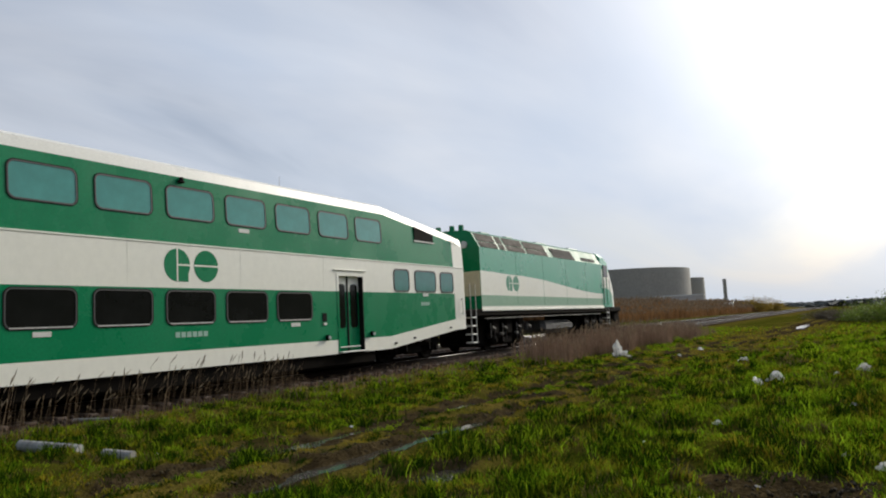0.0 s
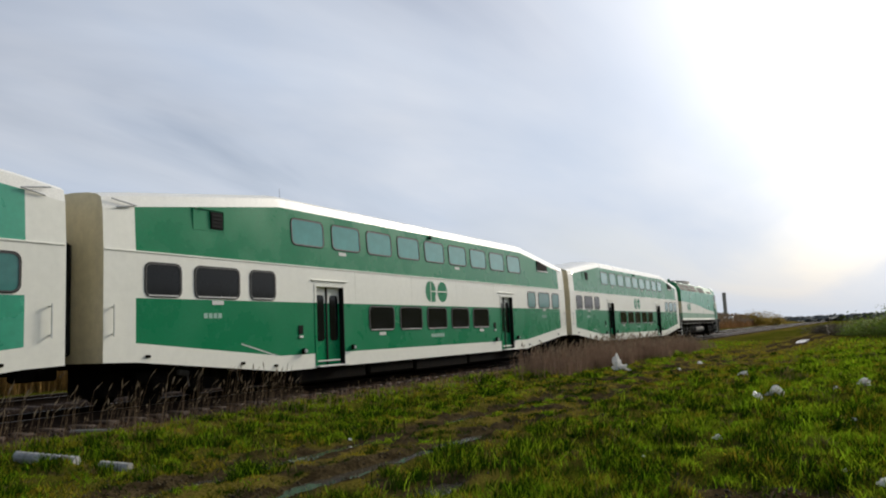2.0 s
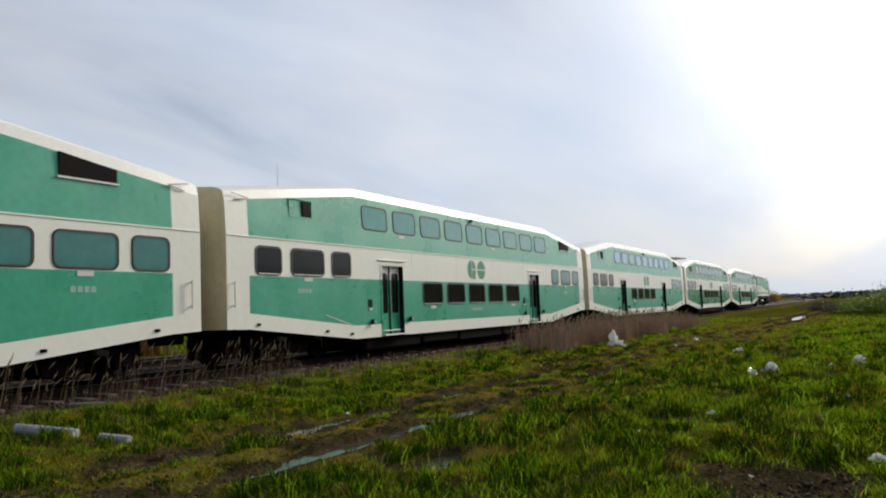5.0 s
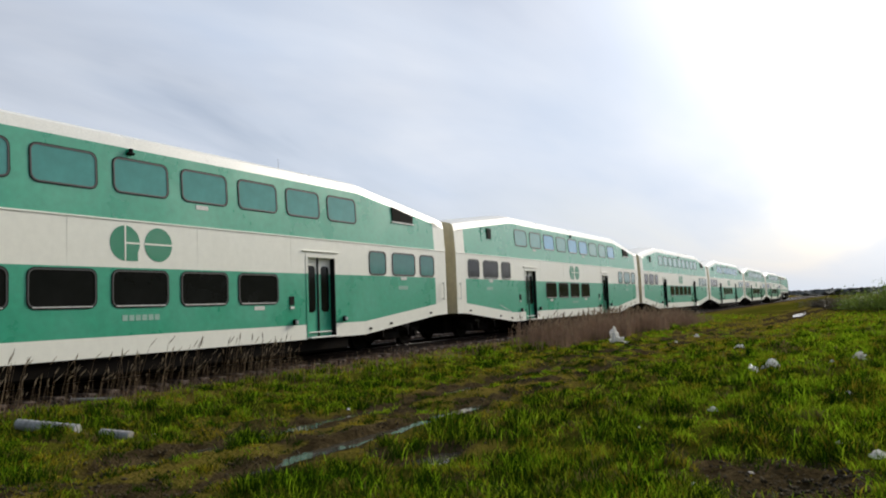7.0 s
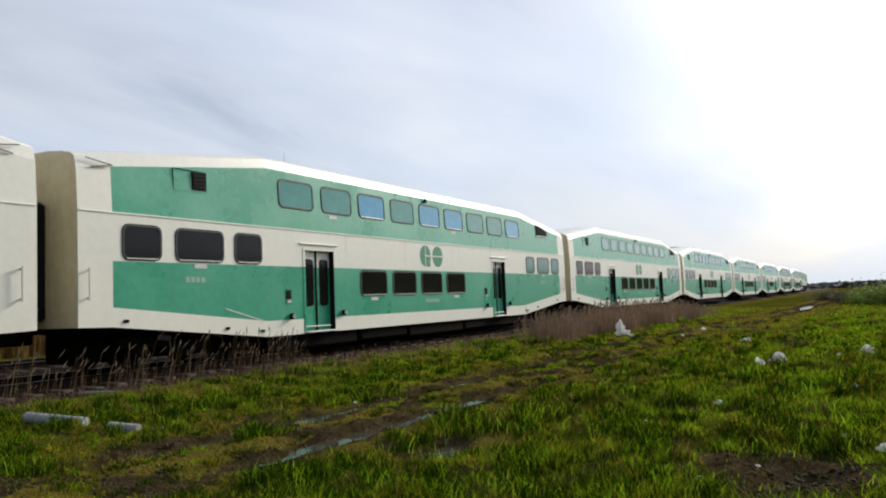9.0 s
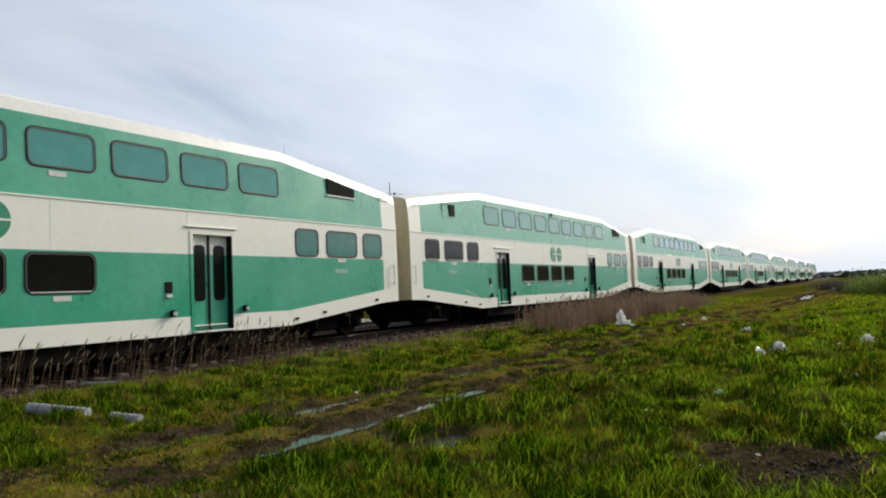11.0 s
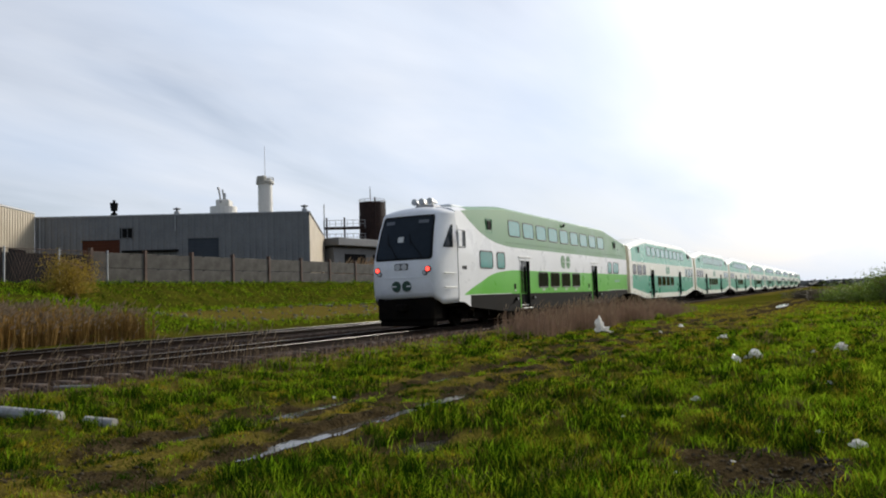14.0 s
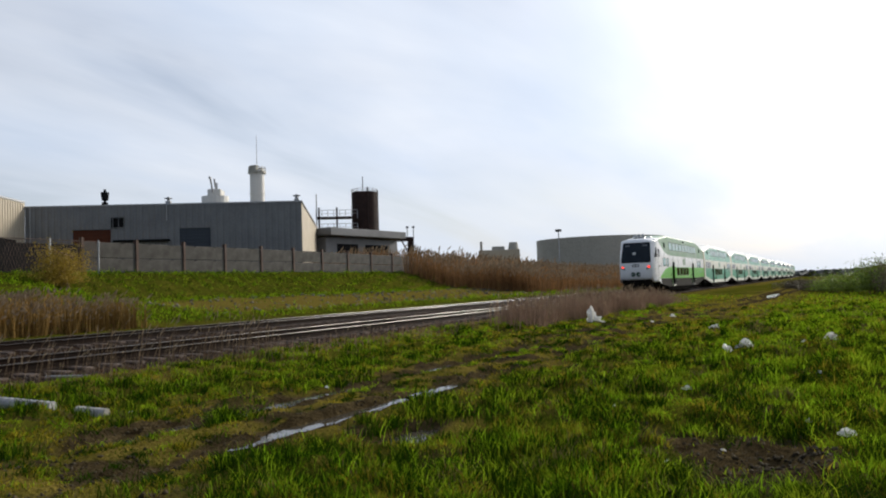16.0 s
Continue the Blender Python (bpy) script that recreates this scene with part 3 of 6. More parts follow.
    b.box(21.86, 23.14, -HALF + 0.005, -HALF + 0.05, 3.885, 3.92)
    part("vent_sill", b, roof_white, car)
    b = Build()
    b.box(12.36, 12.52, -HALF - 0.01, -HALF + 0.08, 4.45, 4.50, 0, 0.02)
    b.tube((12.44, -HALF + 0.03, 4.49), (12.44, -HALF + 0.03, 4.57), 0.045, 0.04, 8)
    part("side_sensor", b, charcoal, car, "small black fixture under the eave")
    b = Build()
    b.quad([(3.55, -HALF - 0.006, 1.25), (4.75, -HALF - 0.006, 0.93), (4.75, -HALF - 0.006, 0.96), (3.55, -HALF - 0.006, 1.28)])
    part("white_streak", b, plate_white, car)
    grab_irons(car, 0.18, 1)
    grab_irons(car, LENGTH - 0.3, -1)
    for u in (1.0, 3.6, 4.7, 20.5, 21.6, 24.0):
        b = Build()
        b.box(u - 0.06, u + 0.06, -HALF - 0.03, -HALF + 0.02, sill(u) + 0.1, sill(u) + 0.16, 0, 0.01)
        part("jacking_pad", b, under, car)
    under_gear(car, 5.2, 19.9)
    bogie(car, 2.9)
    bogie(car, LENGTH - 2.9)
    return car


def cab_car():
    car = thing("cab_car", "white and green double-deck driving cab car, last of the train", "railway coach", "coaches of the train")
    us = [0.42, 0.7, 0.9, 1.15, 1.4, 1.65, 1.9, 2.15, 2.4, 2.7, 3.0, 3.3, 3.6, 3.9, 4.2, 4.9, 5.05, 5.6, 6.42, 7.56, 9.5, 12, 14.5, 17.17, 18.27, 20.15, 20.25, 22.5, 24.4, LENGTH]

    def top(u):
        return ramp(u, ((-0.55, 4.28), (0.0, 4.42), (1.2, 4.56), (5.05, 4.91), (20.15, 4.91), (24.4, 4.36), (25.15, 4.24)))

    def rows(u):
        z = ramp(u, ((-0.55, 1.12), (0.9, 0.98), (1.4, 0.8), (4.9, 0.52), (20.25, 0.52), (24.45, 1.0), (25.15, 1.02)))
        edge = top(u) - 0.13
        a = max(ramp(u, ((0, 1.25), (20.2, 1.22), (25.15, 1.3))), z + 0.06)
        g = ramp(u, ((0.9, a + 0.03), (1.6, a + 0.27), (2.4, 1.74), (3.0, 1.93), (3.6, 2.06), (4.4, 2.17), (5.6, 2.235)))
        w = min(ramp(u, ((0.9, 4.42), (1.25, 4.22), (1.7, 4.0), (2.3, 3.74), (2.85, 3.55), (3.3, 3.44), (3.9, 3.33), (4.5, 3.26), (5.6, 3.21), (7.0, 3.2))), edge - 0.02)
        return (z, a, g, (g + w) / 2 if u < 5 else 2.72, w, edge)

    def slots(j, u):
        if j == "end":
            return 0
        if j == "floor":
            return 4
        if u < 0.9:
            return 0
        if j == 0:
            return 3 if u > 1.4 else 0
        if u < 1.3 and j >= 5:
            return 0
        return (3, 2, 0, 0, 1, 1, 1, 1, 1, 1)[j]

    part("body", hull(us, rows, slots, ((6.42, 7.56), (17.17, 18.27)), nose=top), [snow_white, olive_green, lime_green, charcoal, under], car,
         "white body with sweeping green bands and charcoal skirt", smooth=False)
    # the moulded nose: raked front, wrapped corners, side panels tapering in towards it
    def nose_point(z, k, out=0.0):
        """The nose's skin at height z; k runs across it from -1 to 1, beyond 0.6 round the corner to the seam."""
        xf = ramp(z, ((1.05, -1.02), (1.6, -1.13), (2.2, -1.13), (2.6, -1.07), (3.1, -0.92), (3.6, -0.76), (4.2, -0.50))) - out
        a, wide = abs(k), HALF - lean(z, 0) + out * 0.5
        cy = ramp(z, ((2.6, 1.24), (4.2, 1.12))) + out * 0.5
        if a <= 0.6:
            x, y = xf + 0.15 * (a / 0.6) ** 2.4, cy * a / 0.6
        else:
            t = (a - 0.6) / 0.4
            (x0, y0), (x1, y1), (x2, y2) = (xf + 0.15, cy), (xf + 0.40, wide - 0.06), (0.42, wide)
            x = x0 * (1 - t) ** 2 + 2 * x1 * t * (1 - t) + x2 * t * t
            y = y0 * (1 - t) ** 2 + 2 * y1 * t * (1 - t) + y2 * t * t
        return (x, y if k > 0 else -y, z)

    def skin(ks, zs, out, edge=None):
        """A patch that follows the nose's skin; edge(i) narrows row i."""
        p = Build()
        rows_ = [[nose_point(z, k * (edge(i) if edge else 1.0), out) for k in ks] for i, z in enumerate(zs)]
        k = len(ks)
        for r in rows_:
            p.v += r
        for i in range(len(zs) - 1):
            for c in range(k - 1):
                p.f.append((i * k + c + 1, i * k + c, (i + 1) * k + c, (i + 1) * k + c + 1))
                p.m.append(0)
        return p

    ks = [-1 + i / 20 for i in range(41)]
    eave = 4.2
    nose = Build()
    low_edge = [ramp(abs(k), ((0, 1.22), (0.6, 1.22), (0.74, 0.96), (1.0, 1.0))) for k in ks]
    for f in [i / 16 for i in range(17)]:
        nose.v += [nose_point(z0 + (eave - z0) * f, k) for k, z0 in zip(ks, low_edge)]
    for f in [i / 6 for i in range(1, 7)]:
        for k in ks:
            x, y, z = nose_point(eave, k)
            crest = top(0.42) + 0.09 - 0.27 * (abs(y) / 1.45) ** 2.6
            g = radians(90 * f)
            nose.v.append((x + (0.42 - x) * (1 - math.cos(g)), y, z + (crest - z) * math.sin(g)))
    w = len(ks)
    for i in range(22):
        for c in range(w - 1):
            nose.f.append((i * w + c + 1, i * w + c, (i + 1) * w + c, (i + 1) * w + c + 1))
            nose.m.append(0)
    nose.f.append(tuple(range(w)))
    nose.m.append(0)
    n = part("nose", nose, snow_white, car, "moulded white driving-cab nose", smooth=True)
    zs = [2.55, 2.60, 2.70, 2.95, 3.2, 3.45, 3.75, 4.0, 4.12, 4.18]
    across = [-0.57 + 1.14 * i / 16 for i in range(17)]
    part("windscreen_seal", skin(across, zs, 0.012, lambda i: (0.93, 0.98, 1, 1, 1, 1, 1, 1, 0.99, 0.95)[i]), black_rubber, n, smooth=True)
    zs = [2.62, 2.67, 2.76, 2.95, 3.2, 3.45, 3.75, 3.96, 4.06, 4.10]
    across = [-0.53 + 1.06 * i / 16 for i in range(17)]
    part("windscreen", skin(across, zs, 0.022, lambda i: (0.94, 0.98, 1, 1, 1, 1, 1, 1, 0.99, 0.96)[i]), glass_front, n, "large dark wrap-round windscreen", smooth=True)
    for k0, k1 in ((-0.40, -0.14), (0.08, 0.32)):
        b = Build()
        p, q, r = (nose_point(z, k, 0.06) for z, k in ((2.62, k0), (3.25, k1), (3.1, k1 - 0.02)))
        b.tube(p, q, 0.016, 0.010, 5)
        b.tube(r, nose_point(3.5, k1 + 0.03, 0.05), 0.012, 0.010, 5)
        part("wiper", b, black_rubber, n, "long windscreen wiper")
    part("placard", skin([0.0, 0.06, 0.12], [3.2, 3.3, 3.4], 0.028), plate_white, n, "white placard behind the windscreen")
    dim_sign = surface("dim_sign", (0.10, 0.11, 0.12), 0.5)
    for s in (-1, 1):
        part("sign_bars", skin([s * 0.26, s * 0.36, s * 0.46][::s], [3.88, 3.94, 4.00], 0.028), dim_sign, n)
        x, y, z = nose_point(2.2, s * 0.50)
        b = Build()
        b.tube((x + 0.05, y, z), (x - 0.02, y, z), 0.13, 0.12, 14)
        b.tube((x + 0.0, y * 0.9, z - 0.12), (x - 0.06, y * 0.9, z - 0.12), 0.10, 0.09, 14)
        l = part("lamp_housing", b, dark_metal, n, "dark twin-lens lamp housing")
        b = Build()
        b.tube((x, y, z + 0.01), (x - 0.035, y, z + 0.01), 0.085, 0.075, 12)
        part("tail_lamp", b, tail_red, l, "glowing red tail lamp")
        b = Build()
        b.tube((x - 0.03, y * 0.9, z - 0.12), (x - 0.075, y * 0.9, z - 0.12), 0.07, 0.06, 12)
        part("side_lens", b, lamp_glass, l)
    b = Build()
    for y in (-0.13, 0.13):
        b.tube((-1.10, y, 2.3), (-1.16, y, 2.3), 0.12, 0.11, 14, 1)
    b.box(-1.135, -1.0, -0.3, 0.3, 2.16, 2.44, 0, 0.08)
    part("head_lamp", b, [dark_metal, lamp_glass], n, "twin head lamps, unlit")
    for y in (-0.21, 0.21):
        b = Build()
        b.tube((-1.10, y, 1.62), (-1.137, y, 1.62), 0.19, 0.19, 22)
        d = part("painted_disc", b, emblem_dark, n, "round dark green emblem")
        b = Build()
        b.box(-1.142, -1.13, y - (0.17 if y < 0 else 0.0), y + (0.0 if y < 0 else 0.17), 1.60, 1.64)
        part("pale_bar", b, snow_white, d)
    # shallow ridge framing the lower front panel
    b = Build()
    for k0, k1, z0, z1 in ((-0.52, 0.52, 1.92, 1.92), (-0.52, -0.60, 1.92, 1.3), (0.52, 0.60, 1.92, 1.3)):
        pts = [nose_point(z0 + (z1 - z0) * i / 6, k0 + (k1 - k0) * i / 6, 0.004) for i in range(7)]
        for p, q in zip(pts, pts[1:]):
            b.tube(p, q, 0.016, 0.016, 6)
    part("panel_ridge", b, snow_white, n)
    b = Build()
    b.box(-0.95, -0.2, -1.15, 1.15, 0.38, 1.3, 0, 0.08)
    b.box(-1.35, -0.9, -0.16, 0.16, 0.72, 1.0, 0, 0.05)
    b.box(-0.85, -0.55, -1.1, 1.1, 0.2, 0.45, 0, 0.04)
    part("pilot", b, under, car, "black pilot and coupler under the nose")
    # side of the cab
    for out, ins, paint, word in ((0.010, 0.0, black_rubber, ""), (0.018, 0.05, glass_front, "dark triangular cab side window")):
        b = Build()
        lower, upper = [], []
        for i in range(7):
            k = -0.765 - 0.165 * i / 6
            t = i / 6
            lower.append(nose_point(2.98 + ins, k - ins * 0.06 * (1 - 2 * t), out))
            upper.append(nose_point(3.02 + 0.80 * min(1.0, t * 1.35) - ins, k - ins * 0.06 * (1 - 2 * t), out))
        for i in range(6):
            b.quad([lower[i + 1], lower[i], upper[i], upper[i + 1]])
        part("cab_quarter_light" if ins else "window_seal", b, paint, n, word)
    window(car, 0.48, 1.08, 3.02, 3.62, glass_low, r=0.05)
    b = Build()
    b.box(0.12, 0.42, -HALF - 0.2, -HALF - 0.16, 3.0, 3.6, 0, 0.02)
    b.tube((0.42, -HALF, 3.3), (0.3, -HALF - 0.17, 3.3), 0.02, 0.02, 6)
    part("mirror", b, snow_white, car, "white rear-view mirror")
    b = Build()
    b.box(0.405, 0.43, -HALF - 0.006, -HALF + 0.004, 1.1, 3.8)
    part("seam", b, window_rim, car)
    for z in (1.55, 2.05):
        b = Build()
        p, q = nose_point(z, -0.80, 0.12), nose_point(z, -0.95, 0.12)
        b.tube(p, q, 0.018, 0.018, 6)
        for e, k in ((p, -0.80), (q, -0.95)):
            b.tube(nose_point(z, k, -0.01), e, 0.014, 0.014, 6)
        part("hand_rail", b, plate_white, car)
    bars(car, 0.75, 1.15, 2.2, 2.33, 3, charcoal)
    for a, c in ((2.33, 3.53), (3.99, 4.77), (20.6, 21.4), (21.8, 23.0)):
        window(car, a, c, 2.29, 2.93, glass_up)
    for u in UP_WINDOWS:
        window(car, u, u + 1.27, 3.70, 4.35, glass_up)
    for u in LOW_WINDOWS[:4]:
        window(car, u, u + 1.29, 1.50, 2.17, glass_low)
        plate(car, u + 0.65, 1.39)
    doorway(car, 6.42, 7.56, snow_white, lime_green, kick=charcoal)
    doorway(car, 17.17, 18.27, snow_white, lime_green, kick=charcoal)
    roundel(car, 11.93, 13.40, 2.42, 3.08, olive_green, snow_white)
    bars(car, 22.0, 23.2, 1.75, 1.88, 8)
    for a in (3.2, 22.2):
        b = Build()
        b.box(a, a + 0.34, -HALF + 0.015, -HALF + 0.06, 3.83, 4.17)
        part("vent_opening", b, charcoal, car, "dark square vent")
        b = Build()
        b.ring(rounded(a - 0.12, a + 0.46, 3.70, 4.25, 0.03), rounded(a - 0.106, a + 0.446, 3.714, 4.236, 0.03), -HALF + 0.03, -HALF + 0.06)
        part("access_panel", b, green_deep, car)
    b = Build()
    b.box(12.5, 12.72, -HALF - 0.02, -HALF + 0.08, 4.53, 4.60, 0, 0.02)
    b.tube((12.61, -HALF, 4.58), (12.61, -HALF, 4.68), 0.06, 0.05, 8)
    part("side_sensor", b, charcoal, car)
    for u0, u1, z in ((1.4, 5.4, 1.24), (20.4, 25.1, 1.26)):
        b = Build()
        b.box(u0, u1, -HALF - 0.012, -HALF + 0.004, z, z + 0.03)
        part("trim_strip", b, plate_white, car)
    b = Build()
    b.box(5.0, 24.4, -HALF + 0.004, -HALF + 0.02, 3.40, 3.425)
    part("upper_moulding", b, olive_green, car)
    # horns and roof gear
    b = Build()
    for y in (-0.35, 0.0, 0.3):
        b.tube((1.05, y, 4.78), (0.55, y, 4.80), 0.04, 0.12, 12)
        b.tube((0.55, y, 4.80), (0.5, y, 4.80), 0.12, 0.13, 12)
    b.box(0.7, 1.4, -0.4, 0.4, 4.5, 4.7, 0, 0.04)
    part("air_horn", b, chrome_rim, car, "cluster of roof air horns")
    b = Build()
    b.box(1.5, 3.6, -0.75, 0.75, 4.6, 4.76, 0, 0.06)
    part("roof_box", b, snow_white, car)
    grab_irons(car, LENGTH - 0.3, -1)
    b = Build()
    b.box(5.2, 19.9, -1.35, 1.35, 0.22, 0.6, 0, 0.05)
    part("underframe", b, under, car)
    # added blocks that darken the open bogie bays of the cab car
    for u in (2.6, 22.2):
        b = Build()
        b.box(u - 2.6, u + 2.3, -0.55, 0.55, 0.30, 1.0, 0, 0.04)
        b.box(u - 2.6, u + 2.3, -1.2, 1.2, 0.85, 1.0, 0, 0.04)
        part("bolster", b, under, car)
    bogie(car, 2.9)
    bogie(car, LENGTH - 2.9)
    return car


def locomotive():
    """Long-hood diesel: x forwards from the hood's rear end."""
    car = thing("diesel_locomotive", "green and white diesel passenger locomotive heading the train", "locomotive")
    end = 15.2
    us = [0.0, 1.2, 2.5, 4, 5.5, 7, 8.5, 10, 11.5, 13, 14.2, end]
    W0 = 1.47
    b = Build()

    def lines(u):
        bt = ease(u, ((0, 3.14), (3, 3.06), (end, 2.42)))
        bb = ease(u, ((0, 2.22), (5, 2.2), (end, 2.16)))
        return ((W0, 1.70), (W0, 1.80), (W0, min(bb, bt - 0.05)), (W0, bt), (W0, 4.02), (1.16, 4.58), (0.95, 4.70), (0, 4.74))

    prev = None
    slots = (2, 1, 2, 0, 3, 3, 3)
    for i, u in enumerate(us):
        cur = lines(u)
        if prev:
            for s in (-1, 1):
                for j in range(7):
                    a, c = prev[j], prev[j + 1]
                    d, e = cur[j], cur[j + 1]
                    q = [(us[i - 1], s * a[0], a[1]), (u, s * d[0], d[1]), (u, s * e[0], e[1]), (us[i - 1], s * c[0], c[1])]
                    b.quad(q if s == -1 else q[::-1], slots[j])
        prev = cur
    for u, flip in ((0.0, 0), (end, 1)):
        p = lines(u)
        ring = [(u, -y, z) for y, z in p] + [(u, y, z) for y, z in p[-2::-1]]
        b.quad(ring if flip else ring[::-1], 0 if flip else 4)
    b.quad([(0, -W0, 1.7), (0, W0, 1.7), (end, W0, 1.7), (end, -W0, 1.7)], 4)
    part("hood", b, [green_worn, sage_green, cream, shoulder_green, green_deep], car, "long green hood with white swoosh band")
    # cream patch on the rear end
    b = Build()
    b.box(-0.012, 0.0, -1.45, 1.45, 2.2, 3.12)
    part("rear_band", b, tan_wall, car)
    b = Build()
    b.box(-0.02, 0.0, -0.4, 0.4, 1.9, 4.0, 0, 0.01)
    part("rear_door", b, green_deep, car)
    b = Build()
    b.tube((-0.06, -0.85, 4.15), (0.0, -0.85, 4.15), 0.14, 0.14, 12)
    part("rear_lamp", b, lamp_glass, car)
    # sloping shoulder screens
    for k, (a, c) in enumerate(((0.15, 1.75), (1.95, 2.45), (2.65, 4.55), (4.75, 7.2))):
        b = Build()
        for i in range(2):
            h0, h1 = (0.02, 0.40) if i == 0 else (0.46, 1.0)
            f = lambda h, d=0.02: (-(W0 + (1.16 - W0) * h) - d * 0.87, 4.02 + 0.56 * h + d * 0.5)
            y0, z0 = f(h0)
            y1, z1 = f(h1)
            b.quad([(a, y0, z0), (c, y0, z0), (c, y1, z1), (a, y1, z1)])
        part("shoulder_screen", b, screen_mesh, car, "brownish shoulder air screen")
    b = Build()
    f = lambda h, d=0.02: (-(W0 + (1.16 - W0) * h) - d * 0.87, 4.02 + 0.56 * h + d * 0.5)
    (y0, z0), (y1, z1) = f(0.02), f(0.85)
    b.quad([(7.9, y0, z0), (10.9, y0, z0), (10.9, y1, z1), (7.9, y1, z1)])
    part("dark_intake", b, black_rubber, car, "black intake opening in the shoulder")
    b = Build()
    (y0, z0), (y1, z1) = f(0.1), f(0.4)
    b.quad([(12.0, y0, z0), (14.2, y0, z0), (14.2, y1, z1), (12.0, y1, z1)])
    part("intake", b, black_rubber, car)
    for x, w in ((2.0, 0.9), (4.5, 0.8), (8.0, 1.4), (12.5, 1.6)):
        b = Build()
        b.box(x, x + w, -0.6, 0.6, 4.70, 4.86, 0, 0.06)
        part("roof_hatch", b, pale_green, car)
    for y in (-0.5, -0.1, 0.5):
        b = Build()
        b.tube((0.5, y, 4.68), (0.5, y, 4.98), 0.12, 0.1, 10)
        part("exhaust_stack", b, green_deep, car)
    for x in (3.4, 6.4, 9.4, 12.4):
        b = Build()
        b.box(x - 0.007, x + 0.007, -W0 - 0.004, -W0 + 0.004, 1.85, 4.0)
        part("seam", b, green_deep, car)
    roundel(car, 2.3, 3.6, 2.4, 3.02, faded_mark, cream, -W0)
    # cab and sloping nose
    b = Build()
    prof = ((15.2, 1.7, 4.66, 1.47), (15.9, 1.7, 4.66, 1.47), (16.7, 1.7, 4.45, 1.42), (17.35, 1.7, 3.55, 1.36), (18.3, 1.7, 3.0, 1.15), (18.75, 1.75, 2.55, 0.95))

    def ring_of(u, z0, z1, w):
        return [(u, -w, z0), (u, -w, z0 + (z1 - z0) * 0.35), (u, -w, z0 + (z1 - z0) * 0.7), (u, -w + 0.08, z1 - 0.25), (u, -w + 0.35, z1), (u, w - 0.35, z1),
                (u, w - 0.08, z1 - 0.25), (u, w, z0 + (z1 - z0) * 0.7), (u, w, z0)]

    rings = [ring_of(*p) for p in prof]
    for k, (r0, r1) in enumerate(zip(rings, rings[1:])):
        for j in range(9):
            i = (j + 1) % 9
            b.quad([r0[j], r1[j], r1[i], r0[i]], 1 if j in (1,) or (j == 0 and k > 2) else 0)
    b.quad(rings[-1], 1)
    b.quad(rings[0][::-1], 0)
    cab = part("cab", b, [green_worn, cream], car, "driving cab with sloping nose")
    b = Build()
    b.slab([(15.5, 3.35), (15.5, 4.0), (16.2, 4.0), (16.2, 3.35)], -1.5, -1.45)
    part("cab_window", b, glass_low, cab)
    b = Build()
    b.quad([(16.78, -1.2, 4.38), (17.3, -1.15, 3.66), (17.3, 1.15, 3.66), (16.78, 1.2, 4.38)][::-1])
    o = part("windscreen", b, glass_low, cab)
    o.location.x += 0.03
    b = Build()
    for u in (15.35, 16.35):
        b.tube((u, -1.53, 1.9), (u, -1.53, 3.2), 0.02, 0.02, 6)
    part("cab_handrail", b, plate_white, cab)
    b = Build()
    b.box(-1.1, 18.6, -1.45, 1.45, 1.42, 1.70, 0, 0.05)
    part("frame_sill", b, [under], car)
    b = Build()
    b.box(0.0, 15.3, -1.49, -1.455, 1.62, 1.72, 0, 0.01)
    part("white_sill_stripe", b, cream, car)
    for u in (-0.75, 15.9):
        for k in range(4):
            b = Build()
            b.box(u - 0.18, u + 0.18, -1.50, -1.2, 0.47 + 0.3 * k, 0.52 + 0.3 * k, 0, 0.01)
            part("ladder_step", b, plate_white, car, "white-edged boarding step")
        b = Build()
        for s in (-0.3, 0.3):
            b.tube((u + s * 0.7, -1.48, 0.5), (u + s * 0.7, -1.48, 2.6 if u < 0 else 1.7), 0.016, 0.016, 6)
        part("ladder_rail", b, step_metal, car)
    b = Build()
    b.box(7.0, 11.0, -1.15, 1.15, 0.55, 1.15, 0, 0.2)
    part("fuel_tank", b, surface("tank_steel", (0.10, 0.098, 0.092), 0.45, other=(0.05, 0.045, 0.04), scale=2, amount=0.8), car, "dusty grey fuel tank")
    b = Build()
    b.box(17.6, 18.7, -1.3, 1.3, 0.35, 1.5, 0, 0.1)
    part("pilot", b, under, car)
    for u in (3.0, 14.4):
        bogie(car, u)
        # black block added inside the bogie to shut out light from behind
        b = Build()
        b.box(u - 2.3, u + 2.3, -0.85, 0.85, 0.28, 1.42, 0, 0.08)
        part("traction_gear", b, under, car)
        for k in (-1.27, 0.0, 1.27):
            b = Build()
            b.box(u + k - 0.3, u + k + 0.3, -1.2, -0.95, 0.7, 1.35, 0, 0.06)
            part("spring_pack", b, under, car)
    for u in (1.2, 2.3, 3.7, 4.8, 12.6, 13.7, 15.1, 16.2):
        b = Build()
        b.tube((u, -1.24, 1.0), (u + 0.28, -1.24, 0.92), 0.07, 0.07, 10)
        b.tube((u + 0.28, -1.22, 0.92), (u + 0.42, -1.2, 0.55), 0.02, 0.02, 6)
        b.tube((u - 0.1, -1.26, 1.15), (u - 0.1, -1.26, 0.6), 0.018, 0.018, 6)
        part("brake_cylinder", b, brake_grey, car, "dusty grey brake cylinder and rods")
    b = Build()
    b.tube((0.4, -1.38, 1.34), (14.8, -1.38, 1.34), 0.025, 0.025, 6)
    part("air_pipe", b, brake_grey, car)
    b = Build()
    b.box(15.36, 15.40, -1.49, -1.46, 1.8, 3.9)
    b.box(16.0, 16.04, -1.49, -1.46, 1.8, 3.9)
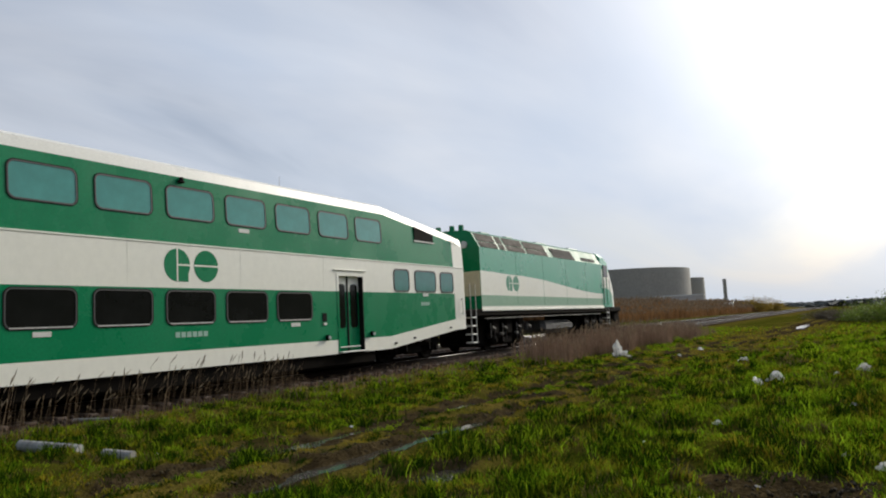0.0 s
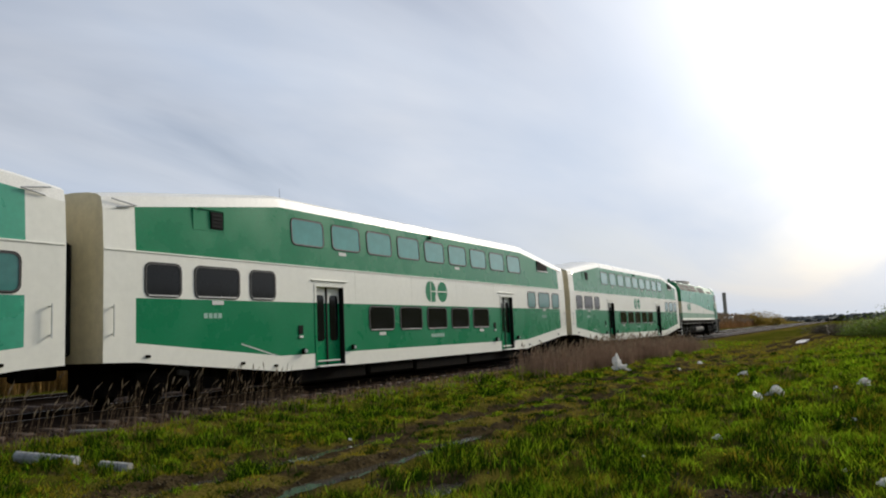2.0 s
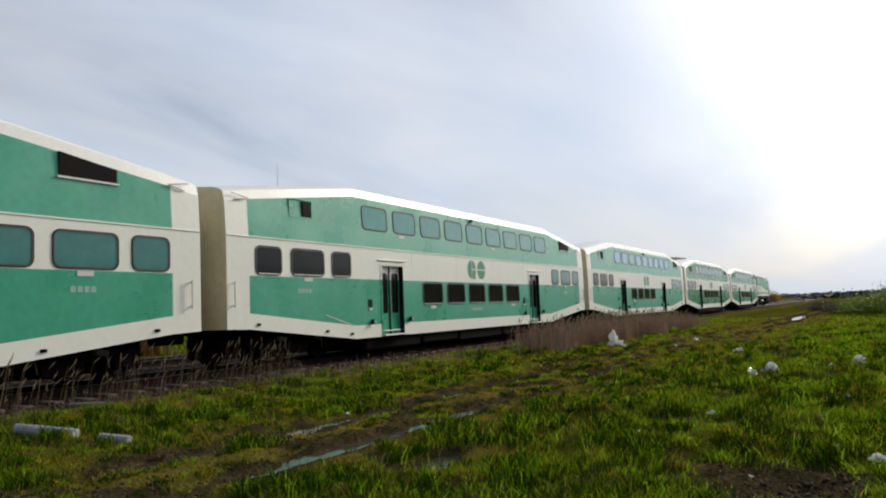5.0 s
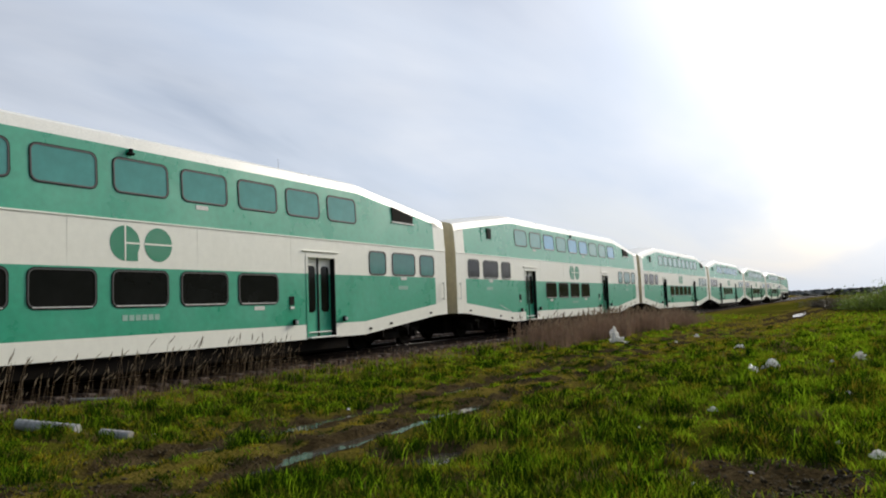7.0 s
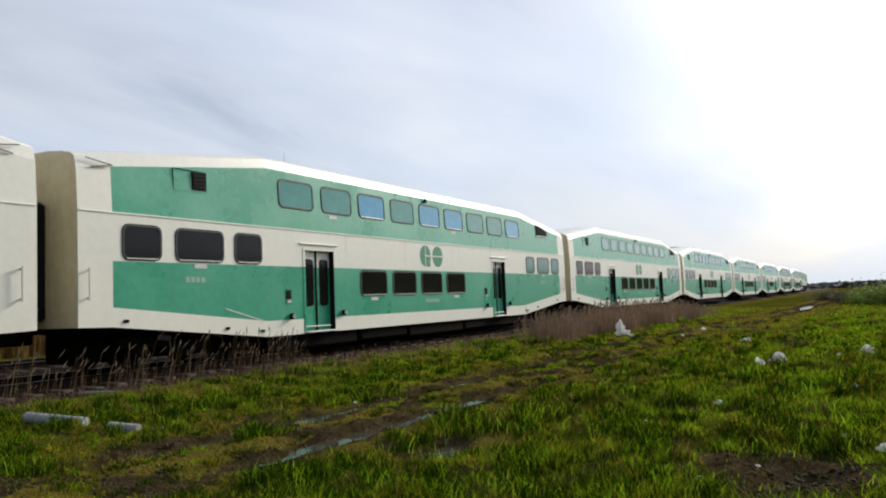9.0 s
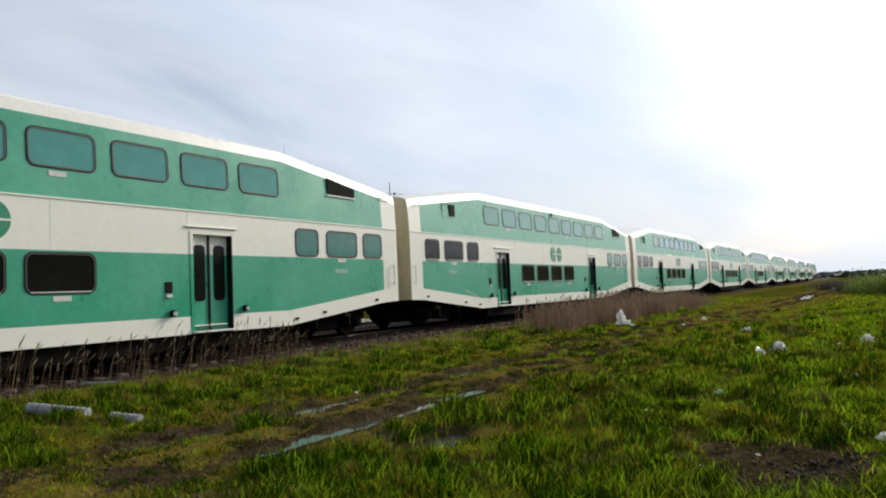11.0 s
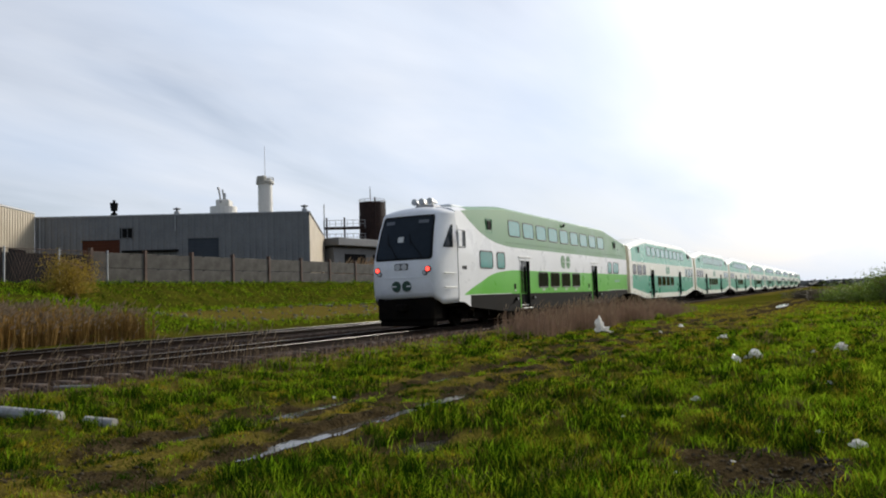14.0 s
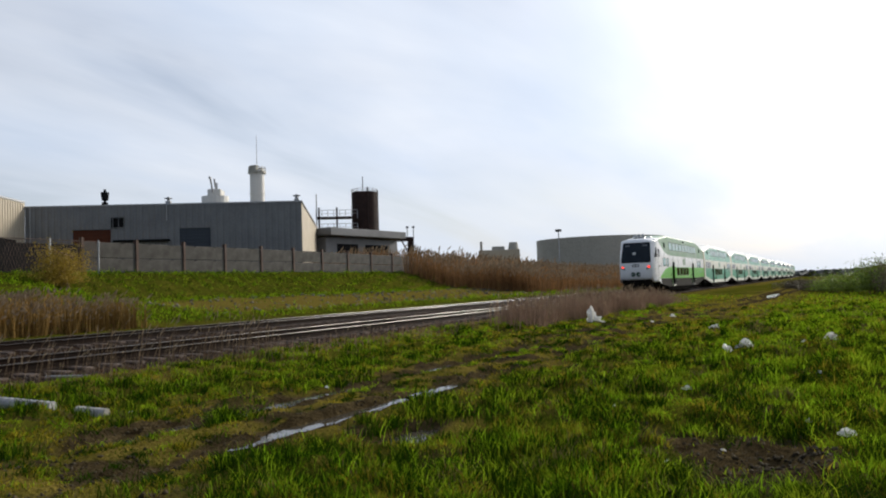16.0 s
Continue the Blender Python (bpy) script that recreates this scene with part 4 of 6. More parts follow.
    part("cab_door_edge", b, green_deep, cab)
    for u in (-1.55, 18.6):
        b = Build()
        b.box(u, u + 0.6, -0.14, 0.14, 0.75, 1.02, 0, 0.04)
        part("coupler", b, under, car)
    return car


def far_side(car):
    """The same windows on the side away from the field."""
    for o in [c for c in car.children if c.name.startswith("window")]:
        w = part("window", o.data, None, car, at=(o.location.x, -o.location.y, o.location.z))
        w.rotation_euler = (o.rotation_euler.x, 0, math.pi)
        for p in o.children:
            part(p.name.split(".")[0], p.data, None, w)


deep_five = coach("double_deck_coach", green_deep, 5)
worn_four = coach("double_deck_coach", green_worn, 4, blue=(2, 4, 5, 8))
worn_five = coach("double_deck_coach", green_worn, 5)
worn_plain = coach("double_deck_coach", green_worn, 4)
worn_blue = coach("double_deck_coach", green_worn, 4, blue=(0, 1, 3, 4, 5, 6, 7, 8))
cab = cab_car()
loco = locomotive()
for made in (deep_five, worn_four, worn_five, worn_plain, worn_blue, cab):
    far_side(made)
TRAIN = [(loco, 7 * PITCH + 0.68), (deep_five, 6 * PITCH), (copy_thing(deep_five, pose(0, 0, 0)), 5 * PITCH), (worn_blue, 4 * PITCH),
         (worn_five, 3 * PITCH), (worn_four, 2 * PITCH), (copy_thing(worn_five, pose(0, 0, 0)), PITCH),
         (copy_thing(worn_four, pose(0, 0, 0)), 0.0), (worn_plain, -PITCH),
         (copy_thing(worn_plain, pose(0, 0, 0)), -2 * PITCH), (cab, -3 * PITCH)]


# ---- the ground ----
def waves(x, y, scale, seed, octaves=4):
    """Soft random relief from crossed sines, about -1 to 1."""
    r = np.random.RandomState(seed)
    out, amp, tot = np.zeros_like(x, dtype=float), 1.0, 0.0
    f = 2 * math.pi / scale
    for _ in range(octaves):
        for _ in range(4):
            a, p = r.uniform(0, 2 * math.pi, 2)
            out = out + amp * np.sin(f * r.uniform(0.7, 1.4) * (x * math.cos(a) + y * math.sin(a)) + p)
        tot += amp * 2.2
        amp *= 0.55
        f *= 2.1
    return out / tot


def step01(v, a, b):
    k = np.clip((v - a) / (b - a), 0, 1)
    return k * k * (3 - 2 * k)


def lane(x):
    """The cart track's middle line."""
    return 5.95 - 1.9 * step01(x, 20, 60) - 0.8 * step01(x, 55, 90) + 0.12 * np.sin(x * 0.35)


POOL = -0.035
PUDDLES = ((7.35, 5.25, 1.3, 0.20), (8.3, 6.62, 0.9, 0.14), (6.1, 6.72, 0.6, 0.10), (6.85, 3.85, 0.42, 0.2), (10.1, 5.25, 0.6, 0.08),
           (62, 3.8, 5.0, 0.3), (12.6, 6.6, 0.5, 0.08), (9.4, 5.25, 0.3, 0.12))


def ground_height(x, y):
    x, y = np.asarray(x, float), np.asarray(y, float)
    near = 1 - step01(y, 9.5, 11.2)
    z = 0.16 * step01(y, 8.0, 11.2) - 0.03 * step01(y, 11.2, 11.8)
    z = z + 0.38 * step01(y, 22.2, 25) + 0.62 * step01(y, 25, 34)
    bank = 1.85 * step01(y, 34, 41)
    mound = 1.55 * step01(y, 24.5, 35) * (1 - step01(x + 0.35 * (y - 28), 21, 30)) * (1 - step01(y, 36, 41))
    z = z + bank + mound
    z = z - 1.3 * step01(x, 85, 130) * step01(y, 30, 41)
    # unseen ridge behind the camera, added to darken what the train's side mirrors
    z = z + 7.5 * step01(-y, 16, 44)
    rough = 0.045 * waves(x, y, 3.2, 3) + 0.05 * waves(x, y, 0.8, 5, 3)
    z = z + rough * np.where(y < 11, 0.35 + 0.65 * near, 0.25 + 1.5 * step01(y, 24, 27))
    # hummocks of turf with worn gaps between them
    hump = np.clip(waves(x, y, 0.75, 61, 2) + 0.15, 0, 1) * 0.06 + np.clip(waves(x, y, 1.9, 63, 2), -0.3, 1) * 0.03
    z = z + hump * (1 - 0.75 * np.exp(-((y - lane(x)) / 1.25) ** 2)) * near * (1 - step01(x, 20, 29)) * step01(x, 1.0, 3.0)
    for off in (-0.70, 0.70):
        d = np.abs(y - lane(x) - off + 0.1 * waves(x, y, 2.0, 9, 2))
        z = z - (0.065 + 0.03 * waves(x, y, 4.5, 11, 2)) * np.exp(-(d / 0.26) ** 2) * (x > -40)
    for cx, cy, a, c in PUDDLES:
        q = ((x - cx) / a) ** 2 + ((y - cy) / c) ** 2
        w = np.exp(-np.minimum(q / 1.5, 20) ** 3)
        z = z * (1 - w) + w * (POOL - 0.045)
    z = z - 0.05 * np.exp(-(((x - 6.7) / 1.0) ** 2 + ((y - 0.6) / 0.6) ** 2))
    return z


def bench_of(x, y):
    """The bare level strip between the tracks and the bank."""
    return step01(y, 24, 26) * (1 - step01(y, 31.5, 33.5)) * step01(x + 0.4 * (y - 28), 24, 30)


def cover_of(x, y):
    """Bare soil, gravel and dead growth, each 0 to 1."""
    d = np.minimum(np.abs(y - lane(x) - 0.7), np.abs(y - lane(x) + 0.7))
    soil = np.exp(-(d / 0.30) ** 2) * (0.70 + 0.6 * waves(x, y, 2.4, 21, 3))
    soil = soil + 0.62 * np.exp(-((y - lane(x)) / 1.9) ** 2) * step01(waves(x, y, 1.7, 23, 3), -0.05, 0.5)
    soil = soil + 1.1 * np.exp(-(((x - 6.7) / 1.3) ** 2 + ((y - 0.55) / 0.75) ** 2))
    for cx, cy, a, c in PUDDLES:
        soil = soil + 1.3 * np.exp(-(((x - cx) / a) ** 2 + ((y - cy) / c) ** 2) / 2.2)
    soil = soil + 0.5 * step01(waves(x, y, 2.8, 27, 3), 0.3, 0.7) * (y < 11)
    soil = soil + 0.35 * bench_of(x, y)
    gravel = step01(y + 0.25 * waves(x, y, 1.5, 31, 3), 11.15, 11.7) * (1 - step01(y + 0.4 * waves(x, y, 2, 33, 2), 22.4, 23.4))
    dead = 0.55 * step01(y, 8.2, 10.6) * (1 - step01(y, 11.6, 12)) + 0.35 * step01(waves(x, y, 5, 37, 3), 0.0, 0.6)
    dead = dead + 0.95 * np.exp(-((y - lane(x) + 0.2) / 2.5) ** 2) * (0.75 + 0.4 * waves(x, y, 1.3, 39, 3))
    dead = dead + 0.9 * bench_of(x, y)
    dead = dead + step01(x, 60, 75) * step01(y, 23, 25)
    return np.clip(soil, 0, 1), np.clip(gravel, 0, 1), np.clip(dead, 0, 1)


def axis(dense0, dense1, step, lo, hi, grow=1.13):
    mid = list(np.arange(dense0, dense1, step))
    a, s = dense0, step
    left = []
    while a > lo:
        s *= grow
        a -= s
        left.append(a)
    b, s = mid[-1], step
    right = []
    while b < hi:
        s = min(s * grow, 400)
        b += s
        right.append(b)
    return np.array(left[::-1] + mid + right)


def ground_material():
    m = bpy.data.materials.new("field_ground")
    m.use_nodes = True
    nt = m.node_tree
    b = nt.nodes["Principled BSDF"]
    at = nt.nodes.new("ShaderNodeAttribute")
    at.attribute_name = "cover"
    sep = nt.nodes.new("ShaderNodeSeparateColor")
    nt.links.new(at.outputs["Color"], sep.inputs[0])
    tc = nt.nodes.new("ShaderNodeTexCoord")

    def noise_of(scale, detail=5.0):
        n = nd(nt, "ShaderNodeTexNoise", Scale=scale, Detail=detail, Roughness=0.65)
        nt.links.new(tc.outputs["Object"], n.inputs["Vector"])
        return n.outputs[0]

    big, mid, fine = noise_of(0.5), noise_of(3.5), noise_of(26.0)
    grass = mix_node(nt, ramp_node(nt, big, ((0.35, 0.0), (0.65, 1.0))), (0.050, 0.066, 0.005), (0.105, 0.098, 0.012))
    grass = mix_node(nt, ramp_node(nt, mid, ((0.4, 0.0), (0.7, 0.8))), grass, (0.030, 0.028, 0.006))
    soil = mix_node(nt, ramp_node(nt, mid, ((0.3, 0.0), (0.7, 1.0))), (0.020, 0.014, 0.007), (0.078, 0.058, 0.028))
    vor = nd(nt, "ShaderNodeTexVoronoi", Scale=16.0)
    nt.links.new(tc.outputs["Object"], vor.inputs["Vector"])
    stone = mix_node(nt, vor.outputs["Color"], (0.018, 0.013, 0.009), (0.062, 0.042, 0.028))
    rust = mix_node(nt, ramp_node(nt, big, ((0.35, 0.2), (0.7, 0.75))), stone, (0.045, 0.024, 0.015))
    dead = mix_node(nt, mid, (0.175, 0.125, 0.028), (0.092, 0.080, 0.016))

    def crisp(sock, n, lo=0.42, hi=0.62):
        return ramp_node(nt, math_node(nt, "ADD", math_node(nt, "MULTIPLY", sock, 0.75), math_node(nt, "MULTIPLY", n, 0.3)), ((lo, 0.0), (hi, 1.0)))

    col = mix_node(nt, crisp(sep.outputs[2], mid, 0.3, 0.8), grass, dead)
    col = mix_node(nt, crisp(sep.outputs[0], fine), col, soil)
    col = mix_node(nt, crisp(sep.outputs[1], fine), col, rust)
    col = mix_node(nt, 1.0, col, ramp_node(nt, fine, ((0.3, 0.6), (0.7, 1.15))), "MULTIPLY")
    nt.links.new(col, b.inputs["Base Color"])
    wet = ramp_node(nt, mid, ((0.35, 0.55), (0.6, 0.95)))
    nt.links.new(wet, b.inputs["Roughness"])
    b.inputs["Specular IOR Level"].default_value = 0.0
    bn = nd(nt, "ShaderNodeBump", Strength=0.8, Distance=0.05)
    nt.links.new(math_node(nt, "ADD", fine, math_node(nt, "MULTIPLY", vor.outputs["Distance"], 0.8)), bn.inputs["Height"])
    nt.links.new(bn.outputs[0], b.inputs["Normal"])
    return m


def make_ground():
    xs = axis(2.0, 30.0, 0.16, -2500, 3500)
    ys = axis(-3.0, 12.2, 0.14, -2500, 3000, 1.1)
    gx, gy = np.meshgrid(xs, ys)
    gz = ground_height(gx, gy)
    nx, ny = len(xs), len(ys)
    me = bpy.data.meshes.new("ground")
    i = np.arange(nx * ny).reshape(ny, nx)
    quads = np.stack([i[:-1, :-1], i[:-1, 1:], i[1:, 1:], i[1:, :-1]], -1).reshape(-1, 4)
    me.from_pydata(np.stack([gx, gy, gz], -1).reshape(-1, 3).tolist(), [], quads.tolist())
    soil, gravel, dead = cover_of(gx, gy)
    c = me.color_attributes.new("cover", "FLOAT_COLOR", "POINT")
    c.data.foreach_set("color", np.stack([soil, gravel, dead, np.ones_like(soil)], -1).astype(np.float32).ravel())
    me.polygons.foreach_set("use_smooth", [True] * len(quads))
    me.materials.append(ground_material())
    return tagged(new("ground", me), "rough grassy trackside field with muddy cart ruts", "ground", kind="structure")


make_ground()

# ---- tracks ----
# rust brown taken near-black: the shade on the rail's web is in the colour
rail_side = surface("rusty_rail", (0.010, 0.006, 0.004), 0.85, other=(0.022, 0.012, 0.008), scale=6, amount=0.8, bump=0.2, spec=0.1)
rail_top = surface("polished_rail_head", (0.030, 0.028, 0.026), 0.34, 1.0, other=(0.02, 0.018, 0.015), scale=3, amount=0.5, stretch=(0.1, 1, 1))
tie_wood = surface("weathered_tie", (0.085, 0.055, 0.038), 0.85, other=(0.04, 0.027, 0.020), scale=4, amount=0.8, bump=0.4, stretch=(4, 0.6, 1))
RAILS = (13.0, 14.44, 18.85, 20.29)
RAIL_TOP, TIE_TOP = 0.35, 0.175


def make_rail(y):
    prof = ((-0.07, 0.0), (-0.07, 0.012), (-0.012, 0.035), (-0.012, 0.135), (-0.036, 0.148), (-0.036, 0.158), (-0.0295, 0.1685), (-0.024, 0.1775), (0.024, 0.178), (0.036, 0.16),
            (0.036, 0.148), (0.012, 0.135), (0.012, 0.035), (0.07, 0.012), (0.07, 0.0))
    b = Build()
    x0, x1 = -120.0, 900.0
    for (a, c), (d, e) in zip(prof, prof[1:]):
        z = RAIL_TOP - 0.178
        b.quad([(x0, y + a, z + c), (x1, y + a, z + c), (x1, y + d, z + e), (x0, y + d, z + e)][::-1], 1 if min(c, e) > 0.168 else 0)
    lone("rail", b, [rail_side, rail_top], "rusty steel rail with shade-darkened sides and a polished running head", "rail", "rails of the two tracks", "structure")


for ry in RAILS:
    make_rail(ry)


def make_ties():
    k = 0
    for yc in (13.72, 19.57):
        b = Build()
        b.box(-0.11, 0.11, -1.3, 1.3, -0.16, 0.0, 0, 0.02)
        me = b.data("tie", [tie_wood])
        bed = thing("track_bed", "weathered timber ties of a railway track in ballast", "railway track", "railway tracks")
        bed["kind"] = "structure"
        x = -6.0
        while x < 78:
            o = part("tie", me, None, bed, at=(x + random.uniform(-0.03, 0.03), yc + random.uniform(-0.05, 0.05), TIE_TOP + random.uniform(-0.015, 0.012)))
            o.rotation_euler = (0, 0, random.uniform(-0.02, 0.02))
            x += 0.56
    far = Build()
    for yc in (13.72, 19.57):
        x = 78.2
        while x < 330:
            far.box(x - 0.11, x + 0.11, yc - 1.3, yc + 1.3, TIE_TOP - 0.1, TIE_TOP)
            x += 0.56
    lone("far_ties", far, tie_wood, "distant timber ties of both tracks", "railway track", kind="stuff")


make_ties()


def chips(name, spots, size, mats, label, category, seed):
    """Many small angular stones as one heap."""
    r = np.random.RandomState(seed)
    base = np.array([(1, 0, 0), (-1, 0, 0), (0, 1, 0), (0, -1, 0), (0, 0, 1), (0, 0, -0.6)], float)
    faces = np.array([(0, 2, 4), (2, 1, 4), (1, 3, 4), (3, 0, 4), (2, 0, 5), (1, 2, 5), (3, 1, 5), (0, 3, 5)])
    n = len(spots)
    s = size * r.uniform(0.5, 1.3, (n, 1, 1)) * r.uniform(0.6, 1.2, (n, 1, 3))
    v = base[None] * s * r.uniform(0.75, 1.2, (n, 6, 3))
    a = r.uniform(0, 6.28, n)
    c, d = np.cos(a)[:, None], np.sin(a)[:, None]
    v = np.stack([v[..., 0] * c - v[..., 1] * d, v[..., 0] * d + v[..., 1] * c, v[..., 2]], -1) + spots[:, None, :]
    f = (faces[None] + (np.arange(n) * 6)[:, None, None]).reshape(-1, 3)
    return cloud(name, v.reshape(-1, 3), f, mats, label, category)


def cloud(name, verts, faces, mats, label, category, index=None, kind="stuff", parent=None):
    me = bpy.data.meshes.new(name)
    nv, nf, k = len(verts), len(faces), faces.shape[1]
    me.vertices.add(nv)
    me.vertices.foreach_set("co", np.asarray(verts, np.float32).ravel())
    me.loops.add(nf * k)
    me.loops.foreach_set("vertex_index", np.asarray(faces, np.int32).ravel())
    me.polygons.add(nf)
    me.polygons.foreach_set("loop_start", np.arange(0, nf * k, k, dtype=np.int32))
    for m in mats if isinstance(mats, (list, tuple)) else [mats]:
        me.materials.append(m)
    if index is not None:
        me.polygons.foreach_set("material_index", np.asarray(index, np.int32))
    me.update(calc_edges=True)
    ob = new(name, me)
    if parent:
        ob.parent = parent
        return ob
    return tagged(ob, label, category, kind=kind)


ballast_stone = surface("ballast_stone", (0.042, 0.029, 0.021), 0.85, other=(0.020, 0.012, 0.008), scale=1.2, amount=0.8, spec=0.2, island=0.45)
rs = np.random.RandomState(4)
n = 30000
sx = 4 + 56 * rs.rand(n) ** 1.6
sy = rs.uniform(11.3, 22.8, n)
keep = np.ones(n, bool)
for ry in RAILS:
    keep &= np.abs(sy - ry) > 0.09
sx, sy = sx[keep], sy[keep]
chips("ballast", np.stack([sx, sy, ground_height(sx, sy) + rs.uniform(-0.04, 0.0, len(sx))], -1), 0.06, ballast_stone, "grey-brown crushed stone ballast", "gravel", 5)

mud = surface("mud_clods", (0.035, 0.027, 0.016), 0.85, other=(0.07, 0.055, 0.03), scale=2, amount=0.9, island=0.5, spec=0.1)
n = 7000
sx = 3.5 + 34 * rs.rand(n) ** 1.6
sy = lane(sx) + rs.normal(0, 1.1, n)
sx[:700], sy[:700] = rs.normal(6.7, 0.75, 700), rs.normal(0.55, 0.42, 700)
keep = cover_of(sx, sy)[0] > 0.25
sx, sy = sx[keep], sy[keep]
chips("mud_clods", np.stack([sx, sy, ground_height(sx, sy) - 0.006], -1), 0.024, mud, "small clods of dark mud along the cart ruts", "mud", 6)

# ---- growing things ----
grass_green = surface("grass_blades", (0.145, 0.285, 0.008), 0.6, other=(0.24, 0.29, 0.016), spec=0.0, scale=1.6, grain=5, amount=0.9, island=0.6, through=0.5)
# dark green blades, taken near-black to paint the shade in the clumps
grass_dark_shaded = surface("dark_grass_blades", (0.018, 0.046, 0.002), 0.7, other=(0.034, 0.070, 0.004), scale=1.2, grain=5, amount=0.9, spec=0.0, island=0.5, through=0.2)
grass_moss = surface("mossy_blades", (0.30, 0.235, 0.02), 0.7, other=(0.20, 0.18, 0.015), scale=0.9, grain=5, amount=0.9, spec=0.0, island=0.5, through=0.35)
reed_dark = surface("dark_reed_stalk", (0.20, 0.14, 0.085), 0.75, other=(0.12, 0.08, 0.05), scale=1, amount=0.8, spec=0.1, island=0.4, through=0.2)
grass_dry = surface("dry_blades", (0.20, 0.155, 0.06), 0.7, other=(0.13, 0.10, 0.04), spec=0.0, scale=0.8, grain=5, amount=0.9, island=0.45, through=0.2)
reed_tan = surface("dry_reed", (0.31, 0.185, 0.055), 0.75, other=(0.18, 0.115, 0.036), spec=0.1, scale=0.25, grain=4, amount=0.9, island=0.45, through=0.2)
plume_tan = surface("reed_plume", (0.30, 0.23, 0.15), 0.8, other=(0.19, 0.14, 0.09), spec=0.1, scale=1, amount=0.7, island=0.4, through=0.25)
twig_grey = surface("grey_brown_stalks", (0.27, 0.18, 0.125), 0.8, other=(0.18, 0.115, 0.08), through=0.3, spec=0.1, scale=0.6, amount=0.9, island=0.4)


def blades(name, x, y, tall, wide, bend, mats, index, label, category, seed, sink=0.02, segs=2):
    """Tapered bent leaves of grass, each of two quads or so."""
    r = np.random.RandomState(seed)
    n = len(x)
    z = ground_height(x, y) - sink
    a = r.uniform(0, 2 * math.pi, n)
    lean_a = r.uniform(0, 2 * math.pi, n)
    px, py = np.cos(a) * wide / 2, np.sin(a) * wide / 2
    rows = []
    for k in range(segs + 1):
        t = k / segs
        w = 1.0 if k == 0 else (0.75 if k < segs else 0.08)
        ox, oy = np.cos(lean_a) * bend * tall * t * t, np.sin(lean_a) * bend * tall * t * t
        oz = tall * (t - 0.25 * bend * t * t)
        rows.append(np.stack([x + ox - px * w, y + oy - py * w, z + oz], -1))
        rows.append(np.stack([x + ox + px * w, y + oy + py * w, z + oz], -1))
    k = 2 * (segs + 1)
    v = np.stack(rows, 1).reshape(-1, 3)
    base = np.arange(n) * k
    f = np.stack([np.stack([base + 2 * i, base + 2 * i + 1, base + 2 * i + 3, base + 2 * i + 2], -1) for i in range(segs)], 1).reshape(-1, 4)
    return cloud(name, v, f, mats, label, category, np.repeat(index, segs))


def off_water(x, y):
    wet = np.zeros(np.shape(x), bool)
    for cx, cy, pa, pc in PUDDLES:
        wet |= ((x - cx) / (pa * 1.1)) ** 2 + ((y - cy + 0.5 * pc) / (pc * 1.5 + 0.1)) ** 2 < 1.6
    return wet


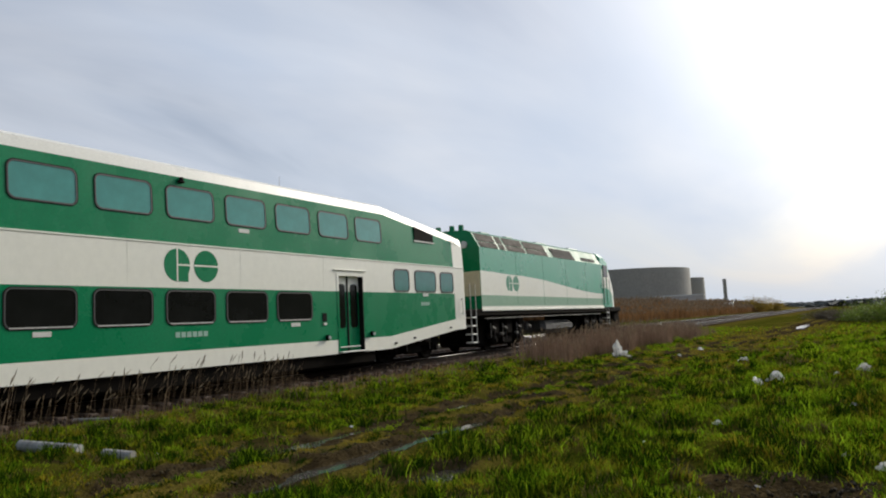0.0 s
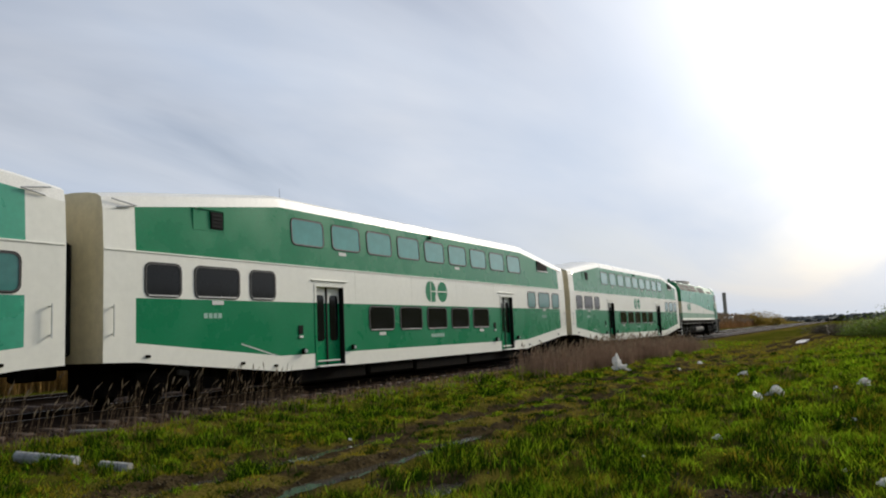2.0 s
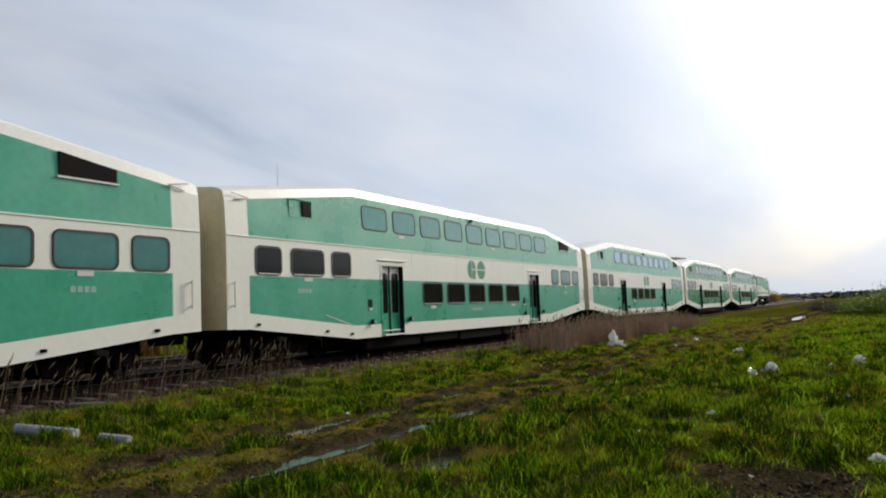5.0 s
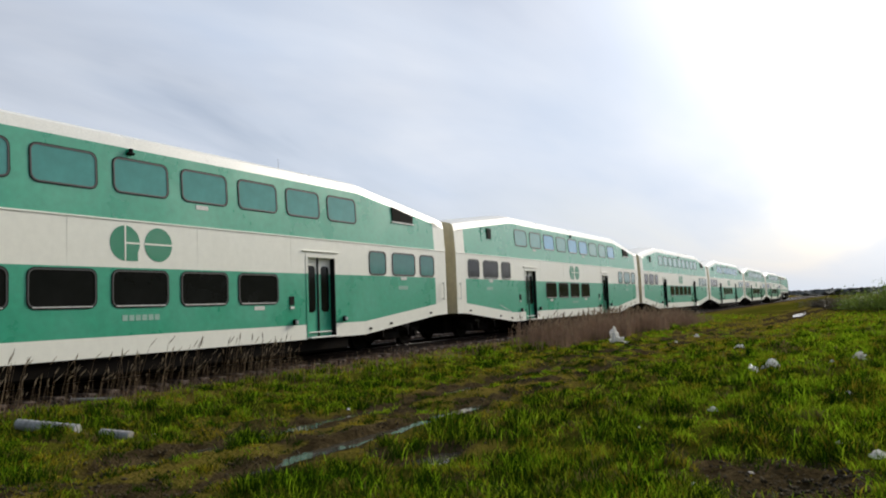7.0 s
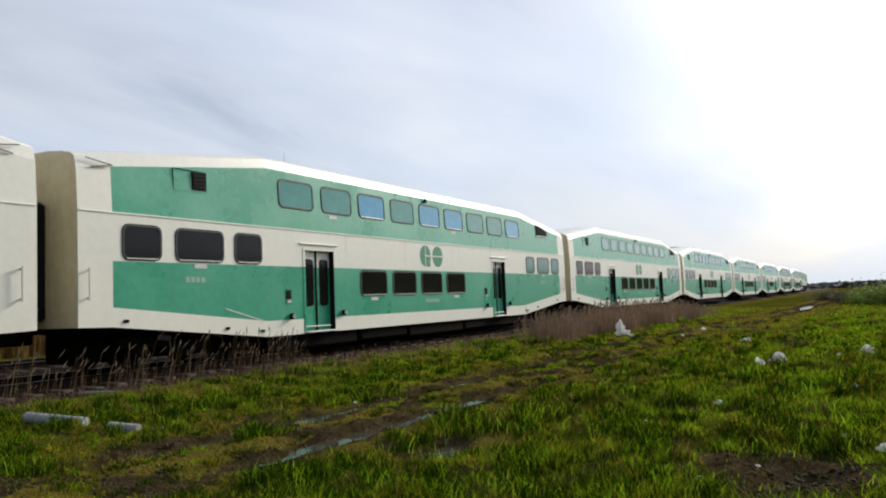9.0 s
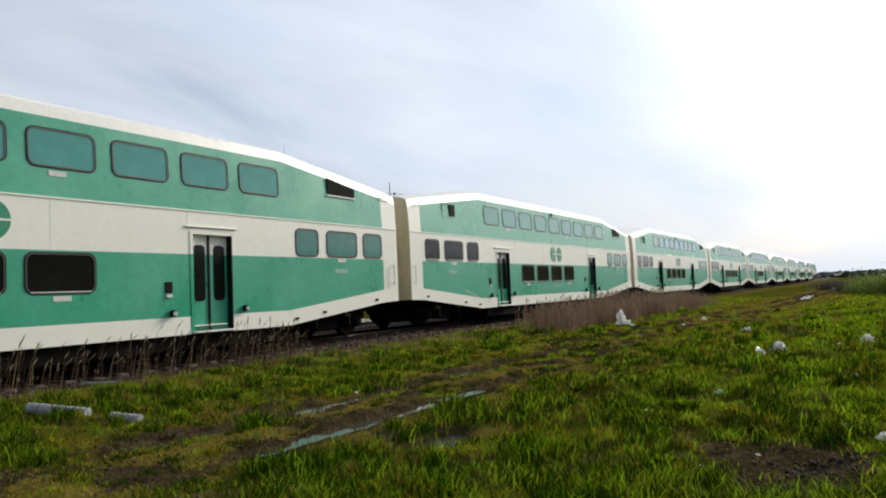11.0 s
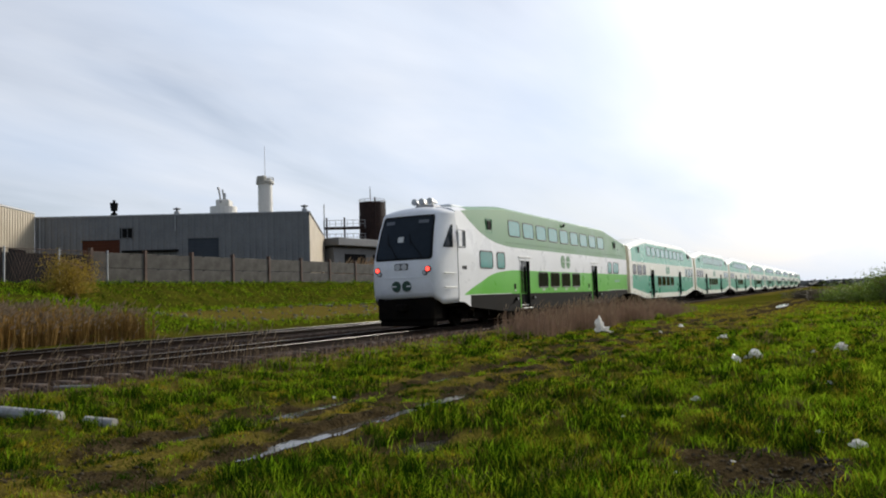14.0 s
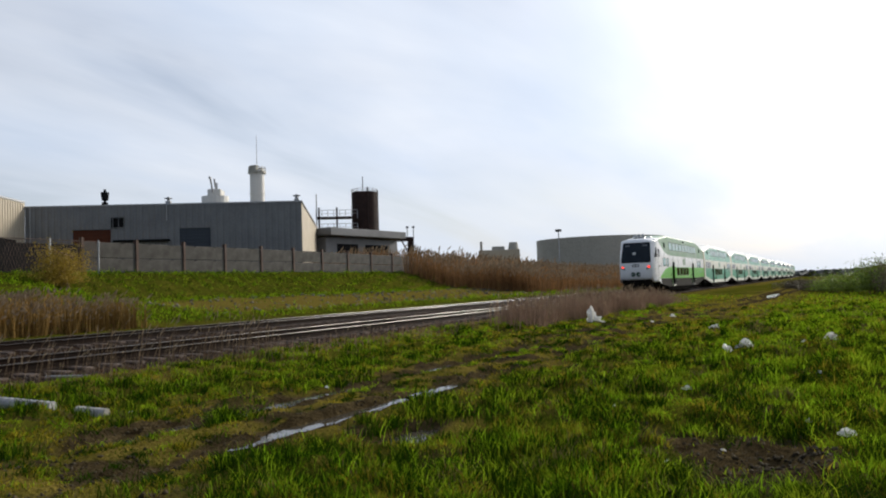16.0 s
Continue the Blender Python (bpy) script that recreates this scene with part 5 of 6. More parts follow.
def make_grass():
    r = np.random.RandomState(8)
    # short thin sward
    n = 420000
    d = 3.0 + 60 * r.rand(n) ** 2.2
    a = np.radians(r.uniform(-6, 64, n))
    x, y = d * np.cos(a), d * np.sin(a)
    soil, gravel, dead = cover_of(x, y)
    lush = 0.9 * waves(x, y, 2.6, 41, 3) + 1.3 * waves(x, y, 0.75, 61, 2)
    right = step01(x * 0.05 - y * 0.22 + 0.62, 0.0, 0.8)
    bare = np.exp(-((y - lane(x) + 0.5) / 2.4) ** 2)
    want = np.clip(0.36 + 0.75 * lush + 0.25 * right - 0.36 * bare, 0.03, 1) * np.clip(1 - 1.2 * soil, 0.02, 1) * np.clip(1 - 1.3 * gravel, 0.01, 1)
    want = np.where((y > 11.9) | off_water(x, y), 0, want)
    k = r.rand(n) < want
    x, y, d, lush, dead = x[k], y[k], d[k], lush[k], dead[k]
    m = len(x)
    tall = (0.02 + 0.05 * np.clip(lush + 0.3, 0, 1.2)) * (1 - 0.55 * np.exp(-((y - lane(x) + 0.5) / 2.4) ** 2)) * r.uniform(0.6, 1.4, m) * (1 + 0.02 * d)
    trod = np.exp(-((y - lane(x)) / 2.7) ** 2)
    kind = np.where(r.rand(m) < 0.06 + 0.22 * dead, 1, np.where(r.rand(m) < 0.2 + 0.68 * trod, 2, 0))
    blades("grass", x, y, tall, (0.0035 + 0.0011 * d) * r.uniform(0.7, 1.3, m), r.uniform(0.3, 1.0, m), [grass_green, grass_dry, grass_moss], kind,
           "short uneven spring grass with dry stalks", "grass", 9)
    # tussocks: fans of blades with gaps between them
    n = 20000
    d = 3.2 + 38 * r.rand(n) ** 1.7
    a = np.radians(r.uniform(-6, 62, n))
    x, y = d * np.cos(a), d * np.sin(a)
    soil, gravel, dead = cover_of(x, y)
    right = step01(x * 0.05 - y * 0.22 + 0.62, 0.0, 0.8)
    strip = np.exp(-((y - 9.4) / 1.1) ** 2)
    lush = waves(x, y, 1.9, 47, 3) + 0.9 * waves(x, y, 0.75, 61, 2)
    trod = np.exp(-((y - lane(x) + 0.5) / 2.4) ** 2)
    want = np.clip(0.22 + 0.75 * lush + 0.38 * right + 0.25 * strip - 0.46 * trod, 0.0, 1) * np.clip(1 - 1.3 * soil, 0, 1) * (y < 11.0)
    want = np.where(off_water(x, y), 0, want)
    k = r.rand(n) < want
    x, y, d, right, trod, dead = x[k], y[k], d[k], right[k], trod[k], dead[k]
    m, per = len(x), 34
    size = r.uniform(0.04, 0.12, m) * (1 + 0.02 * d)
    high = (0.05 + 0.10 * r.rand(m) ** 1.8) * (1 + 0.4 * right) * (1 - 0.45 * trod) * (1 + 0.012 * d)
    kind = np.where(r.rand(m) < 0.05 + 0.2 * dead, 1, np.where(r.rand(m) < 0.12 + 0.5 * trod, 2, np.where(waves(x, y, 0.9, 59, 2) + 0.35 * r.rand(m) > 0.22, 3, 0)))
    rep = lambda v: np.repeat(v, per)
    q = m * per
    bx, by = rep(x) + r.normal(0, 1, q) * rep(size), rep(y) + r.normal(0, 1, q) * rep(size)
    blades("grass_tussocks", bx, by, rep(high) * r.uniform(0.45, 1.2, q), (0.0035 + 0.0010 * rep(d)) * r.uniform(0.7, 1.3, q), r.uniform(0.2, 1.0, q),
           [grass_green, grass_dry, grass_moss, grass_dark_shaded], rep(kind), "scattered tussocks of bright green grass and dark green grass coloured as shaded", "grass", 10)
    # low clumps left standing on the trodden lane, their shade put into the colour
    n = 4200
    x = 4.2 + 24 * r.rand(n) ** 1.5
    y = lane(x) + r.normal(0.0, 1.9, n)
    soil, gravel, dead = cover_of(x, y)
    k = (r.rand(n) < np.clip(0.9 - 0.75 * soil, 0.12, 1) * np.clip(0.5 + waves(x, y, 1.1, 65, 2), 0.08, 1)) & ~off_water(x, y) & (y < 10.6)
    x, y = x[k], y[k]
    m, per = len(x), 50
    size = r.uniform(0.035, 0.10, m) * (1 + 0.012 * np.hypot(x, y))
    high = r.uniform(0.04, 0.10, m)
    q = m * per
    bx, by = rep(x) + r.normal(0, 1, q) * rep(size) * 1.3, rep(y) + r.normal(0, 1, q) * rep(size) * 0.8
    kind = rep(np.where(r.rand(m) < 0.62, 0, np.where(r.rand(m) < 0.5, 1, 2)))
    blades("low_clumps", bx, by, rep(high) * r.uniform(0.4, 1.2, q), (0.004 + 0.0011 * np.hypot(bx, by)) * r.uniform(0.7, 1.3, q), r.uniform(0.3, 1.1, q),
           [grass_dark_shaded, grass_moss, grass_green], kind, "low clumps of grass and moss on the trodden lane, many coloured dark as shaded", "grass", 11)
    # a few tall tufts in the ruts
    n = 560
    tx, ty = [], []
    while len(tx) < n:
        q = 3.5 + 22 * r.rand() ** 1.5
        w = radians(r.uniform(-4, 60))
        cx, cy = q * math.cos(w), q * math.sin(w)
        if cy < 10.5 and abs(cy - lane(cx) + 0.25) > 1.15 and cover_of(np.array([cx]), np.array([cy]))[0][0] < 0.55:
            tx.append(cx)
            ty.append(cy)
    # two broad tufts beside the ruts, each of several crowns
    for bx, by in ((6.72, 6.33), (4.98, 4.51), (5.2, 4.35)):
        tx += [bx + r.normal(0, 0.14) for _ in range(7)]
        ty += [by + r.normal(0, 0.08) for _ in range(7)]
    per = 80
    cx, cy = np.repeat(tx, per), np.repeat(ty, per)
    s = np.repeat(r.uniform(0.06, 0.17, len(tx)), per)
    x, y = cx + r.normal(0, 1, len(cx)) * s, cy + r.normal(0, 1, len(cx)) * s
    h = np.repeat(r.uniform(0.09, 0.23, len(tx)), per) * r.uniform(0.5, 1.15, len(cx))
    blades("grass_tufts", x, y, h, 0.005 + 0.0008 * np.hypot(x, y), r.uniform(0.1, 0.8, len(x)), [grass_green, grass_dark_shaded], (r.rand(len(x)) < 0.72).astype(int),
           "taller tufts of dark green grass with shade in the colour", "grass", 12, segs=3)
    # grass on the bank beyond the tracks; more dark blades upslope paint its shade
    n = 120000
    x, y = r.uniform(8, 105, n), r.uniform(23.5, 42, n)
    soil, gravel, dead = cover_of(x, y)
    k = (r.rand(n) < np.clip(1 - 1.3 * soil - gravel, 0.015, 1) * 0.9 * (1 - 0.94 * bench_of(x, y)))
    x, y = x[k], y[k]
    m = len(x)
    blades("bank_grass", x, y, (0.07 + 0.34 * np.clip(waves(x, y, 1.9, 57, 3) + 0.25, 0, 1)) * r.uniform(0.6, 1.3, m), r.uniform(0.02, 0.05, m), r.uniform(0.5, 1.3, m), [grass_green, grass_dark_shaded], (r.rand(m) < np.where(y > 34.0, 0.55, 0.25)).astype(int),
           "green grass on the bank under the concrete wall, partly coloured as shaded", "grass", 14)


make_grass()


def reeds(name, x, y, tall, wide, plume, label, seed, mats, leaf=True, slant=0.0):
    """Upright dead stalks, crossed ribbons with feathery heads and a few hanging leaves."""
    r = np.random.RandomState(seed)
    n = len(x)
    z = ground_height(x, y) - 0.03
    lx, ly = r.normal(0.03 + slant, 0.09, n) * tall, r.normal(0.0, 0.09, n) * tall
    V, F, M = [], [], []
    off = 0
    top = np.stack([x + lx, y + ly, z + tall], -1)
    bot = np.stack([x, y, z], -1)

    def ribbon(p, q, w0, w1, ang, mat):
        nonlocal off
        k = len(p)
        d = np.stack([np.cos(ang), np.sin(ang), np.zeros(k)], -1)
        v = np.stack([p - d * w0[:, None], p + d * w0[:, None], q + d * w1[:, None], q - d * w1[:, None]], 1).reshape(-1, 3)
        b = off + np.arange(k) * 4
        V.append(v)
        F.append(np.stack([b, b + 1, b + 2, b + 3], -1))
        M.append(np.full(k, mat))
        off += 4 * k

    ang = r.uniform(0, math.pi, n)
    ribbon(bot, top, wide, wide * 0.5, ang, 0)
    if plume:
        k = r.rand(n) < plume
        p = top[k]
        side = np.stack([r.normal(0.08, 0.07, k.sum()), r.normal(-0.02, 0.05, k.sum()), np.zeros(k.sum())], -1) * tall[k][:, None]
        mid = p + side * 0.5 + np.array([0, 0, 1]) * (tall[k] * 0.09)[:, None]
        tip = p + side + np.array([0, 0, 1]) * (tall[k] * 0.18)[:, None]
        for a in (0, 1.57):
            ribbon(p, mid, wide[k] * 0.7, wide[k] * 2.4, ang[k] + a, 1)
            ribbon(mid, tip, wide[k] * 2.4, wide[k] * 0.4, ang[k] + a, 1)
    if leaf:
        for _ in range(2):
            k = r.rand(n) < 0.7
            t = r.uniform(0.25, 0.8, k.sum())[:, None]
            p = bot[k] * (1 - t) + top[k] * t
            w = r.uniform(0, 6.28, k.sum())
            q = p + np.stack([np.cos(w) * 0.16, np.sin(w) * 0.16, r.uniform(-0.05, 0.14, k.sum())], -1) * tall[k][:, None]
            ribbon(p, q, wide[k] * 1.1, wide[k] * 0.2, w + 1.57, 0)
    return cloud(name, np.concatenate(V), np.concatenate(F), mats, label, "reeds", np.concatenate(M))


def make_reeds():
    r = np.random.RandomState(17)
    # plumed stand along the ballast
    n = 270
    x = r.uniform(5.0, 12.8, n)
    y = np.clip(r.normal(10.6, 0.35, n) + 0.02 * x, 9.6, 11.4)
    x = np.concatenate([x, r.uniform(12, 19, 60)])
    y = np.concatenate([y, r.uniform(10.4, 11.3, 60)])
    tall = np.where(x < 12.8, 0.30 + 0.58 * r.rand(len(x)) ** 1.3, r.uniform(0.12, 0.32, len(x)))
    reeds("plumed_reeds", x, y, tall, r.uniform(0.0035, 0.0065, len(x)), 0.6, "dry plumed reeds beside the ballast", 18, [reed_dark, plume_tan], slant=0.14)
    # grey-brown brush beside the track
    n = 7500
    t = r.rand(n)
    x = 23.5 + 24 * t + r.normal(0, 0.8, n)
    y = 8.4 + 1.9 * r.rand(n) - 0.7 * (t - 0.2) + 0.3 * np.sin(x)
    y = np.minimum(y, 11.3)
    tall = r.uniform(0.5, 1.25, n) * (1 - 0.45 * np.abs(t - 0.4)) * (1 - 0.3 * np.abs(y - 9.3))
    reeds("dead_brush", x, y, tall, r.uniform(0.004, 0.010, n), 0.2, "grey-brown dead weed stalks beside the track", 19, [twig_grey, plume_tan])
    # thin weeds along the foot of the ballast
    n = 700
    x, y = r.uniform(12, 24, n), r.uniform(9.6, 11.2, n)
    reeds("thin_weeds", x, y, r.uniform(0.1, 0.32, n), r.uniform(0.004, 0.007, n), 0.1, "thin dry weeds at the ballast foot", 20, [twig_grey, plume_tan])
    # reed bed on the mound
    n = 15000
    y = 23.2 + 6.5 * r.rand(n) ** 1.3
    x = r.uniform(2, 20.5, n) - 0.55 * (y - 24) + 1.1 * np.sin(1.3 * y) * r.rand(n)
    reeds("mound_reeds", x, y, r.uniform(0.45, 1.0, n) * (1 + 0.25 * waves(x, y, 3.0, 53, 2)), r.uniform(0.010, 0.022, n), 0.3, "tan dead reed bed on the mound beyond the tracks", 21, [reed_tan, plume_tan])
    # wide reed field
    n = 36000
    x = 70 + 190 * r.rand(n) ** 1.5
    y = 24.0 + 26 * r.rand(n) ** 1.3 + np.maximum(0, 84 - x) * 0.35 * r.rand(n)
    ok = ~((y > 40.5) & (y < 43) & (x < 112))
    x, y = x[ok], y[ok]
    d = np.hypot(x, y)
    reeds("reed_field", x, y, r.uniform(1.5, 2.6, len(x)) * (1 + 0.2 * waves(x, y, 14, 51, 2)) * (1 - 0.4 * (1 - step01(y, 23.5, 30))), 0.00035 * d * r.uniform(0.7, 1.3, len(x)), 0.35,
          "wide field of rust-brown dead reeds", 22, [reed_rust, plume_tan])


reed_rust = surface("rust_reed", (0.36, 0.20, 0.085), 0.8, other=(0.24, 0.13, 0.055), spec=0.1, scale=0.12, grain=2, amount=0.9, island=0.4, through=0.2)
make_reeds()
r2 = np.random.RandomState(33)
n = 620
sx, sy = 26 + 45 * r2.rand(n), r2.uniform(24.5, 33.5, n)
rubble = surface("pale_rubble", (0.13, 0.115, 0.095), 0.85, other=(0.09, 0.08, 0.065), scale=1, amount=0.9, island=0.6, spec=0.2)
chips("rubble", np.stack([sx, sy, ground_height(sx, sy)], -1), 0.11, rubble, "scattered pale rubble on the bare bench beyond the tracks", "rubble", 34)


def shrub(name, at, tall, wide, leaf_mat, n_leaf, leaf, label, seed, stems=7, bare=0.0):
    r = np.random.RandomState(seed)
    x0, y0, z0 = at
    ob = thing(name, label, "shrub", at=(x0, y0, z0))
    b = Build()
    tips = []
    for i in range(stems):
        a = r.uniform(0, 6.28)
        p = Vector((r.normal(0, 0.1) * wide, r.normal(0, 0.1) * wide, -0.1))
        q = Vector((math.cos(a) * wide * r.uniform(0.1, 0.4), math.sin(a) * wide * r.uniform(0.1, 0.4), tall * r.uniform(0.5, 0.9)))
        mid = (p + q) / 2 + Vector((r.normal(0, 0.08), r.normal(0, 0.08), 0)) * wide
        b.tube(p, mid, 0.018 * tall, 0.012 * tall, 6)
        b.tube(mid, q, 0.012 * tall, 0.004 * tall, 6)
        tips += [mid, q]
        for _ in range(5):
            t = r.uniform(0.2, 1.0)
            s = mid.lerp(q, t)
            e = s + Vector((r.normal(0, 0.22) * wide, r.normal(0, 0.22) * wide, r.uniform(0.02, 0.22) * tall))
            b.tube(s, e, 0.006 * tall, 0.002 * tall, 4)
            tips.append(e)
            tips.append(s.lerp(e, 0.6))
    part("branchwork", b, twig_grey, ob)
    tips = np.array([tuple(t) for t in tips])
    c = tips[r.randint(0, len(tips), n_leaf)] + r.normal(0, 1, (n_leaf, 3)) * np.array([wide, wide, tall]) * 0.085
    c[:, 2] = np.maximum(c[:, 2] * r.uniform(0.2, 1.05, n_leaf), 0.04 * tall)
    u = r.normal(0, 1, (n_leaf, 3))
    u /= np.linalg.norm(u, axis=1, keepdims=True)
    w = np.cross(u, r.normal(0, 1, (n_leaf, 3)))
    w /= np.linalg.norm(w, axis=1, keepdims=True)
    s = leaf * r.uniform(0.6, 1.3, (n_leaf, 1))
    v = np.stack([c - u * s, c + w * s * 0.5, c + u * s, c - w * s * 0.5], 1).reshape(-1, 3)
    f = (np.arange(n_leaf) * 4)[:, None] + np.arange(4)
    cloud("crown", v, f, leaf_mat, "", "", parent=ob)
    return ob


leaf_yellow = surface("young_yellow_leaves", (0.34, 0.235, 0.035), 0.6, other=(0.22, 0.165, 0.03), scale=1, amount=0.8, island=0.4, through=0.4, spec=0.15)
leaf_green = surface("spring_leaves", (0.17, 0.25, 0.03), 0.6, other=(0.10, 0.14, 0.02), scale=0.8, amount=0.9, island=0.45, through=0.4)
leaf_dark = surface("dark_scrub", (0.10, 0.085, 0.05), 0.7, other=(0.13, 0.10, 0.06), scale=0.5, amount=0.9, island=0.4, through=0.2)


def polar(az, r):
    return r * math.cos(radians(az)), r * math.sin(radians(az))


def gz(x, y):
    return float(ground_height(np.array([x]), np.array([y]))[0])


for k, (az, rr, tall, wide, mat, n) in enumerate((
        (53.4, 46.5, 2.6, 3.0, leaf_yellow, 8000), (-1.2, 62, 1.9, 3.2, leaf_green, 5200), (-2.8, 58, 2.8, 3.0, leaf_green, 5200),
        (-4.4, 55, 2.6, 3.4, leaf_dark, 4500), (0.6, 72, 1.3, 3.2, leaf_dark, 4000), (1.6, 84, 1.1, 3.6, leaf_dark, 3800), (-0.2, 66, 1.5, 2.8, leaf_green, 4000),
        (6.4, 215, 4.0, 9.0, leaf_yellow, 2600), (5.3, 220, 3.2, 6.0, leaf_yellow, 1800), (17.4, 150, 2.6, 5.0, leaf_yellow, 1500), (-6.2, 60, 3.4, 4.0, leaf_dark, 2200))):
    px, py = polar(az, rr)
    shrub("shrub", (px, py, gz(px, py)), tall, wide, mat, n, 0.022 + 0.0007 * rr,
          {"young_yellow_leaves": "yellow-green budding shrub on open ground", "spring_leaves": "bright green spring shrub in the field", "dark_scrub": "dark half-bare scrub bush in the field"}[mat.name], 60 + k)


# distance haze is painted into the woods as a lighter grey
wood_haze = surface("hazy_far_woods", (0.12, 0.13, 0.12), 0.8, other=(0.16, 0.165, 0.15), scale=0.05, amount=0.8, spec=0.05)


def far_woods():
    r = np.random.RandomState(77)
    n = 9000
    az = np.radians(r.uniform(-16, 10.5, n))
    d = r.uniform(420, 640, n)
    x, y = d * np.cos(az), d * np.sin(az)
    h = 2.3 + 1.2 * waves(x, y, 60, 71, 3)
    c = np.stack([x, y, h * r.rand(n)], -1)
    u = r.normal(0, 1, (n, 3))
    w = r.normal(0, 1, (n, 3))
    u, w = u * np.array([1.6, 1.6, 0.6]), w * np.array([1.6, 1.6, 0.6])
    v = np.stack([c - u, c + w, c + u, c - w], 1).reshape(-1, 3)
    f = (np.arange(n) * 4)[:, None] + np.arange(4)
    cloud("far_woods", v, f, wood_haze, "low line of distant woods with haze put into the colour", "trees")


far_woods()


# ---- concrete wall, gate and works ----
concrete = surface("precast_concrete", (0.062, 0.058, 0.050), 0.85, other=(0.032, 0.029, 0.025), scale=1.3, grain=14, amount=0.8, bump=0.15, streak=0.3)
rust_steel = surface("rusty_post", (0.10, 0.055, 0.038), 0.8, other=(0.06, 0.035, 0.028), scale=4, amount=0.8)
galv = surface("galvanised_steel", (0.35, 0.36, 0.37), 0.5, 0.6, other=(0.25, 0.25, 0.26), scale=4, amount=0.6)
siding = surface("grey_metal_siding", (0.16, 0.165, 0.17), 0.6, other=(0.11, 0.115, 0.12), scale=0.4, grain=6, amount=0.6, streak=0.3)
# warm sunlight is put into this beige; the shaded front stays grey
siding_sunlit = surface("beige_metal_siding", (0.42, 0.36, 0.27), 0.55, other=(0.34, 0.29, 0.21), scale=0.5, amount=0.6, streak=0.2)
rust_door = surface("rust_red_door", (0.095, 0.026, 0.010), 0.7, spec=0.2, other=(0.06, 0.02, 0.01), scale=2, amount=0.7, streak=0.3)
slate_door = surface("slate_grey_door", (0.05, 0.06, 0.075), 0.6, spec=0.2, other=(0.04, 0.048, 0.06), scale=2, amount=0.6)
# near-black for the unlit inside of openings, and for some dark fittings
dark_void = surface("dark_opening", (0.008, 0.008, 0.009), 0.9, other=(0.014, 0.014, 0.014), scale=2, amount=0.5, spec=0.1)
silo_brown = surface("brown_silo_steel", (0.022, 0.012, 0.010), 0.7, spec=0.15, other=(0.045, 0.026, 0.02), scale=1.5, amount=0.8, streak=0.3)
tank_grey = surface("pale_tank_paint", (0.34, 0.325, 0.28), 0.6, other=(0.29, 0.28, 0.24), scale=0.3, grain=2, amount=0.6, streak=0.2)
roof_pale = surface("pale_roof_sheet", (0.62, 0.60, 0.55), 0.45, other=(0.5, 0.48, 0.44), scale=0.6, amount=0.6)
WALL_Y = 42.0
wall = tagged(new("wall_north"), "stained precast concrete panel wall with rusty posts", "wall", kind="structure")
posts_at = [36.3 + 4.23 * i for i in range(-1, 18)]
panel = Build()
panel.box(0.0, 4.03, -0.07, 0.07, 0.0, 1.0, 0, 0.02)
# near-black blocks on the face paint the darkness of the panel's pockets
for px in (1.0, 3.0):
    panel.box(px - 0.12, px + 0.12, -0.08, -0.06, 0.94, 1.0, 1)
panel_me = panel.data("panel", [concrete, dark_void])
post = Build()
for a, c, d, e in ((-0.09, 0.09, -0.14, -0.115), (-0.09, 0.09, 0.115, 0.14), (-0.012, 0.012, -0.115, 0.115)):
    post.box(a, c, d, e, -0.4, 2.25)
post_me = post.data("post", [rust_steel])
for i, px in enumerate(posts_at):
    base = 3.02 - 0.16 * step01(px, 45, 80)
    part("post", post_me, None, wall, at=(px, WALL_Y, base))
    if i < len(posts_at) - 1:
        for k in range(2):
            part("panel", panel_me, None, wall, at=(px + 0.1, WALL_Y, base - 0.05 + 1.03 * k))

gate = thing("chain_link_fence", "dark chain-link fence panels with steel posts", "fence")
for px in (33.0, 29.6, 26.2, 22.8, 19.4, 16.0):
    b = Build()
    b.tube((px, 41.6, 2.6), (px, 41.6, 5.1), 0.06, 0.06, 8)
    part("fence_post", b, galv, gate, "galvanised steel post")
    b = Build()
    for k in range(17):
        xx = px - 3.4 + 0.2 * k
        b.tube((xx, 41.6, 2.75), (xx + (0.9 if k < 13 else 0.2), 41.6, 5.0), 0.008, 0.008, 3, caps=False)
        b.tube((xx, 41.6, 5.0), (xx + (0.9 if k < 13 else 0.2), 41.6, 2.75), 0.008, 0.008, 3, caps=False)
    b.tube((px - 3.4, 41.6, 5.0), (px, 41.6, 5.0), 0.025, 0.025, 6)
    part("mesh", b, rust_steel, gate)
b = Build()
b.box(14, 36.0, 43.4, 43.5, 2.8, 4.9)
lone("screen_hoarding", b, dark_void, "dark boarded screen behind the chain-link fence", "fence")

# works hall: origin at its near corner, x along the front, y along the sunlit end
HALL = pose(61.1, 47.0, 0, 0, 0, 122)


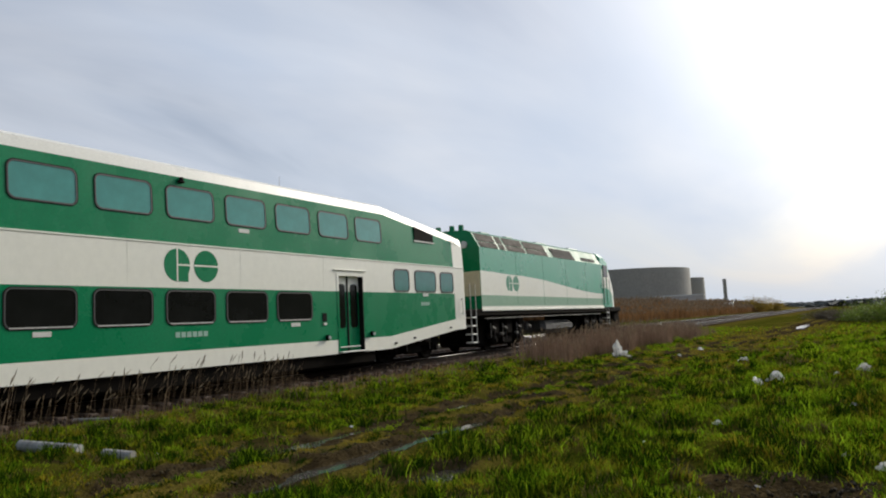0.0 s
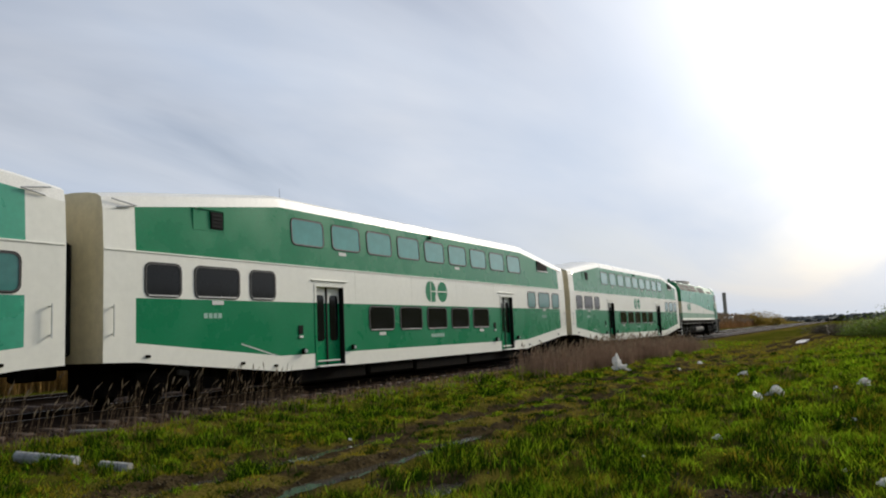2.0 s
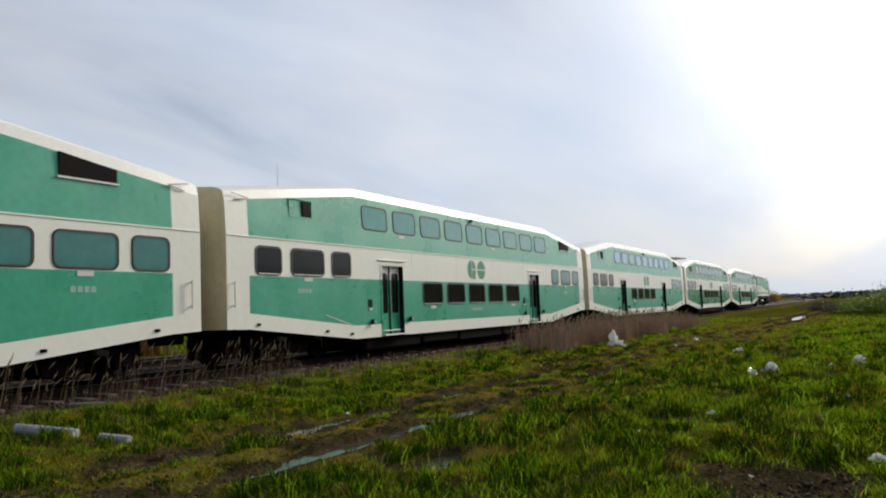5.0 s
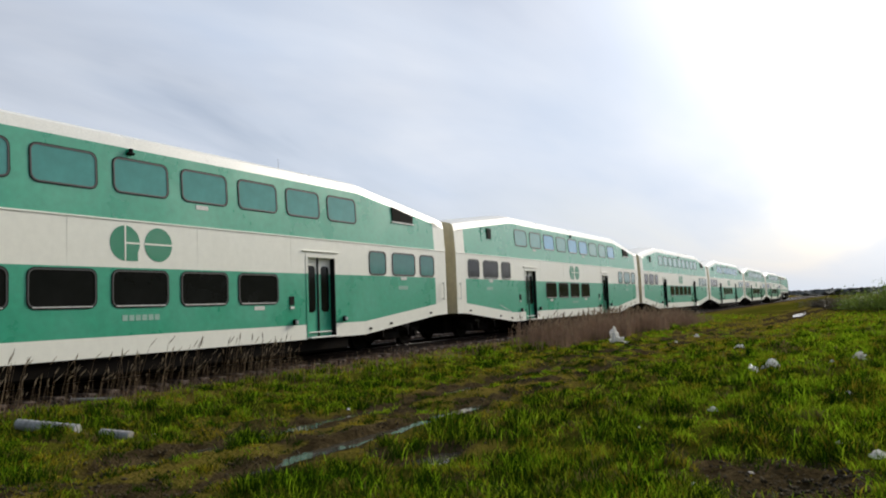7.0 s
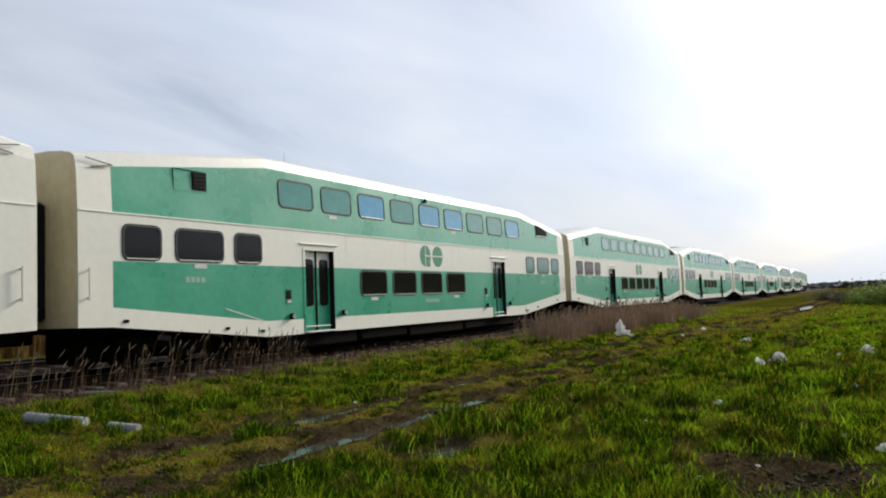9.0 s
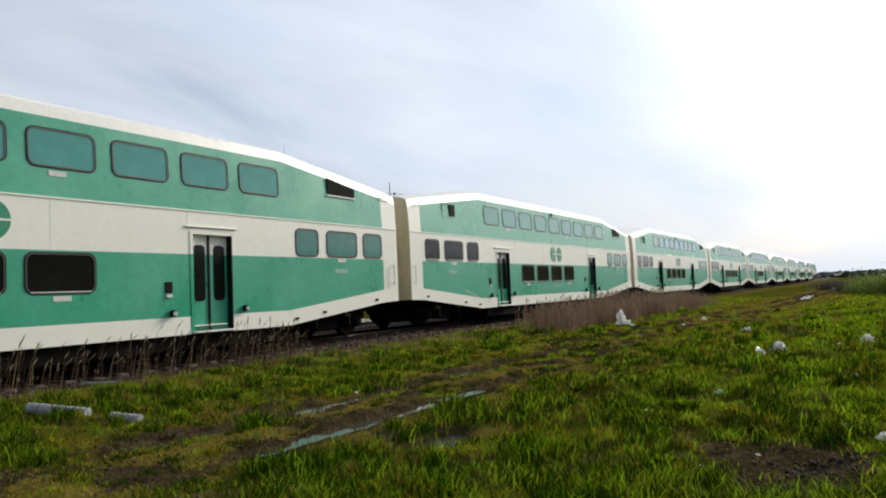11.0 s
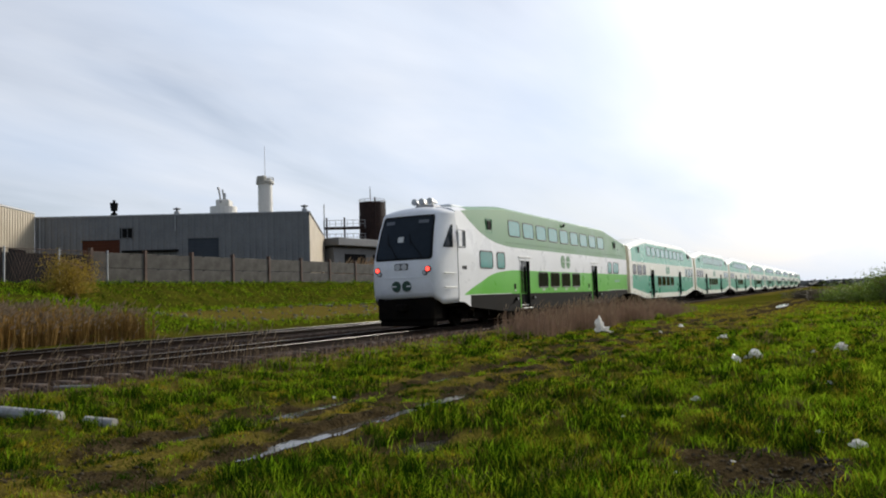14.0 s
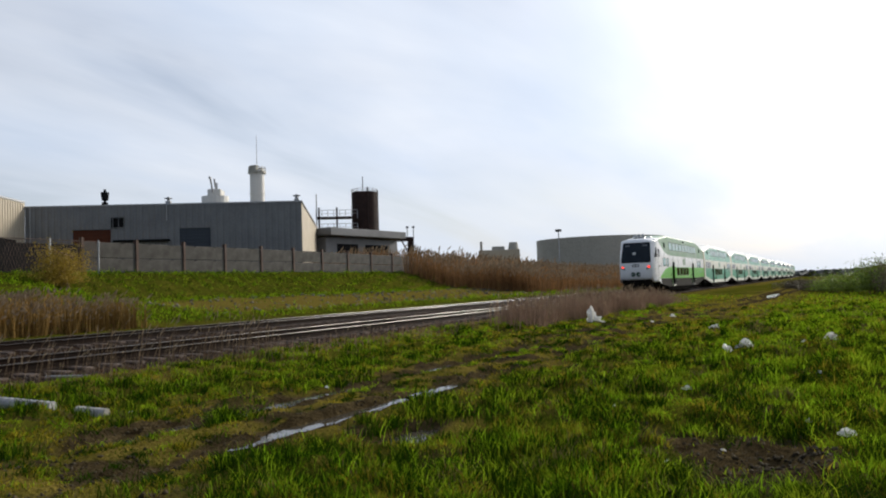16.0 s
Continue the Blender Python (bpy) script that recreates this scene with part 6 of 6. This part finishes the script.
def ribbed(x0, x1, z0, z1, y, depth=0.05, pitch=0.6, holes=()):
    """Upright fluted sheeting along x, its outer side towards +y of the hall's turned space."""
    b = Build()
    x = x0
    while x < x1 - 0.01:
        e = min(x + pitch, x1)
        for a, c in [(z0, z1)]:
            cut = [h for h in holes if h[0] < (x + e) / 2 < h[1]]
            spans = [(a, c)] if not cut else [(a, cut[0][2]), (cut[0][3], c)]
            for s0, s1 in spans:
                if s1 - s0 < 0.02:
                    continue
                b.quad([(x, y, s0), (x + 0.16, y + depth, s0), (x + 0.16, y + depth, s1), (x, y, s1)])
                b.quad([(x + 0.16, y + depth, s0), (e - 0.16, y + depth, s0), (e - 0.16, y + depth, s1), (x + 0.16, y + depth, s1)])
                b.quad([(e - 0.16, y + depth, s0), (e, y, s0), (e, y, s1), (e - 0.16, y + depth, s1)])
        x = e
    return b


def make_hall():
    hall = new("works_hall")
    hall.matrix_basis = HALL
    tagged(hall, "long low industrial hall with grey fluted metal siding", "building")
    # in this space the front faces +y, the hall's depth runs along -y
    doors = ((8.9, 12.1, 3.0, 8.0), (18.45, 22.2, 3.0, 8.05), (17.3, 18.4, 8.2, 9.2))
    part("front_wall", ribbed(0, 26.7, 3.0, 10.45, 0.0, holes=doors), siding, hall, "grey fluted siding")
    core = Build()
    core.quad([(0, -0.15, 2.5), (0, -0.15, 10.45), (0, -20, 9.3), (0, -20, 2.5)][::-1])
    e = part("end_wall", core, siding_sunlit, hall, "end wall with warm sunlight put into its beige")
    core = Build()
    core.box(0.05, 26.7, -20, -0.35, 2.5, 3.2)
    core.quad([(-0.1, 0.12, 10.5), (26.8, 0.12, 10.5), (26.8, -20.1, 9.35), (-0.1, -20.1, 9.35)])
    core.quad([(-0.1, 0.12, 10.35), (26.8, 0.12, 10.35), (26.8, 0.12, 10.5), (-0.1, 0.12, 10.5)])
    core.quad([(-0.1, 0.12, 10.35), (-0.1, 0.12, 10.5), (-0.1, -20.1, 9.35), (-0.1, -20.1, 9.2)])
    part("roof", core, galv, hall, "flat metal roof with a thin edge")
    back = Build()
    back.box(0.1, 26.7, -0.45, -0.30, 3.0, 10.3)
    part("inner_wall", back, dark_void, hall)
    for name, x0, x1, paint, words in (("roller_door", 8.9, 12.1, slate_door, "closed slate-grey roller door"), ("red_door", 18.45, 22.2, rust_door, "rust-red roller door")):
        b = Build()
        b.box(x0, x1, -0.16, -0.12, 3.0, 8.02)
        d = part(name, b, paint, hall, words)
        s = Build()
        s.box(x0, x1, -0.12, -0.06, 0.0, 0.29, 0, 0.02)
        me = s.data("slat", [paint])
        for k in range(16):
            part("slat", me, None, d, at=(0, 0, 3.0 + 0.313 * k))
    b = Build()
    b.box(17.3, 18.4, -0.12, -0.08, 8.2, 9.2)
    w = part("window", b, dark_void, hall)
    b = Build()
    b.ring(rounded(17.25, 18.45, 8.15, 9.25, 0.03), rounded(17.35, 18.35, 8.25, 9.15, 0.02), 0.03, 0.09)
    b.box(17.83, 17.87, 0.02, 0.08, 8.2, 9.2)
    part("window_frame", b, siding, w)
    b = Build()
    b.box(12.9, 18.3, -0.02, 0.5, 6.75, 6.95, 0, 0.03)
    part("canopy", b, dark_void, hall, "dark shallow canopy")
    b = Build()
    b.tube((26.2, 0.12, 5.0), (26.2, 0.12, 10.4), 0.07, 0.07, 8)
    b.tube((13.2, 0.12, 8.8), (13.2, 0.12, 10.4), 0.06, 0.06, 8)
    part("downpipe", b, galv, hall)
    for x in (0.6, 19.6, 13.4):
        b = Build()
        b.box(x - 0.25, x + 0.25, -1.6, -1.1, 10.4, 10.9, 0, 0.05)
        b.tube((x, -1.35, 10.9), (x, -1.35, 11.3 if x < 15 else 12.2), 0.14, 0.14, 8)
        b.tube((x, -1.35, 11.1), (x, -1.35, 11.2 if x < 15 else 11.9), 0.32, 0.42, 10)
        part("roof_cowl", b, dark_void if x > 15 else galv, hall)
    # wing running towards the tracks
    wing = new("works_wing")
    wing.matrix_basis = HALL
    tagged(wing, "metal-sided wing of the works with sunlight put into its beige", "building")
    b = Build()
    x = 26.72
    y = 0.0
    zig = []
    while y < 21:
        zig += [(x, y), (x, y + 0.34), (x - 0.05, y + 0.38), (x - 0.05, y + 0.46)]
        y += 0.5
    for px, py in zig:
        b.v += [(px, py, 2.5), (px, py, 10.8)]
    for i in range(len(zig) - 1):
        b.f.append((2 * i + 2, 2 * i, 2 * i + 1, 2 * i + 3))
        b.m.append(0)
    part("side_wall", b, siding_sunlit, wing, "fluted siding with warm sunlight put into its beige")
    b = Build()
    b.box(26.66, 44, 0.0, 21.2, 10.8, 11.0, 0, 0.03)
    part("roof", b, galv, wing)
    b = Build()
    b.box(26.74, 44, 20.9, 21.05, 2.5, 10.8)
    part("end_wall", b, siding, wing)
    b = Build()
    b.box(26.60, 26.70, 2.0, 5.2, 6.1, 7.1, 0, 0.03)
    b.box(26.60, 26.70, 6.5, 10.2, 6.1, 7.1, 0, 0.03)
    part("window_band", b, dark_void, wing)
    b = Build()
    b.tube((28, 8, 11.0), (28, 8, 11.6), 0.5, 0.4, 12)
    part("roof_cowl", b, dark_void, wing)


make_hall()


def make_low_house():
    ob = thing("loading_house", "low grey loading house with a deep roof fascia", "building", at=(76.8, 55.4, 0), turn=-7)
    b = Build()
    b.box(0, 14.5, 0, 8, 2.5, 8.0, 0, 0.05)
    part("wall", b, siding, ob)
    b = Build()
    b.box(-0.4, 15.0, -1.2, 8.4, 8.15, 9.1, 0, 0.05)
    part("roof", b, siding, ob, "grey deep roof fascia")
    # flat near-black panels on the solid wall paint the unlit doorways
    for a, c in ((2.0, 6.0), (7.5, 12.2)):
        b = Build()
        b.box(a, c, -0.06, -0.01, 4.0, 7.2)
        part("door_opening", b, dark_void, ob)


make_low_house()


def cylinder_thing(name, az, r, radius, z0, z1, mat, label, category, bands=0, rim=0.0, sides=32):
    x, y = polar(az, r)
    ob = thing(name, label, category, at=(x, y, 0))
    b = Build()
    b.tube((0, 0, z0), (0, 0, z1), radius, radius, sides)
    part("shell", b, mat, ob)
    for i in range(bands):
        b = Build()
        z = z0 + (z1 - z0) * (i + 1) / (bands + 1)
        b.tube((0, 0, z - 0.06), (0, 0, z + 0.06), radius + 0.06, radius + 0.06, sides)
        part("hoop", b, mat, ob)
    if rim:
        b = Build()
        for i in range(14):
            a = 2 * math.pi * i / 14
            p = (math.cos(a) * radius, math.sin(a) * radius)
            b.tube((*p, z1), (*p, z1 + rim), 0.035, 0.035, 5)
            q = (math.cos(a + 2 * math.pi / 14) * radius, math.sin(a + 2 * math.pi / 14) * radius)
            b.tube((*p, z1 + rim), (*q, z1 + rim), 0.035, 0.035, 5)
            b.tube((*p, z1 + rim / 2), (*q, z1 + rim / 2), 0.025, 0.025, 5)
        part("guard_rail", b, galv, ob)
    return ob


silo = cylinder_thing("dark_silo", 32.85, 115, 1.95, 3, 16.0, silo_brown, "dark brown steel silo with a low rail on top", "silo", 5, 0.45)
b = Build()
b.tube((-1.4, -1.45, 3), (-1.4, -1.45, 16.6), 0.10, 0.10, 6)
b.tube((0.6, -2.0, 3), (0.6, -2.0, 16.2), 0.07, 0.07, 6)
b.tube((-0.4, 0, 16), (-0.4, 0, 18.4), 0.06, 0.06, 6)
part("riser_pipe", b, silo_brown, silo)
tower = cylinder_thing("pale_silo_tower", 40.75, 100, 0.92, 8, 17.2, roof_pale, "tall narrow pale silo with a headhouse ring", "silo", 2)
b = Build()
b.box(-1.0, -0.35, -0.6, 0.5, 16.95, 17.7, 0, 0.06)
b.box(0.1, 0.85, -0.5, 0.6, 16.95, 17.5, 0, 0.06)
for i in range(10):
    a = 2 * math.pi * i / 10
    b.tube((math.cos(a) * 1.1, math.sin(a) * 1.1, 16.95), (math.cos(a) * 1.1, math.sin(a) * 1.1, 17.5), 0.035, 0.035, 5)
    c = a + 2 * math.pi / 10
    b.tube((math.cos(a) * 1.1, math.sin(a) * 1.1, 17.5), (math.cos(c) * 1.1, math.sin(c) * 1.1, 17.5), 0.035, 0.035, 5)
b.tube((0, 0, 16.7), (0, 0, 17.0), 1.15, 1.15, 16)
part("headhouse", b, tank_grey, tower)
b = Build()
b.tube((0, 0, 17), (0, 0, 21.7), 0.05, 0.025, 6)
part("mast", b, galv, tower, "thin mast")
hop = thing("roof_hopper", "pale roof-top hopper with pipes", "silo", at=(*polar(43.75, 95), 0), turn=30)
b = Build()
b.tube((0, 0, 10), (0, 0, 13.1), 1.6, 1.6, 20)
b.box(-0.6, 1.5, -0.8, 0.8, 13.1, 14.0, 0, 0.1)
b.box(1.3, 3.6, -1.2, 1.2, 10, 12.6, 0, 0.1)
part("bin", b, roof_pale, hop)
b = Build()
b.tube((-1.2, 0, 13.5), (-2.2, 0, 15.0), 0.1, 0.1, 6)
b.tube((0.3, 0, 14), (-0.4, 0, 15.2), 0.1, 0.1, 6)
b.tube((0.8, 0, 13.8), (0.8, 0, 14.9), 0.12, 0.12, 6)
b.box(-2.6, -2.0, -0.1, 0.1, 14.9, 15.2, 0, 0.03)
part("pipework", b, galv, hop)
plat = thing("steel_platform", "dark open steel platform with railings", "platform", at=(*polar(34.95, 112), 0), turn=-56)
b = Build()
for x in (-2.6, 0, 2.6):
    b.box(x - 0.12, x + 0.12, -0.12, 0.12, 6, 13.5)
part("column", b, silo_brown, plat)
for z in (9.8, 11.8):
    b = Build()
    b.box(-3.0, 3.0, -1, 1, z, z + 0.25, 0, 0.03)
    part("deck", b, silo_brown, plat)
    b = Build()
    for x in np.linspace(-3, 3, 8):
        b.tube((x, -1, z), (x, -1, z + 1.2), 0.04, 0.04, 5)
    b.tube((-3, -1, z + 1.2), (3, -1, z + 1.2), 0.04, 0.04, 5)
    b.tube((-3, -1, z + 0.7), (3, -1, z + 0.7), 0.03, 0.03, 5)
    part("railing", b, galv, plat)
b = Build()
b.tube((-2.9, -1, 6), (-2.9, -1, 15.4), 0.08, 0.08, 6)
part("vent_pipe", b, galv, plat)
conv = thing("conveyor_bridge", "dark pipe bridge on a steel trestle", "conveyor", at=(*polar(30.2, 110), 0), turn=-58)
b = Build()
b.box(-2.2, 1.9, -0.5, 0.5, 8.1, 8.7, 0, 0.06)
part("deck", b, silo_brown, conv)
b = Build()
b.box(1.0, 1.9, -0.4, 0.4, 4, 8.2, 0, 0.05)
b.tube((0.2, 0, 8.1), (1.2, 0, 6.2), 0.12, 0.12, 6)
part("trestle", b, silo_brown, conv)
b = Build()
for x in (1.0, 1.9):
    b.tube((x, 0, 8.5), (x, 0, 10.2), 0.07, 0.07, 6)
    b.box(x - 0.2, x + 0.2, -0.1, 0.1, 10.0, 10.3, 0, 0.03)
part("lamp_post", b, galv, conv)

# tanks beyond the reed field
cylinder_thing("storage_tank", 15.25, 238, 19.4, 0, 14.2, tank_grey, "big pale grey cylindrical storage tank", "storage tank", 3, 0, 72)
cylinder_thing("storage_tank", 10.9, 272, 6.0, 0, 12.6, tank_grey, "smaller pale grey storage tank beside the big one", "storage tank", 2, 0, 40)
b = Build()
b.tube((0, 0, 14.22), (0, 0, 14.6), 19.2, 1.0, 72)
lone("tank_roof", b, roof_pale, "shallow pale cone roof over the storage tank", "roof", at=(*polar(15.25, 238), 0))
shed = thing("white_shed", "long low white shed among the reeds", "building", at=(*polar(11.4, 200), 0), turn=-80)
b = Build()
b.box(-5.6, 5.6, -3, 3, 0, 5.2, 0, 0.05)
part("wall", b, roof_pale, shed)
b = Build()
b.box(-5.9, 5.9, -3.3, 3.3, 5.2, 5.5, 0, 0.05)
part("roof", b, roof_white, shed)
eq = thing("pump_house", "low beige pump house with pipes on its roof", "building", at=(*polar(22.5, 180), 0), turn=-67)
b = Build()
b.box(-5.6, 4.0, -3, 3, 0, 9.4, 0, 0.05)
part("wall", b, siding_sunlit, eq)
b = Build()
b.box(-2.5, 0.5, -1, 1, 9.4, 10.3, 0, 0.1)
b.tube((2.6, 0, 9.3), (2.6, 0, 11.2), 1.3, 1.0, 14)
b.tube((-5.0, 0, 9.0), (-5.0, 0, 11.6), 0.3, 0.3, 10)
part("roof_plant", b, tank_grey, eq)
pole = thing("flood_light", "flood light on a tall thin pole", "street lamp", at=(*polar(18.26, 168), 0))
b = Build()
b.tube((0, 0, 0), (0, 0, 12.6), 0.16, 0.1, 8)
part("pole", b, galv, pole)
b = Build()
b.box(-0.6, 0.6, -0.6, 0.6, 12.5, 13.0, 0, 0.1)
part("lamp_head", b, dark_void, pole)
chim = cylinder_thing("chimney", 8.3, 400, 0.9, 0, 16.5, tank_grey, "slim grey chimney far beyond the field", "chimney", 0, 0, 12)
van = thing("parked_trailer", "small white trailer far off by the reeds", "trailer", at=(*polar(8.35, 190), 0), turn=-60)
b = Build()
b.box(-1.6, 1.6, -1, 1, 1.2, 3.0, 0, 0.15)
part("box_body", b, roof_white, van)
b = Build()
for x in (-0.9, 0.9):
    b.tube((x, -1, 0.55), (x, 1, 0.55), 0.55, 0.55, 12)
part("tyre", b, black_rubber, van)

# ---- water, litter ----
def water_material():
    m = bpy.data.materials.new("puddle_water")
    m.use_nodes = True
    b = m.node_tree.nodes["Principled BSDF"]
    b.inputs["Base Color"].default_value = (0.05, 0.045, 0.035, 1)
    b.inputs["Roughness"].default_value = 0.06
    b.inputs["IOR"].default_value = 1.33
    nt = m.node_tree
    n = nd(nt, "ShaderNodeTexNoise", Scale=9.0, Detail=2.0)
    bn = nd(nt, "ShaderNodeBump", Strength=0.06, Distance=0.02)
    nt.links.new(n.outputs[0], bn.inputs["Height"])
    nt.links.new(bn.outputs[0], b.inputs["Normal"])
    return m


water = water_material()


def puddle(cx, cy, a, c, z, seed):
    r = np.random.RandomState(seed)
    n = 40
    b = Build()
    ph = r.uniform(0, 6.28, 4)
    pts = []
    for i in range(n):
        w = 2 * math.pi * i / n
        k = 1 + 0.16 * math.sin(2 * w + ph[0]) + 0.12 * math.sin(3 * w + ph[1]) + 0.08 * math.sin(7 * w + ph[2])
        pts.append((cx + a * k * math.cos(w), cy + c * k * math.sin(w), z))
    b.quad(pts)
    lone("puddle", b, water, "shallow muddy puddle lying in a cart rut", "puddle", "puddles in the ruts", "structure")


for k, (cx, cy, a, c) in enumerate(PUDDLES):
    puddle(cx, cy, a * 1.2, c * 1.35, POOL - 0.012, 90 + k)

bag_white = surface("white_plastic", (0.86, 0.85, 0.82), 0.35, other=(0.80, 0.79, 0.76), scale=9, amount=0.5, through=0.55)
tube_grey = surface("grey_pipe_plastic", (0.34, 0.345, 0.35), 0.6, other=(0.16, 0.15, 0.13), scale=5, amount=0.9)


def crumple(name, x, y, w, d, h, seed, mat, label, category="plastic bag", group=""):
    r = np.random.RandomState(seed)
    bm = bmesh.new()
    bmesh.ops.create_icosphere(bm, subdivisions=3, radius=1.0)
    offs = r.normal(0, 1, (7, 3))
    for v in bm.verts:
        k = 1 + sum(0.2 * math.sin(4.3 * v.co.dot(Vector(o)) + i) for i, o in enumerate(offs)) * 0.8
        v.co = Vector((v.co.x * w / 2 * k, v.co.y * d / 2 * k, max(-0.15, v.co.z) * h * k))
    me = bpy.data.meshes.new(name)
    bm.to_mesh(me)
    bm.free()
    me.materials.append(mat)
    me.update()
    z = gz(x, y)
    ob = new(name, me)
    ob.matrix_basis = pose(x, y, z + 0.02, 0, 0, r.uniform(0, 360))
    return tagged(ob, label, category, group)


crumple("plastic_bag", 26.4, 7.45, 0.6, 0.4, 0.16, 1, bag_white, "crumpled white plastic bag caught in weeds", "plastic bag", "litter in the grass")
crumple("plastic_bag", 26.2, 7.55, 0.28, 0.22, 0.5, 2, bag_white, "upright torn white plastic bag in the weeds", "plastic bag", "litter in the grass")
crumple("plastic_bag", 15.7, 1.85, 0.32, 0.22, 0.11, 3, bag_white, "flattened white plastic bag in the grass", "plastic bag", "litter in the grass")
crumple("plastic_bag", 16.1, 1.55, 0.3, 0.24, 0.13, 4, bag_white, "bulging white plastic bag in the grass", "plastic bag", "litter in the grass")
for k, (x, y, w) in enumerate(((18.9, 0.05, 0.5), (22.8, 3.0, 0.45), (7.36, 1.8, 0.10), (10.4, 1.75, 0.18), (7.8, -0.07, 0.22), (6.9, 0.88, 0.08), (8.6, 2.25, 0.07), (18.2, 0.55, 0.2),
                               (12.5, 0.2, 0.15), (9.5, 6.9, 0.1), (6.5, 7.65, 0.14), (26.8, 5.6, 0.3), (30.2, 5.5, 0.35), (8.1, 0.25, 0.12), (6.1, 1.2, 0.08))):
    crumple("litter_scrap", x, y, w * 0.55, w * 0.4, w * 0.2, 10 + k, bag_white, "small scrap of white litter in the grass", "litter", "litter in the grass")


def drain_tube(x0, y0, x1, y1, r):
    b = Build()
    p, q = Vector((x0, y0, gz(x0, y0) + r * 0.35)), Vector((x1, y1, gz(x1, y1) + r * 0.35))
    turn = (q - p).to_track_quat("Z", "Y")
    rings = 40
    for i in range(rings + 1):
        rr = r * (1.0 if i % 4 < 2 else 0.9)
        for k in range(12):
            w = 2 * math.pi * k / 12
            b.v.append(tuple(p.lerp(q, i / rings) + turn @ Vector((rr * math.cos(w), rr * math.sin(w), 0))))
    for i in range(rings):
        for k in range(12):
            j = (k + 1) % 12
            b.f.append((12 * i + k, 12 * i + j, 12 * i + 12 + j, 12 * i + 12 + k))
            b.m.append(0)
    b.f += [tuple(range(11, -1, -1)), tuple(range(12 * rings, 12 * rings + 12))]
    b.m += [0, 0]
    lone("drain_tube", b, tube_grey, "discarded grey corrugated plastic tube in the grass", "pipe", "litter in the grass")


drain_tube(6.1, 9.75, 6.38, 8.93, 0.08)
drain_tube(6.3, 8.35, 6.4, 7.95, 0.07)
b = Build()
b.tube((8.1, 11.5, 0.21), (8.45, 10.95, 0.20), 0.022, 0.022, 8)
lone("drain_tube", b, tube_grey, "thin pale plastic strip at the ballast edge", "pipe", "litter in the grass")


# ---- what moves ----
RUN = (
    (0.0, -156.77),
    (1.0, -138.56),
    (2.0, -120.31),
    (3.0, -102.02),
    (4.0, -83.69),
    (5.0, -65.31),
    (6.0, -46.90),
    (7.0, -28.44),
    (8.0, -9.95),
    (9.0, 8.59),
    (10.0, 27.17),
    (11.0, 45.79),
    (12.0, 64.45),
    (13.0, 83.15),
    (14.0, 101.89),
    (15.0, 120.67),
    (16.0, 139.49),
)


def motions():
    for car, lead in TRAIN:
        walk(car, [(t, pose(s + lead, TRACK_Y, CAR_Z)) for t, s in RUN])


motions()
